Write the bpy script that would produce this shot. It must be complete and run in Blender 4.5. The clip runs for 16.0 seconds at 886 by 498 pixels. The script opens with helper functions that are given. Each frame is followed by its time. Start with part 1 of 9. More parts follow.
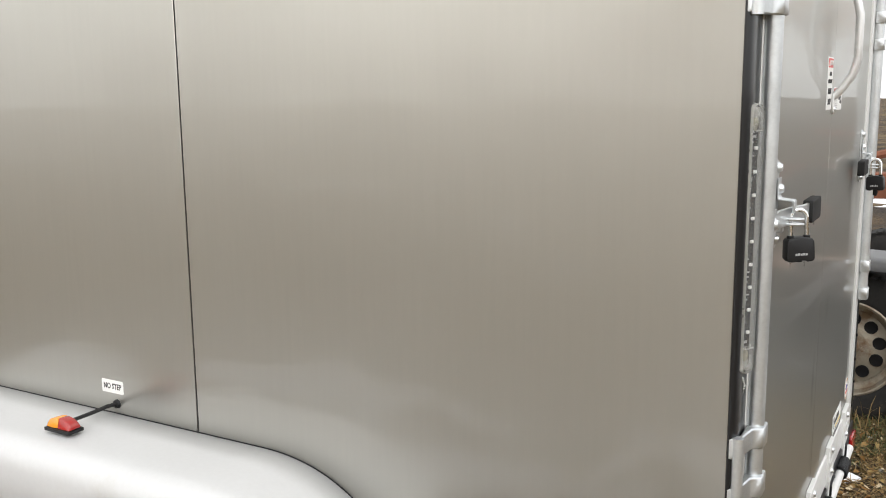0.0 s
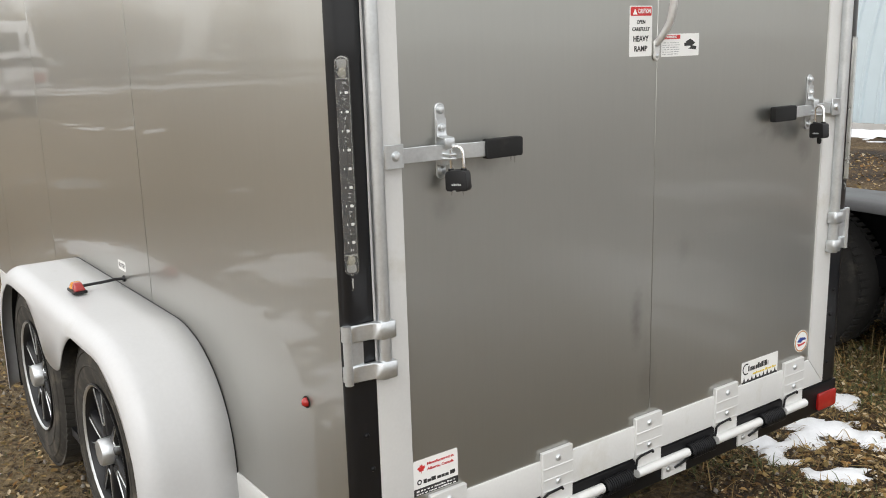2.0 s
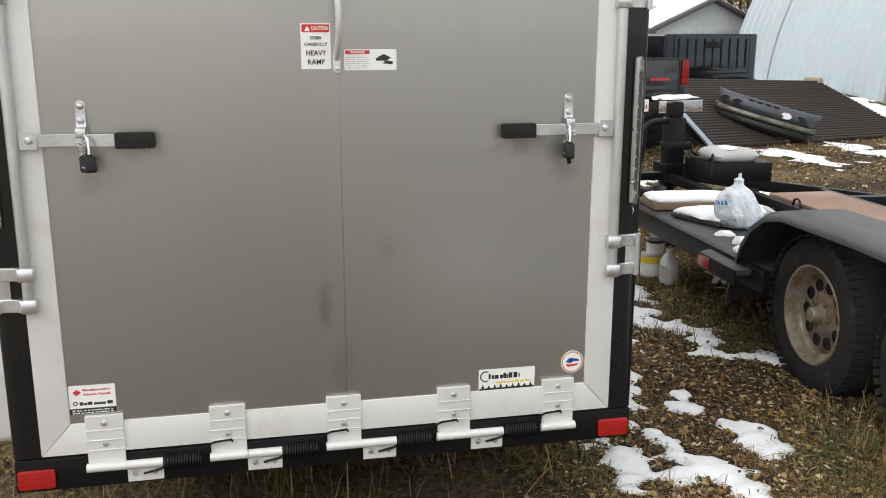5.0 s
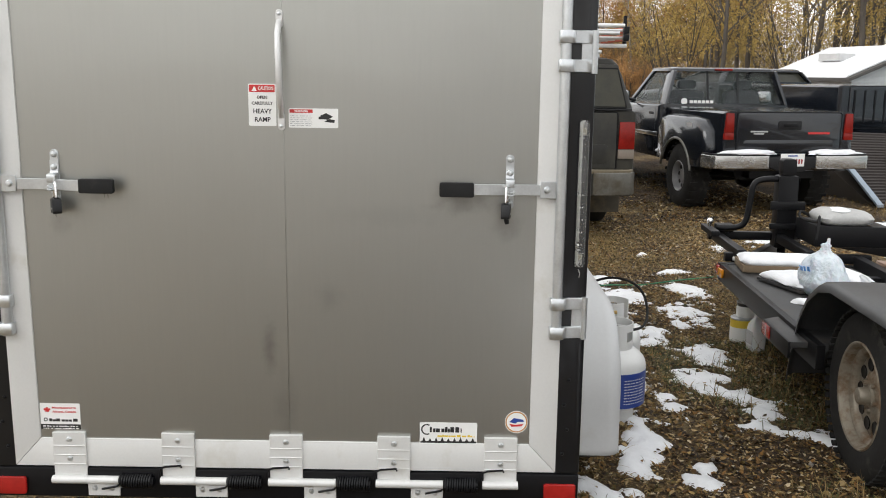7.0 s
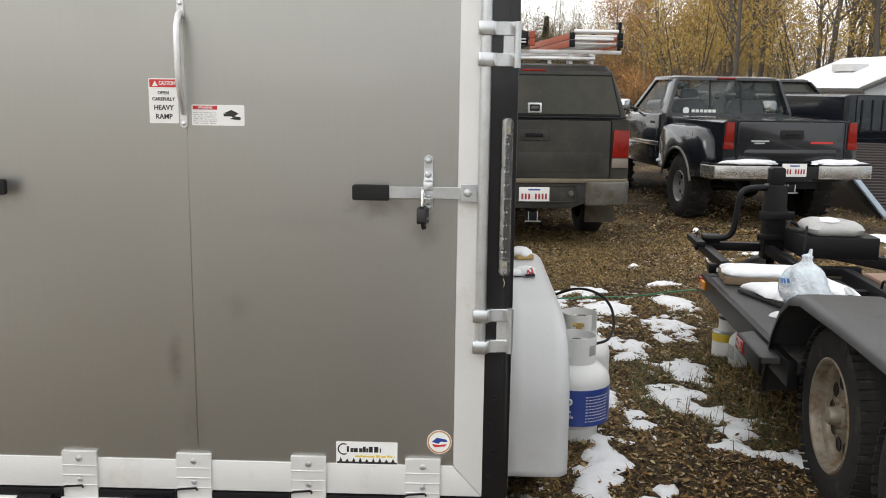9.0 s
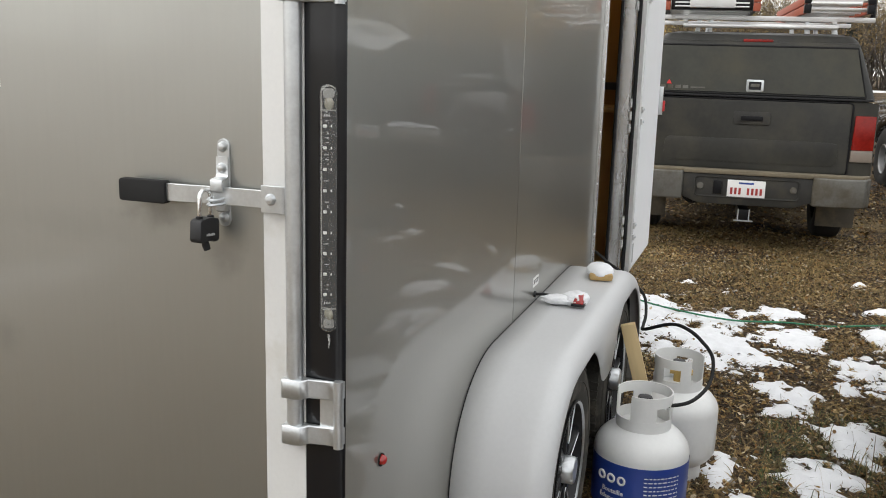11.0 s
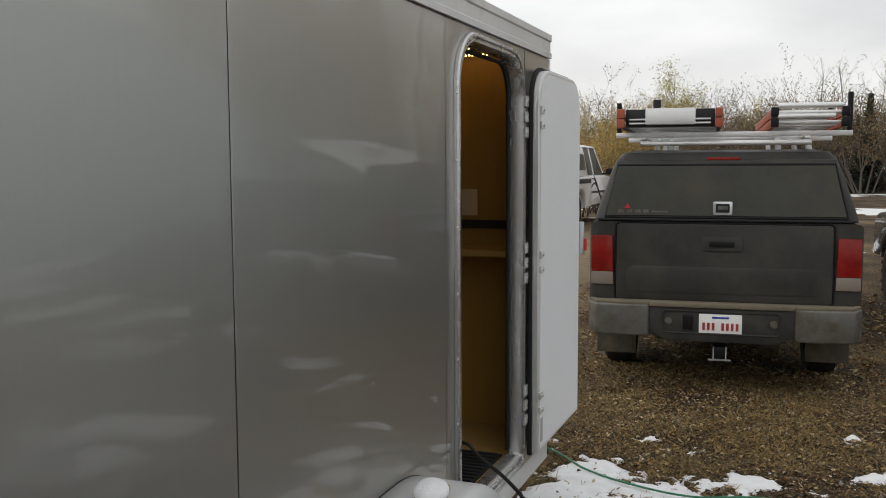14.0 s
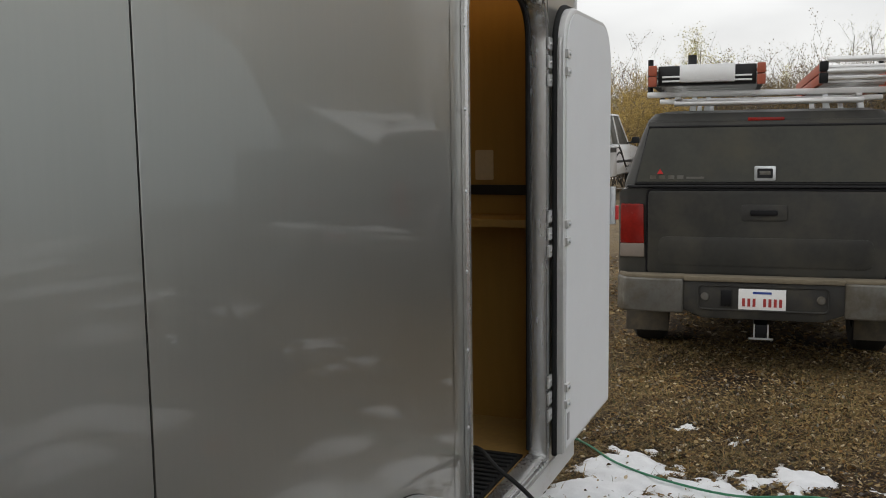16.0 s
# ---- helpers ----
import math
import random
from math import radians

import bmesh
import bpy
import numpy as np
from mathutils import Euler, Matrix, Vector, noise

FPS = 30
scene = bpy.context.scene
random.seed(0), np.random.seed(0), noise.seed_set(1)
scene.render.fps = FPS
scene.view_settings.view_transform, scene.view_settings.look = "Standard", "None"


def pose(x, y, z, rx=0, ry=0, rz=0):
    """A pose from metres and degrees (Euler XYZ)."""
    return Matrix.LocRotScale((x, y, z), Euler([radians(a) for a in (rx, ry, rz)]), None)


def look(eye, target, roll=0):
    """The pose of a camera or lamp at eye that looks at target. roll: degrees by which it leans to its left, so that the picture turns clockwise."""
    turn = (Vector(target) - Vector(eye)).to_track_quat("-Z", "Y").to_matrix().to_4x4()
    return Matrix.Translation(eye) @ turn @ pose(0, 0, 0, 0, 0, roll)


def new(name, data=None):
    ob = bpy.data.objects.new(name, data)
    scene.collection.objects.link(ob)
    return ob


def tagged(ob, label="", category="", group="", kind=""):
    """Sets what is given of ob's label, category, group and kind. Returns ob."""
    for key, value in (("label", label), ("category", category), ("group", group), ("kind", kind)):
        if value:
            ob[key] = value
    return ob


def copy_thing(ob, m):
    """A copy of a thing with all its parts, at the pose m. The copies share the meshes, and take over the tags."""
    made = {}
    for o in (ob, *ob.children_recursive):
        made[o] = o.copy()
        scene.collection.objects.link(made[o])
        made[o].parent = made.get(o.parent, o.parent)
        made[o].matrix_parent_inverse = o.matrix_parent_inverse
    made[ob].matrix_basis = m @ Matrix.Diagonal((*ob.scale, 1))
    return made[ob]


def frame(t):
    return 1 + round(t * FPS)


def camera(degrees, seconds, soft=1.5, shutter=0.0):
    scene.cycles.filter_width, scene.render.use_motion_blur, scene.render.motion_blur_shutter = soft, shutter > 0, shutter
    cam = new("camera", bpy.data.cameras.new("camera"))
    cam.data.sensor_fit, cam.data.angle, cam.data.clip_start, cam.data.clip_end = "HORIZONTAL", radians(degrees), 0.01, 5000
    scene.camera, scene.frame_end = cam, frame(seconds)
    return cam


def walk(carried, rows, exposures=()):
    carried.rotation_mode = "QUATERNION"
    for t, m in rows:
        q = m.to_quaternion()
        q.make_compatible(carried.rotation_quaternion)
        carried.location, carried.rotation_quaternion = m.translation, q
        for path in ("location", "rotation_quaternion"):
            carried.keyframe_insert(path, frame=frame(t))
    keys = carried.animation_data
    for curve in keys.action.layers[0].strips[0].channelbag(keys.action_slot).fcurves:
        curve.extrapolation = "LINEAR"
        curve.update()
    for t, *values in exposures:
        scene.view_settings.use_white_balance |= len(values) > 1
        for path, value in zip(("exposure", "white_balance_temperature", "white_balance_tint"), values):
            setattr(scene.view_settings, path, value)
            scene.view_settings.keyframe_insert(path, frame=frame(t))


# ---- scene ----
cam = camera(51.3, 16.0, soft=1.0)
PATH = [
    (0, (0.088, -0.034, 1.553), (-0.905, 1.671, 1.225), -1.0),
    (0.5, (0.47, 0.032, 1.531), (-0.773, 1.548, 1.133), -2.2),
    (1, (0.829, 0.115, 1.556), (-0.585, 1.467, 1.141), -3.4),
    (1.5, (1.039, 0.327, 1.552), (-0.424, 1.625, 1.135), -2.2),
    (2, (1.36, 0.555, 1.545), (-0.226, 1.695, 1.116), -1.9),
    (2.5, (1.587, 0.788, 1.541), (-0.094, 1.779, 1.104), -2.3),
    (3, (1.849, 1.052, 1.549), (0.083, 1.875, 1.097), -2.2),
    (3.5, (2.097, 1.298, 1.572), (0.263, 1.95, 1.112), -1.8),
    (4, (2.14, 1.528, 1.56), (0.274, 2.08, 1.099), -1.5),
    (4.5, (2.223, 1.801, 1.58), (0.339, 2.284, 1.112), -1.1),
    (4.7, (2.274, 1.926, 1.588), (0.384, 2.385, 1.124), -0.6),
    (6.8, (2.481, 2.848, 1.657), (0.517, 2.846, 1.275), 0.5),
    (7, (2.477, 2.854, 1.656), (0.512, 2.844, 1.286), 0.7),
    (7.5, (2.476, 2.871, 1.658), (0.507, 2.843, 1.309), 0.8),
    (8, (2.466, 2.886, 1.655), (0.495, 2.861, 1.315), 0.8),
    (8.2, (2.456, 2.905, 1.648), (0.485, 2.882, 1.308), 0.8),
    (10.3, (1.654, 3.7, 1.586), (-0.277, 3.342, 1.211), 0.7),
    (10.5, (1.525, 3.769, 1.598), (-0.387, 3.323, 1.218), 0.7),
    (11, (1.212, 3.957, 1.586), (-0.638, 3.314, 1.177), 1.7),
    (11.5, (0.869, 4.064, 1.571), (-0.821, 3.093, 1.121), 1.9),
    (12, (0.525, 4.094, 1.579), (-1.1, 3.017, 1.132), 1.5),
    (12.5, (0.244, 4.216, 1.595), (-1.379, 3.121, 1.187), 1.0),
    (13, (0.143, 4.265, 1.646), (-1.587, 3.328, 1.29), 0.9),
    (13.5, (0.136, 4.3, 1.672), (-1.688, 3.517, 1.433), 0.2),
    (14, (0.144, 4.327, 1.696), (-1.717, 3.612, 1.529), -0.1),
    (14.5, (0.116, 4.349, 1.671), (-1.755, 3.659, 1.512), -0.5),
    (15, (0.07, 4.347, 1.658), (-1.801, 3.659, 1.489), -0.7),
    (15.5, (-0.116, 4.255, 1.621), (-1.975, 3.547, 1.414), -0.6),
    (16, (-0.367, 4.18, 1.638), (-2.204, 3.421, 1.413), -0.6),
]
EXPOSURES = [(0.0, 0.46), (1.0, 0.44), (2.0, 0.34), (3.0, 0.42), (4.5, 0.34), (7.5, 0.27), (10.5, 0.32), (12.0, 0.60), (12.5, 0.58), (13.2, 0.25), (14.3, -0.40), (16.0, -0.30)]
walk(cam, [(t, look(eye, target, roll)) for t, eye, target, roll in PATH], EXPOSURES)

# ---- world and light ----
def make_world():
    w = bpy.data.worlds.new("overcast")
    scene.world = w
    w.use_nodes = True
    nt = w.node_tree
    nt.nodes.clear()
    N, L = nt.nodes.new, nt.links.new
    out, bg = N("ShaderNodeOutputWorld"), N("ShaderNodeBackground")
    sky = N("ShaderNodeTexSky")
    sky.sky_type = 'NISHITA'
    sky.sun_disc = False
    sky.sun_elevation, sky.sun_rotation = radians(38), radians(200)
    sky.dust_density, sky.air_density = 3.0, 1.0
    tc, mp = N("ShaderNodeTexCoord"), N("ShaderNodeMapping")
    mp.inputs["Scale"].default_value = (1.3, 1.3, 4.0)
    no = N("ShaderNodeTexNoise")
    no.inputs["Scale"].default_value, no.inputs["Detail"].default_value = 1.6, 5.0
    ramp = N("ShaderNodeValToRGB")
    ramp.color_ramp.elements[0].position, ramp.color_ramp.elements[0].color = 0.32, (5.9, 5.9, 5.92, 1)
    ramp.color_ramp.elements[1].position, ramp.color_ramp.elements[1].color = 0.66, (9.75, 9.7, 9.55, 1)
    mix = N("ShaderNodeMix")
    mix.data_type = 'RGBA'
    mix.inputs["Factor"].default_value = 0.86
    L(tc.outputs["Generated"], mp.inputs["Vector"])
    L(mp.outputs["Vector"], no.inputs["Vector"])
    L(no.outputs["Fac"], ramp.inputs["Fac"])
    L(sky.outputs["Color"], mix.inputs["A"])
    L(ramp.outputs["Color"], mix.inputs["B"])
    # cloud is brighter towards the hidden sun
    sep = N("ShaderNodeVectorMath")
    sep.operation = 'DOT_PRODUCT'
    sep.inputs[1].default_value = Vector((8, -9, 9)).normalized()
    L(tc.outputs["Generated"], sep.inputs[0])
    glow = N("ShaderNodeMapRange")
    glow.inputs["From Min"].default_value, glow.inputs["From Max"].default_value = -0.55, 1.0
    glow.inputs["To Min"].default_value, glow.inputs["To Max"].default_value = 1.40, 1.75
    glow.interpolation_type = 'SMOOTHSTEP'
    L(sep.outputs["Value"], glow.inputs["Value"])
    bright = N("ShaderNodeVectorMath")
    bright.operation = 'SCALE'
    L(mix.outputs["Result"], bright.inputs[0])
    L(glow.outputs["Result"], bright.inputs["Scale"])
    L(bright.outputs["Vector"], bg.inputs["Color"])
    bg.inputs["Strength"].default_value = 0.10
    L(bg.outputs["Background"], out.inputs["Surface"])


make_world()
sun_data = bpy.data.lights.new("sun", 'SUN')
sun_data.energy, sun_data.angle, sun_data.color = 0.75, radians(30), (1.0, 0.985, 0.965)
sun = new("sun", sun_data)
sun.matrix_world = look((8, -6, 9), (0, 3, 0))


# ---- materials ----
def mat(name, col, rough=0.6, metal=0.0, var=0.12, scale=6.0, fine=60.0, bump=0.1, rvar=0.1, stretch=(1, 1, 1), dirt=None, dirt_amount=0.0, dirt_scale=3.0,
        coat=0.0, coat_rough=0.1, trans=0.0, alpha=1.0, spec=0.5, emit=None, estr=0.0, rnd=0.0, island=0.0, sss=0.0, bump_dist=0.004):
    m = bpy.data.materials.new(name)
    m.use_nodes = True
    nt = m.node_tree
    N, L = nt.nodes.new, nt.links.new
    b = nt.nodes["Principled BSDF"]
    b.inputs["Metallic"].default_value = metal
    b.inputs["Coat Weight"].default_value, b.inputs["Coat Roughness"].default_value = coat, coat_rough
    b.inputs["Transmission Weight"].default_value, b.inputs["Alpha"].default_value = trans, alpha
    b.inputs["Specular IOR Level"].default_value = spec
    b.inputs["Subsurface Weight"].default_value = sss
    if emit:
        b.inputs["Emission Color"].default_value, b.inputs["Emission Strength"].default_value = (*emit, 1), estr
    tc, mp = N("ShaderNodeTexCoord"), N("ShaderNodeMapping")
    mp.inputs["Scale"].default_value = stretch
    L(tc.outputs["Object"], mp.inputs["Vector"])
    big, small = N("ShaderNodeTexNoise"), N("ShaderNodeTexNoise")
    big.inputs["Scale"].default_value, big.inputs["Detail"].default_value = scale, 5
    small.inputs["Scale"].default_value, small.inputs["Detail"].default_value = fine, 3
    L(mp.outputs["Vector"], big.inputs["Vector"]), L(mp.outputs["Vector"], small.inputs["Vector"])
    add = N("ShaderNodeMath")
    add.operation = 'MULTIPLY_ADD'
    L(small.outputs["Fac"], add.inputs[0])
    add.inputs[1].default_value = 0.5
    L(big.outputs["Fac"], add.inputs[2])
    last = add.outputs[0]
    if rnd or island:
        src = N("ShaderNodeObjectInfo").outputs["Random"] if rnd else N("ShaderNodeNewGeometry").outputs["Random Per Island"]
        r = N("ShaderNodeMath")
        r.operation = 'MULTIPLY_ADD'
        L(src, r.inputs[0])
        r.inputs[1].default_value = (rnd or island)
        L(last, r.inputs[2])
        last = r.outputs[0]
    mr = N("ShaderNodeMapRange")
    top = 1.05 + (rnd or island)
    mr.inputs["From Min"].default_value, mr.inputs["From Max"].default_value = 0.4, top
    mr.inputs["To Min"].default_value, mr.inputs["To Max"].default_value = 1 - var, 1 + var
    L(last, mr.inputs["Value"])
    mul = N("ShaderNodeVectorMath")
    mul.operation = 'SCALE'
    mul.inputs[0].default_value = col
    L(mr.outputs["Result"], mul.inputs["Scale"])
    color = mul.outputs["Vector"]
    if dirt:
        dn = N("ShaderNodeTexNoise")
        dn.inputs["Scale"].default_value, dn.inputs["Detail"].default_value, dn.inputs["Roughness"].default_value = dirt_scale, 7, 0.65
        L(tc.outputs["Object"], dn.inputs["Vector"])
        dr = N("ShaderNodeMapRange")
        dr.inputs["From Min"].default_value, dr.inputs["From Max"].default_value = 0.62 - 0.4 * dirt_amount, 0.80 - 0.4 * dirt_amount
        dr.inputs["To Max"].default_value = min(1.0, 0.4 + dirt_amount)
        L(dn.outputs["Fac"], dr.inputs["Value"])
        mx = N("ShaderNodeMix")
        mx.data_type = 'RGBA'
        L(dr.outputs["Result"], mx.inputs["Factor"])
        L(color, mx.inputs["A"])
        mx.inputs["B"].default_value = (*dirt, 1)
        color = mx.outputs["Result"]
        rm = N("ShaderNodeMix")
        L(dr.outputs["Result"], rm.inputs["Factor"])
        rm.inputs["A"].default_value, rm.inputs["B"].default_value = rough, min(1, rough + 0.35)
        L(rm.outputs["Result"], b.inputs["Roughness"])
    else:
        rr = N("ShaderNodeMapRange")
        rr.inputs["From Min"].default_value, rr.inputs["From Max"].default_value = 0.4, 1.05
        rr.inputs["To Min"].default_value, rr.inputs["To Max"].default_value = max(0.02, rough - rvar * rough), min(1, rough + rvar * rough)
        L(add.outputs[0], rr.inputs["Value"])
        L(rr.outputs["Result"], b.inputs["Roughness"])
    L(color, b.inputs["Base Color"])
    if bump:
        bp = N("ShaderNodeBump")
        bp.inputs["Strength"].default_value, bp.inputs["Distance"].default_value = bump, bump_dist
        L(add.outputs[0], bp.inputs["Height"])
        L(bp.outputs["Normal"], b.inputs["Normal"])
    return m


def two_tone(name, cols, scale, rough=0.9, bump=0.5, dist=0.02, fine=70.0, detail=8, spots=None):
    """A ground-like material: patches of several colours by a broad noise, broken up by a fine one."""
    m = bpy.data.materials.new(name)
    m.use_nodes = True
    nt = m.node_tree
    N, L = nt.nodes.new, nt.links.new
    b = nt.nodes["Principled BSDF"]
    tc = N("ShaderNodeTexCoord")
    n1, n2, n3 = N("ShaderNodeTexNoise"), N("ShaderNodeTexNoise"), N("ShaderNodeTexVoronoi")
    n1.inputs["Scale"].default_value, n1.inputs["Detail"].default_value, n1.inputs["Roughness"].default_value = scale, detail, 0.58
    n2.inputs["Scale"].default_value, n2.inputs["Detail"].default_value, n2.inputs["Roughness"].default_value = fine, 4, 0.7
    n3.inputs["Scale"].default_value = fine * 0.8
    for n in (n1, n2, n3):
        L(tc.outputs["Object"], n.inputs["Vector"])
    s = N("ShaderNodeMath")
    s.operation = 'MULTIPLY_ADD'
    L(n2.outputs["Fac"], s.inputs[0])
    s.inputs[1].default_value = 0.8
    L(n1.outputs["Fac"], s.inputs[2])
    half = N("ShaderNodeMath")
    half.operation = 'MULTIPLY'
    L(s.outputs[0], half.inputs[0])
    half.inputs[1].default_value = 0.56
    ramp = N("ShaderNodeValToRGB")
    el = ramp.color_ramp.elements
    for k, c in enumerate(cols):
        p = 0.40 + 0.20 * k / (len(cols) - 1)
        e = el[k] if k < 2 else el.new(p)
        e.position, e.color = p, (*c, 1)
    L(half.outputs[0], ramp.inputs["Fac"])
    L(ramp.outputs["Color"], b.inputs["Base Color"])
    b.inputs["Roughness"].default_value = rough
    hs = N("ShaderNodeMath")
    hs.operation = 'ADD'
    L(n2.outputs["Fac"], hs.inputs[0]), L(n3.outputs["Distance"], hs.inputs[1])
    bp = N("ShaderNodeBump")
    bp.inputs["Strength"].default_value, bp.inputs["Distance"].default_value = bump, dist
    L(hs.outputs[0], bp.inputs["Height"])
    L(bp.outputs["Normal"], b.inputs["Normal"])
    return m


def panel_paint(name, col, rough=0.3, coat=0.6, stains=()):
    """Pewter metallic sheet paint: vertical brushing, slight buckling, faint dirt streaks."""
    m = mat(name, col, rough=rough, metal=0.9, var=0.035, scale=1.0, fine=90, bump=0.0, stretch=(1.0, 1.0, 0.06), rvar=0.06, coat=coat, coat_rough=0.03)
    nt = m.node_tree
    N, L = nt.nodes.new, nt.links.new
    b = nt.nodes["Principled BSDF"]
    tc = nt.nodes["Texture Coordinate"]
    wave = N("ShaderNodeTexNoise")
    wave.inputs["Scale"].default_value, wave.inputs["Detail"].default_value = 3.2, 1.5
    L(tc.outputs["Object"], wave.inputs["Vector"])
    bp = N("ShaderNodeBump")
    bp.inputs["Strength"].default_value, bp.inputs["Distance"].default_value = 0.35, 0.004
    L(wave.outputs["Fac"], bp.inputs["Height"])
    L(bp.outputs["Normal"], b.inputs["Normal"])
    L(bp.outputs["Normal"], b.inputs["Coat Normal"])
    # handling smudges: soft broken ellipses of grime at (y, z) with half sizes and strength
    color = b.inputs["Base Color"].links[0].from_socket
    for y, z, ry, rz, k in stains:
        mp = N("ShaderNodeMapping")
        mp.inputs["Location"].default_value = (0, -y / ry, -z / rz)
        mp.inputs["Scale"].default_value = (0, 1 / ry, 1 / rz)
        L(tc.outputs["Object"], mp.inputs["Vector"])
        ln = N("ShaderNodeVectorMath")
        ln.operation = 'LENGTH'
        L(mp.outputs["Vector"], ln.inputs[0])
        nz = N("ShaderNodeTexNoise")
        nz.inputs["Scale"].default_value, nz.inputs["Detail"].default_value = 30, 4
        L(tc.outputs["Object"], nz.inputs["Vector"])
        ad = N("ShaderNodeMath")
        ad.operation = 'MULTIPLY_ADD'
        L(nz.outputs["Fac"], ad.inputs[0])
        ad.inputs[1].default_value = 0.9
        L(ln.outputs["Value"], ad.inputs[2])
        mr = N("ShaderNodeMapRange")
        mr.interpolation_type = 'SMOOTHSTEP'
        mr.inputs["From Min"].default_value, mr.inputs["From Max"].default_value = 0.35, 1.45
        mr.inputs["To Min"].default_value, mr.inputs["To Max"].default_value = k, 0.0
        L(ad.outputs[0], mr.inputs["Value"])
        mx = N("ShaderNodeMix")
        mx.data_type = 'RGBA'
        L(mr.outputs["Result"], mx.inputs["Factor"])
        L(color, mx.inputs["A"])
        mx.inputs["B"].default_value = (0.075, 0.07, 0.06, 1)
        color = mx.outputs["Result"]
    L(color, b.inputs["Base Color"])
    return m


PAINT = panel_paint("pewter_panel_paint", (0.447, 0.44, 0.407), 0.34, 0.6)
DOORPAINT = panel_paint("pewter_ramp_paint", (0.420, 0.420, 0.394), 0.36, 0.35,
                        ((2.315, 0.77, 0.032, 0.11, 0.42), (2.50, 0.93, 0.06, 0.06, 0.15), (2.90, 1.225, 0.12, 0.05, 0.45), (1.82, 1.235, 0.10, 0.045, 0.30), (3.03, 1.16, 0.06, 0.07, 0.30), (1.70, 1.15, 0.05, 0.06, 0.22), (2.70, 1.18, 0.30, 0.05, 0.07), (2.36, 0.58, 0.05, 0.16, 0.16)))
ALU = mat("mill_aluminium", (0.72, 0.72, 0.71), 0.38, 0.55, var=0.08, scale=4, fine=150, bump=0.05, stretch=(1, 1, 0.3), dirt=(0.35, 0.33, 0.28), dirt_amount=0.05, dirt_scale=5)
WHITEALU = mat("white_aluminium_frame", (0.66, 0.66, 0.645), 0.42, 0.15, var=0.05, scale=5, fine=120, bump=0.03, dirt=(0.42, 0.38, 0.28), dirt_amount=0.10, dirt_scale=4)
GALV = mat("galvanised_steel", (0.62, 0.64, 0.65), 0.34, 0.85, var=0.14, scale=18, fine=140, bump=0.08)
CHROME = mat("chrome", (0.8, 0.8, 0.8), 0.12, 1.0, var=0.04, bump=0.02)
BLACKSTEEL = mat("black_painted_steel", (0.007, 0.007, 0.008), 0.38, 0.0, var=0.2, bump=0.06, spec=0.22, dirt=(0.04, 0.037, 0.03), dirt_amount=0.0, dirt_scale=8)
RUBBER = mat("black_rubber", (0.012, 0.012, 0.012), 0.75, 0.0, var=0.25, scale=12, bump=0.12, spec=0.3, dirt=(0.07, 0.065, 0.055), dirt_amount=0.05, dirt_scale=9)
POSTBLACK = mat("glossy_black_post_paint", (0.006, 0.0065, 0.008), 0.3, 0.0, var=0.2, bump=0.04, spec=0.35, coat=0.35, coat_rough=0.08, dirt=(0.03, 0.03, 0.028), dirt_amount=0.0, dirt_scale=14)
DUSTTYRE = mat("dusty_grey_tyre_rubber", (0.045, 0.042, 0.037), 0.9, 0.0, var=0.3, scale=9, fine=70, bump=0.2, spec=0.2, dirt=(0.15, 0.13, 0.10), dirt_amount=0.28, dirt_scale=9)
TYRE = mat("worn_tyre_rubber", (0.022, 0.021, 0.020), 0.85, 0.0, var=0.25, scale=10, fine=80, bump=0.15, spec=0.25, dirt=(0.12, 0.11, 0.09), dirt_amount=0.15, dirt_scale=7)
BLACKPLASTIC = mat("black_plastic", (0.011, 0.011, 0.012), 0.45, 0.0, var=0.15, bump=0.05, spec=0.35)
REDLENS = mat("red_lens", (0.34, 0.014, 0.012), 0.22, 0.0, var=0.12, scale=30, bump=0.1, coat=0.5)
TAILRED = mat("dull_tail_lens", (0.21, 0.012, 0.008), 0.22, 0.0, var=0.35, scale=9, bump=0.08, spec=0.3, dirt=(0.08, 0.025, 0.02), dirt_amount=0.1, dirt_scale=5)
AMBER = mat("amber_lens", (0.75, 0.28, 0.02), 0.2, 0.0, var=0.1, scale=30, bump=0.1, coat=0.5)
FENDERW = mat("light_grey_fender_paint", (0.545, 0.55, 0.553), 0.42, 0.0, var=0.05, scale=3, fine=90, bump=0.03, coat=0.15, coat_rough=0.2, dirt=(0.42, 0.40, 0.34), dirt_amount=0.02, dirt_scale=5)
STICKER = mat("white_vinyl", (0.80, 0.80, 0.78), 0.4, 0.0, var=0.03, bump=0.0)
STICKRED = mat("red_vinyl", (0.55, 0.03, 0.03), 0.4, 0.0, var=0.04, bump=0.0)
STICKBLACK = mat("black_vinyl", (0.02, 0.02, 0.02), 0.45, 0.0, var=0.05, bump=0.0)
STICKGREY = mat("grey_print", (0.42, 0.42, 0.42), 0.45, 0.0, var=0.05, bump=0.0)
STICKBLUE = mat("blue_vinyl", (0.02, 0.055, 0.28), 0.35, 0.0, var=0.06, bump=0.0, coat=0.3)
STICKYELLOW = mat("yellow_vinyl", (0.75, 0.55, 0.05), 0.4, 0.0, var=0.05, bump=0.0)
SNOW = mat("snow", (0.80, 0.81, 0.825), 0.75, 0.0, var=0.10, scale=14, fine=150, bump=0.6, bump_dist=0.008, sss=0.0)
PLY = mat("varnished_plywood", (0.34, 0.19, 0.045), 0.45, 0.0, var=0.18, scale=2.0, fine=30, bump=0.05, stretch=(1, 1, 0.15))
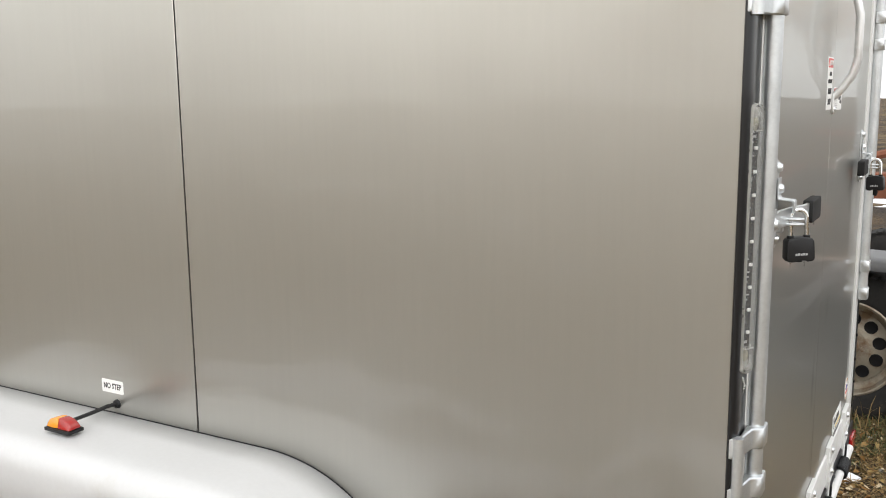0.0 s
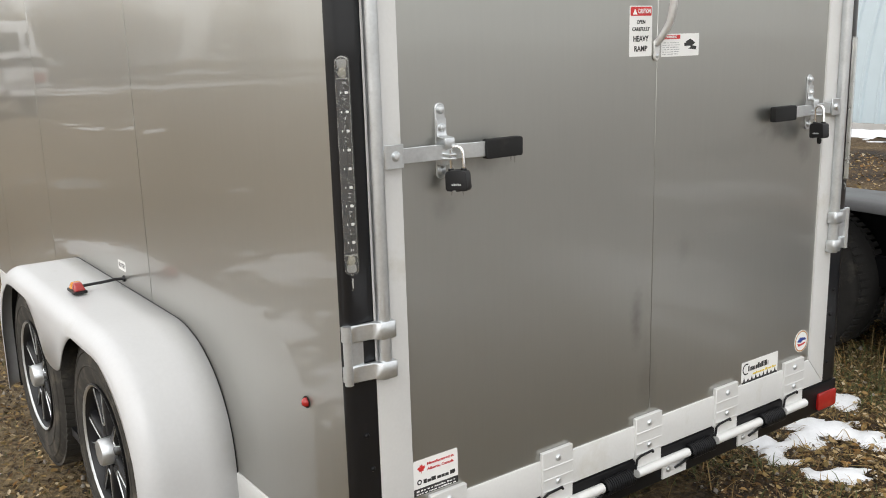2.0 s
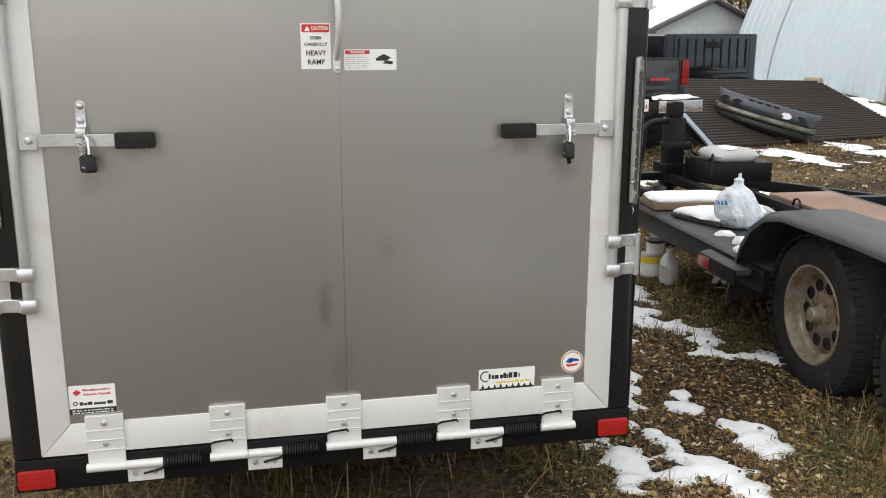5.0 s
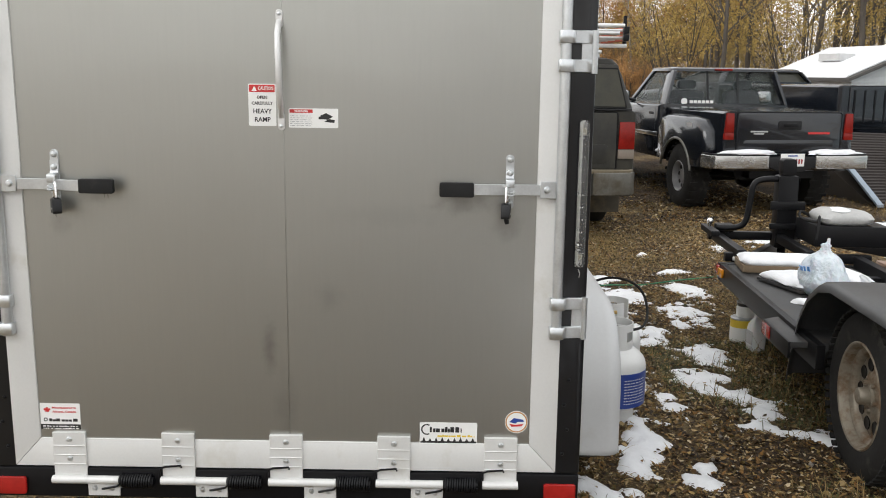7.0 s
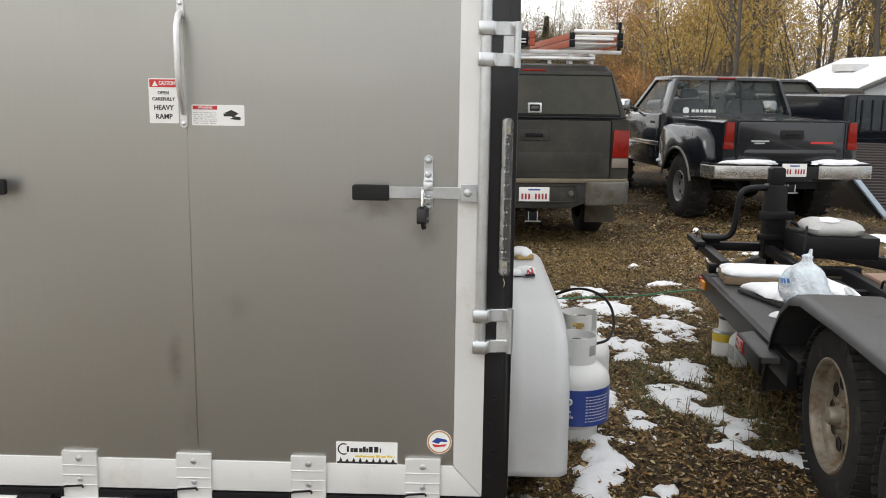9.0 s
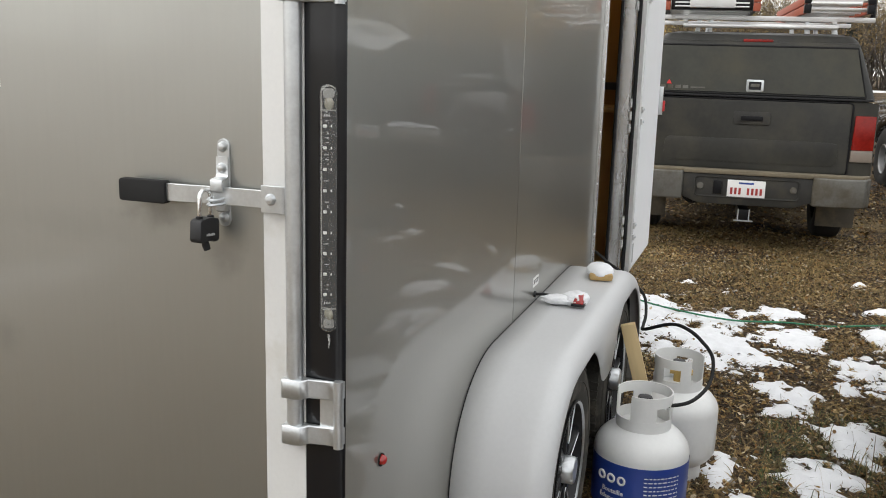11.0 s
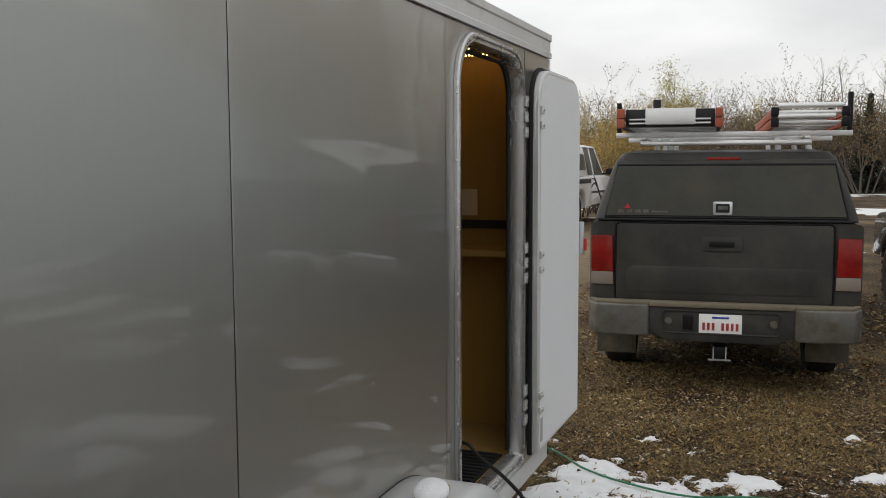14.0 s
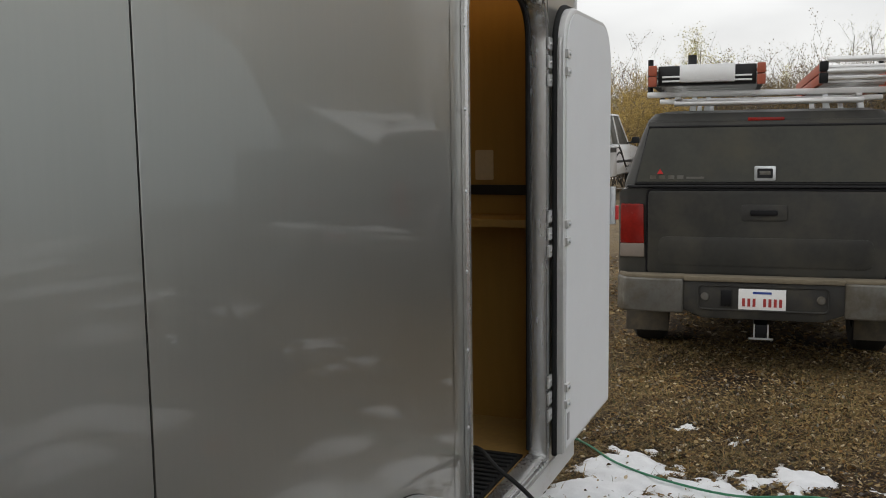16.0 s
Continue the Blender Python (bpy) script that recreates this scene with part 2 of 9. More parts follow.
WOOD = mat("raw_pine", (0.62, 0.47, 0.25), 0.7, 0.0, var=0.15, scale=3, fine=60, bump=0.15, stretch=(1, 1, 0.1))
CLEARLENS = mat("clear_lens", (0.30, 0.30, 0.29), 0.05, 0.0, var=0.03, bump=0.0, alpha=0.13, spec=1.0)
LENSEDGE = mat("pale_lens_edge", (0.60, 0.60, 0.56), 0.12, 0.0, var=0.15, scale=25, bump=0.1, alpha=0.40, spec=0.8)
DIRTYLENS = mat("yellowed_lens", (0.70, 0.67, 0.52), 0.12, 0.0, var=0.4, scale=60, bump=0.4, trans=0.6)


# ---- mesh helpers ----
class Build:
    """Collects vertices and faces; part() turns them into one mesh object."""

    def __init__(self):
        self.v, self.f = [], []

    def add(self, verts, faces, m=None):
        k = len(self.v)
        self.v += [tuple(m @ Vector(p)) for p in verts] if m is not None else [tuple(p) for p in verts]
        self.f += [tuple(i + k for i in face) for face in faces]
        return self

    def box(self, x0, y0, z0, x1, y1, z1, m=None):
        x0, x1, y0, y1, z0, z1 = min(x0, x1), max(x0, x1), min(y0, y1), max(y0, y1), min(z0, z1), max(z0, z1)
        v = [(x, y, z) for z in (z0, z1) for y in (y0, y1) for x in (x0, x1)]
        return self.add(v, [(0, 2, 3, 1), (4, 5, 7, 6), (0, 1, 5, 4), (2, 6, 7, 3), (0, 4, 6, 2), (1, 3, 7, 5)], m)

    def prism(self, outline, axis, a, b, m=None):
        """A flat outline (two coordinates, anticlockwise or not) pushed along an axis from a to b."""
        n = len(outline)
        put = {"x": lambda p, d: (d, p[0], p[1]), "y": lambda p, d: (p[0], d, p[1]), "z": lambda p, d: (p[0], p[1], d)}[axis]
        v = [put(p, a) for p in outline] + [put(p, b) for p in outline]
        return self.add(v, [tuple(range(n))[::-1], tuple(range(n, 2 * n))] + [(i, (i + 1) % n, n + (i + 1) % n, n + i) for i in range(n)], m)

    def loft(self, rings, close=True, caps=True, m=None):
        n = len(rings[0])
        v = [p for r in rings for p in r]
        f = []
        for k in range(len(rings) - 1):
            for i in range(n if close else n - 1):
                j = (i + 1) % n
                f.append((k * n + i, k * n + j, (k + 1) * n + j, (k + 1) * n + i))
        if caps and close:
            f += [tuple(range(n))[::-1], tuple(range((len(rings) - 1) * n, len(rings) * n))]
        return self.add(v, f, m)

    def cyl(self, p0, p1, r, seg=16, r1=None, m=None):
        return self.tube([p0, p1], [r, r if r1 is None else r1], seg, m)

    def tube(self, pts, r, seg=10, m=None):
        pts = [Vector(p) for p in pts]
        rs = r if isinstance(r, (list, tuple)) else [r] * len(pts)
        rings, up = [], None
        for i, p in enumerate(pts):
            d = (pts[min(i + 1, len(pts) - 1)] - pts[max(i - 1, 0)]).normalized()
            if up is None:
                up = d.orthogonal().normalized()
            up = (up - d * up.dot(d)).normalized()
            s = d.cross(up)
            rings.append([p + rs[i] * (math.cos(2 * math.pi * k / seg) * up + math.sin(2 * math.pi * k / seg) * s) for k in range(seg)])
        return self.loft(rings, m=m)

    def lathe(self, profile, centre, axis, seg=32, m=None):
        """Turns a profile of (radius, height) round an axis; a radius of 0 closes it."""
        c, a = Vector(centre), Vector(axis).normalized()
        u = a.orthogonal().normalized()
        w = a.cross(u)
        rings = [[c + a * z + max(r, 1e-4) * (math.cos(2 * math.pi * k / seg) * u + math.sin(2 * math.pi * k / seg) * w) for k in range(seg)] for r, z in profile]
        return self.loft(rings, caps=False, m=m)

    def mesh(self, name, material, bevel=0.0, seg=2, angle=35, smooth=True):
        me = bpy.data.meshes.new(name)
        me.from_pydata(self.v, [], self.f)
        bm = bmesh.new()
        bm.from_mesh(me)
        bmesh.ops.remove_doubles(bm, verts=bm.verts, dist=1e-5)
        bmesh.ops.recalc_face_normals(bm, faces=bm.faces)
        if bevel:
            edges = [e for e in bm.edges if len(e.link_faces) == 2 and e.calc_face_angle(0) > radians(angle)]
            bmesh.ops.bevel(bm, geom=edges, offset=bevel, segments=seg, affect='EDGES', profile=0.6, clamp_overlap=True)
        bm.to_mesh(me)
        bm.free()
        if smooth:
            me.polygons.foreach_set("use_smooth", [True] * len(me.polygons))
            me.set_sharp_from_angle(angle=radians(angle + 5))
        for one in (material if isinstance(material, (list, tuple)) else [material]):
            me.materials.append(one)
        return me

    def part(self, name, material, parent=None, label="", bevel=0.0, seg=2, angle=35, smooth=True):
        ob = new(name, self.mesh(name, material, bevel, seg, angle, smooth))
        if parent is not None:
            ob.parent = parent
        if label:
            ob["label"] = label
        return ob


def thing(name, label, category, m=None, group="", kind=""):
    ob = new(name)
    ob.empty_display_size = 0.1
    if m is not None:
        ob.matrix_world = m
    return tagged(ob, label, category, group, kind)


def arc(cx, cy, r, a0, a1, n):
    return [(cx + r * math.cos(radians(a0 + (a1 - a0) * k / n)), cy + r * math.sin(radians(a0 + (a1 - a0) * k / n))) for k in range(n + 1)]


def round_rect(x0, y0, x1, y1, r, n=5):
    return arc(x1 - r, y0 + r, r, -90, 0, n) + arc(x1 - r, y1 - r, r, 0, 90, n) + arc(x0 + r, y1 - r, r, 90, 180, n) + arc(x0 + r, y0 + r, r, 180, 270, n)


def lettering(text, size, m, material, parent, name="lettering", width=None, bold=0.02):
    """Flat raised letters in the built-in font, centred on the pose m (x along the line, z out of the face)."""
    cu = bpy.data.curves.new(name, 'FONT')
    cu.body, cu.size, cu.align_x, cu.align_y, cu.extrude, cu.resolution_u = text, size, 'CENTER', 'CENTER', 0.0004, 2
    cu.offset = bold * size
    tmp = new("tmp", cu)
    me = bpy.data.meshes.new_from_object(tmp.evaluated_get(bpy.context.evaluated_depsgraph_get()))
    bpy.data.objects.remove(tmp)
    bpy.data.curves.remove(cu)
    me.name = name
    me.materials.clear()
    me.materials.append(material)
    sx = 1.0
    if width:
        xs = [v.co.x for v in me.vertices]
        sx = width / max(1e-6, max(xs) - min(xs))
    me.transform(m @ Matrix.Diagonal((sx, 1, 1, 1)))
    ob = new(name, me)
    ob.parent = parent
    return ob


FACE_X = Matrix(((0, 0, 1, 0), (1, 0, 0, 0), (0, 1, 0, 0), (0, 0, 0, 1)))      # writing on a face that looks along +x
FACE_NEG_Y = Matrix(((1, 0, 0, 0), (0, 0, -1, 0), (0, 1, 0, 0), (0, 0, 0, 1)))  # ... along -y
FACE_POS_Y = Matrix(((-1, 0, 0, 0), (0, 0, 1, 0), (0, 1, 0, 0), (0, 0, 0, 1)))  # ... along +y


PUDDLES = ((-12.2, 0.9, 0.9, 0.5), (-13.4, -0.5, 1.1, 0.5), (-11.0, -0.8, 0.7, 0.35), (-14.6, 0.7, 1.0, 0.5), (-17.5, 0.6, 1.6, 0.9), (-13.2, 2.5, 0.8, 0.35))


def rough_blob(name, material, parent, cx, cy, cz, rx, ry, rz, seed, n=18, flat=0.0, label="", rough=1.0):
    """A lumpy closed form, flattened at the foot."""
    b = Build()
    rings = []
    for i in range(n // 2 + 1):
        th = math.pi * i / (n // 2)
        ring = []
        for k in range(n):
            ph = 2 * math.pi * k / n
            d = Vector((math.sin(th) * math.cos(ph), math.sin(th) * math.sin(ph), math.cos(th)))
            q = 1 + rough * 0.24 * noise.noise((d * 2.2 + Vector((seed, seed * 2, 0)))) + rough * 0.10 * noise.noise(d * 5 + Vector((seed, 0, 3))) + 0.025 * noise.noise(d * 12 + Vector((seed, 4, 3)))
            p = Vector((d.x * rx, d.y * ry, max(d.z, -flat if flat else -1) * rz)) * q
            ring.append((cx + p.x, cy + p.y, cz + p.z))
        rings.append(ring)
    return b.loft(rings, caps=False).part(name, material, parent, label, angle=80)


def ground_z(x, y):
    """Height of the ground: near level, rising a little towards the lane."""
    k = min(1.0, max(0.0, (-x - 11) / 7))
    rise = 0.38 * k * k * (3 - 2 * k)
    near = 0.018 * noise.noise((x * 0.9, y * 0.9, 0.0)) + 0.01 * noise.noise((x * 3.1, y * 3.1, 5.0))
    mound = 0.045 * math.exp(-0.5 * (((x + 1.99) / 0.5) ** 2 + ((y - 3.70) / 0.26) ** 2))
    dip = sum(0.08 * math.exp(-1.1 * (((x - cx) / rx) ** 2 + ((y - cy) / ry) ** 2)) for cx, cy, rx, ry in PUDDLES) if x < -9 else 0.0
    return rise + near + mound - dip


# ---- cargo trailer (its own frame, nearly level) ----
LEAN_M = pose(-0.012, 0, 0.055, 0, 2.2, 0) @ Matrix.Translation((-0.25, 0, 1.0)) @ pose(0, 0, 0, 0, -1.8, 0) @ Matrix.Translation((0.25, 0, -1.0))
YL, YR, XR, XF, ZB, ZT = 1.44, 3.27, -0.25, -3.96, 0.37, 2.215
MID = (YL + YR) / 2
trailer = thing("cargo_trailer", "pewter enclosed cargo trailer with closed rear ramp and open side door", "trailer", LEAN_M)


def panel(name, x0, x1, y, side):
    b = Build().box(x0, y, ZB, x1, y + side * -0.014, 2.105)
    return b.part(name, PAINT, trailer, bevel=0.0005, seg=1)


for side, y in ((-1, YL), (1, YR)):
    edges = [-0.262, -1.459, -2.662] + ([-3.60, XF] if side < 0 else [])
    for a, b_ in zip(edges[:-1], edges[1:]):
        panel("side_panel", a - 0.0024, b_ + 0.0024, y, side)
    for x in edges[1:-1] if side < 0 else edges[1:]:
        Build().box(x - 0.004, y - side * 0.003, ZB, x + 0.004, y - side * 0.012, 2.105).part("seam_strip", BLACKSTEEL, trailer)
    Build().box(-0.29, y - side * 0.016, 0.30, XF, y - side * 0.045, 2.15).part("wall_core", PLY, trailer) if side < 0 else None
    # bottom rail and roof trim
    Build().box(-0.285, y + side * 0.004, 0.285, XF, y - side * 0.05, ZB - 0.002).part("bottom_rail", WHITEALU, trailer, "white bottom rail", bevel=0.004)
    Build().prism([(y - side * 0.06, ZT + 0.012), (y + side * 0.004, ZT), (y + side * 0.012, ZT - 0.004), (y + side * 0.012, 2.185), (y + side * 0.006, 2.18), (y + side * 0.006, 2.135), (y + side * 0.012, 2.13),
                   (y + side * 0.012, 2.108), (y - side * 0.01, 2.108), (y - side * 0.06, ZT)], "x", -0.27, XF - 0.01).part("roof_trim", ALU, trailer, "aluminium roof edge trim")
# right wall round the side door
DX0, DX1, DZ0, DZ1, DR = -2.765, -3.52, 0.425, 2.062, 0.16
b = Build()
hole = [(DX0, DZ0)] + [(DX0 - DR + DR * math.cos(a), DZ1 - DR + DR * math.sin(a)) for a in np.linspace(0, math.pi / 2, 9)] + \
    [(DX1 + DR + DR * math.cos(a), DZ1 - DR + DR * math.sin(a)) for a in np.linspace(math.pi / 2, math.pi, 9)] + [(DX1, DZ0)]
xa, xb = -2.6635, XF
outer = [(xa, DZ0)] + [(xa, DZ1 - DR + (2.105 - DZ1 + DR) * k / 8) for k in range(9)] + [(xb, 2.105 - (2.105 - DZ1 + DR) * k / 8) for k in range(9)] + [(xb, DZ0)]
n = len(hole)
for yy0, yy1, nm, mm in ((YR, YR - 0.014, "side_panel", PAINT), (YR - 0.016, YR - 0.045, "wall_core", PLY)):
    b = Build()
    v = [(p[0], yy, p[1]) for yy in (yy0, yy1) for p in (*outer, *hole)]
    f = []
    for k in range(n - 1):
        f += [(k, k + 1, n + k + 1, n + k), (2 * n + k, 3 * n + k, 3 * n + k + 1, 2 * n + k + 1), (n + k, n + k + 1, 3 * n + k + 1, 3 * n + k)]
    b.add(v, f)
    b.box(xa, yy0, ZB, xb, yy1, DZ0)
    b.part(nm, mm, trailer, smooth=False)
Build().box(-0.29, YR - 0.016, 0.30, xa, YR - 0.045, 2.15).part("wall_core", PLY, trailer)
for x in (-3.575,):
    Build().box(x - 0.0015, YR + 0.0012, 2.0, x + 0.0015, YR - 0.002, 2.107).box(x - 0.0015, YR + 0.0012, 1.99, x + 0.0015, YR - 0.002, 2.105).part("seam_strip", BLACKSTEEL, trailer)
# front: flat bulkhead inside, wedge nose outside
Build().box(XF + 0.01, YL + 0.05, 0.32, XF + 0.03, YR - 0.05, 2.15).part("front_bulkhead", PLY, trailer, "varnished plywood bulkhead")
nose = [(XF, YL), (XF, YR), (XF - 0.85, MID + 0.12), (XF - 0.85, MID - 0.12)]
Build().prism(nose, "z", ZB, 2.105).part("nose", PAINT, trailer, bevel=0.01)
Build().prism([(x - 0.004, y) for x, y in nose], "z", 2.107, ZT).part("nose_trim", ALU, trailer, bevel=0.006)
Build().box(XF + 0.006, YR + 0.006, ZB, XF - 0.012, YR - 0.03, 2.105).part("corner_trim", ALU, trailer, bevel=0.004)
Build().box(XF + 0.006, YL - 0.006, ZB, XF - 0.012, YL + 0.03, 2.105).part("corner_trim", ALU, trailer, bevel=0.004)
# roof, floor, frame
Build().prism([(YL + 0.02, ZT - 0.02), (YL + 0.02, ZT), (MID, ZT + 0.035), (YR - 0.02, ZT), (YR - 0.02, ZT - 0.02)], "x", -0.27, XF).part("roof", mat("white_roof_sheet", (0.7, 0.7, 0.7), 0.4, 0.3), trailer, "white sheet metal roof")
Build().box(-0.29, YL + 0.04, 0.385, XF, YR - 0.04, 0.42).part("floor_deck", mat("yellow_plywood_floor", (0.46, 0.30, 0.10), 0.6, var=0.25, scale=3, fine=40), trailer)
for y in (YL + 0.12, YR - 0.12):
    Build().box(-0.30, y - 0.03, 0.27, XF - 0.1, y + 0.03, 0.383).part("frame_rail", BLACKSTEEL, trailer, bevel=0.004)
for x in (-0.7, -1.3, -2.2, -3.0, -3.7):
    Build().box(x - 0.03, YL + 0.15, 0.29, x + 0.03, YR - 0.15, 0.381).part("crossmember", BLACKSTEEL, trailer)
Build().box(XF - 0.6, MID - 0.05, 0.27, XF - 2.0, MID + 0.05, 0.37).part("tongue", BLACKSTEEL, trailer, bevel=0.005)
Build().cyl((XF - 1.7, MID, 0.80), (XF - 1.7, MID, -0.06), 0.03).box(XF - 1.78, MID - 0.09, -0.10, XF - 1.62, MID + 0.09, -0.06).part("tongue_jack", BLACKSTEEL, trailer)

# rear posts, header, bumper bar
for s, y in ((1, YL), (-1, YR)):
    post = [(-0.252, y + s * 0.072), (-0.250, y + s * 0.026)] + [(-0.262 + 0.012 * math.cos(a), y + s * (0.022 - 0.026 * math.sin(a))) for a in np.linspace(0.15, math.pi / 2, 7)] + [(-0.263, y - s * 0.004), (-0.265, y + s * 0.001), (-0.285, y + s * 0.02), (-0.285, y + s * 0.072)]
    Build().prism(post, "z", 0.375, ZT - 0.005).part("corner_post", POSTBLACK, trailer, "glossy black corner post", angle=60)
    for z in (0.44, 0.52, 0.60, 0.68):
        Build().lathe([(0.0, 0.004), (0.004, 0.0035), (0.006, 0.001), (0.006, -0.002)], (-0.250, y + s * (0.052 if z in (0.44, 0.60) else 0.040), z), (1, 0, 0), 10).part("rivet", BLACKSTEEL, trailer)
Build().box(-0.253, YL + 0.07, 2.066, -0.285, YR - 0.07, ZT).part("rear_header", BLACKSTEEL, trailer, bevel=0.004)
Build().box(-0.246, YL - 0.002, 0.275, -0.30, YR + 0.002, 0.372).part("rear_bumper_bar", BLACKSTEEL, trailer, "black steel rear sill", bevel=0.006)
for y in (1.495, 3.213):
    Build().prism(round_rect(y - 0.05, 0.286, y + 0.05, 0.343, 0.008, 3), "x", -0.246, -0.236).part("reflector", REDLENS, trailer, "red rectangular marker lamp", bevel=0.003)
for s, y in ((-1, YL), (1, YR)):
    Build().lathe([(0.0, 0.013), (0.006, 0.012), (0.010, 0.008), (0.011, 0.0)], (-0.44, y, 0.708), (0, s, 0), 16).part("marker_lamp", REDLENS, trailer, "small round red marker lamp")
    Build().lathe([(0.011, 0.0), (0.014, 0.003), (0.014, 0.0)], (-0.44, y, 0.708), (0, s, 0), 16).part("grommet", RUBBER, trailer)

# ramp door: frame of mitred rails, two panels, seam
door = new("ramp_door")
door.parent = trailer
FY0, FY1, FZ0, FZ1, FW = 1.511, 3.199, 0.376, 2.06, 0.084
FB = 0.092
inner = (FY0 + FW, FZ0 + FB, FY1 - FW, FZ1 - FB)


def rail(quad):
    Build().prism(quad, "x", -0.25, -0.285).part("frame_rail", WHITEALU, door, "white aluminium frame rail", bevel=0.003)


g = 0.0006
rail([(FY0, FZ0 + g), (inner[0], inner[1] + g), (inner[0], inner[3] - g), (FY0, FZ1 - g)])
rail([(FY1, FZ0 + g), (inner[2], inner[1] + g), (inner[2], inner[3] - g), (FY1, FZ1 - g)])
rail([(FY0 + g, FZ0), (FY1 - g, FZ0), (inner[2] - g, inner[1]), (inner[0] + g, inner[1])])
rail([(FY0 + g, FZ1), (FY1 - g, FZ1), (inner[2] - g, inner[3]), (inner[0] + g, inner[3])])
SEAM_Y = 2.372
for a, c in ((inner[0] - 0.004, SEAM_Y - 0.0008), (SEAM_Y + 0.0008, inner[2] + 0.004)):
    Build().box(-0.256, a, inner[1] - 0.01, -0.275, c, inner[3] + 0.01).part("door_panel", DOORPAINT, door, "brushed pewter sheet", bevel=0.001, seg=1)
Build().box(-0.2575, SEAM_Y - 0.004, inner[1], -0.27, SEAM_Y + 0.004, inner[3]).part("seam_strip", DOORPAINT, door)
Build().box(-0.277, FY0, FZ0, -0.285, FY1, FZ1).part("door_core", PLY, door)

# ramp hinges with springs along the sill
for k, yc in enumerate((1.686, 2.024, 2.360, 2.695, 3.027)):
    h = new("ramp_hinge")
    h.parent = trailer
    b = Build().box(-0.2555, yc - 0.051, 0.335, -0.243, yc + 0.051, 0.490)
    for z in (0.445, 0.415, 0.385):
        b.box(-0.243, yc - 0.051, z, -0.2405, yc + 0.051, z + 0.004)
    b.part("hinge_plate", WHITEALU, h, "white ribbed hinge plate", bevel=0.0015, seg=1)
    Build().cyl((-0.236, yc - 0.055, 0.338), (-0.236, yc + 0.055, 0.338), 0.013, 14).part("knuckle", WHITEALU, h)
    for z in (0.468, 0.405):
        Build().lathe([(0.0, 0.006), (0.006, 0.005), (0.009, 0.001), (0.009, -0.001)], (-0.2425, yc, z), (1, 0, 0), 10).part("bolt", GALV, h)
    if k:
        Build().tube([(-0.235, yc - 0.06, 0.352), (-0.235, yc - 0.055, 0.378), (-0.236, yc - 0.04, 0.384), (-0.236, yc + 0.008, 0.388), (-0.236, yc + 0.010, 0.381)], 0.0035, 6).part("spring_end", BLACKSTEEL, h)
for yc in (1.788, 2.125, 2.465, 2.799):
    h = new("sill_hinge")
    h.parent = trailer
    Build().box(-0.2455, yc - 0.05, 0.283, -0.239, yc + 0.05, 0.335).part("hinge_plate", WHITEALU, h, bevel=0.0015, seg=1)
    Build().cyl((-0.236, yc - 0.05, 0.338), (-0.236, yc + 0.05, 0.338), 0.013, 14).part("knuckle", WHITEALU, h)
    for dy in (-0.028, 0.026):
        Build().lathe([(0.0, 0.006), (0.006, 0.005), (0.009, 0.001), (0.009, -0.001)], (-0.2385, yc + dy, 0.309), (1, 0, 0), 10).part("bolt", GALV, h)
    Build().tube([(-0.232, yc + 0.052, 0.330), (-0.234, yc + 0.045, 0.318), (-0.234, yc - 0.005, 0.308)], 0.0035, 6).part("spring_end", BLACKSTEEL, h)
    pts = [(-0.237 + 0.020 * math.cos(a), yc + 0.056 + 0.10 * a / (2 * math.pi * 13), 0.336 + 0.020 * math.sin(a)) for a in np.linspace(0, 2 * math.pi * 13, 13 * 12)]
    Build().tube(pts, 0.0036, 5).cyl((-0.237, yc + 0.054, 0.336), (-0.237, yc + 0.158, 0.336), 0.0125, 10).part("spring", BLACKSTEEL, h, "black coil spring")

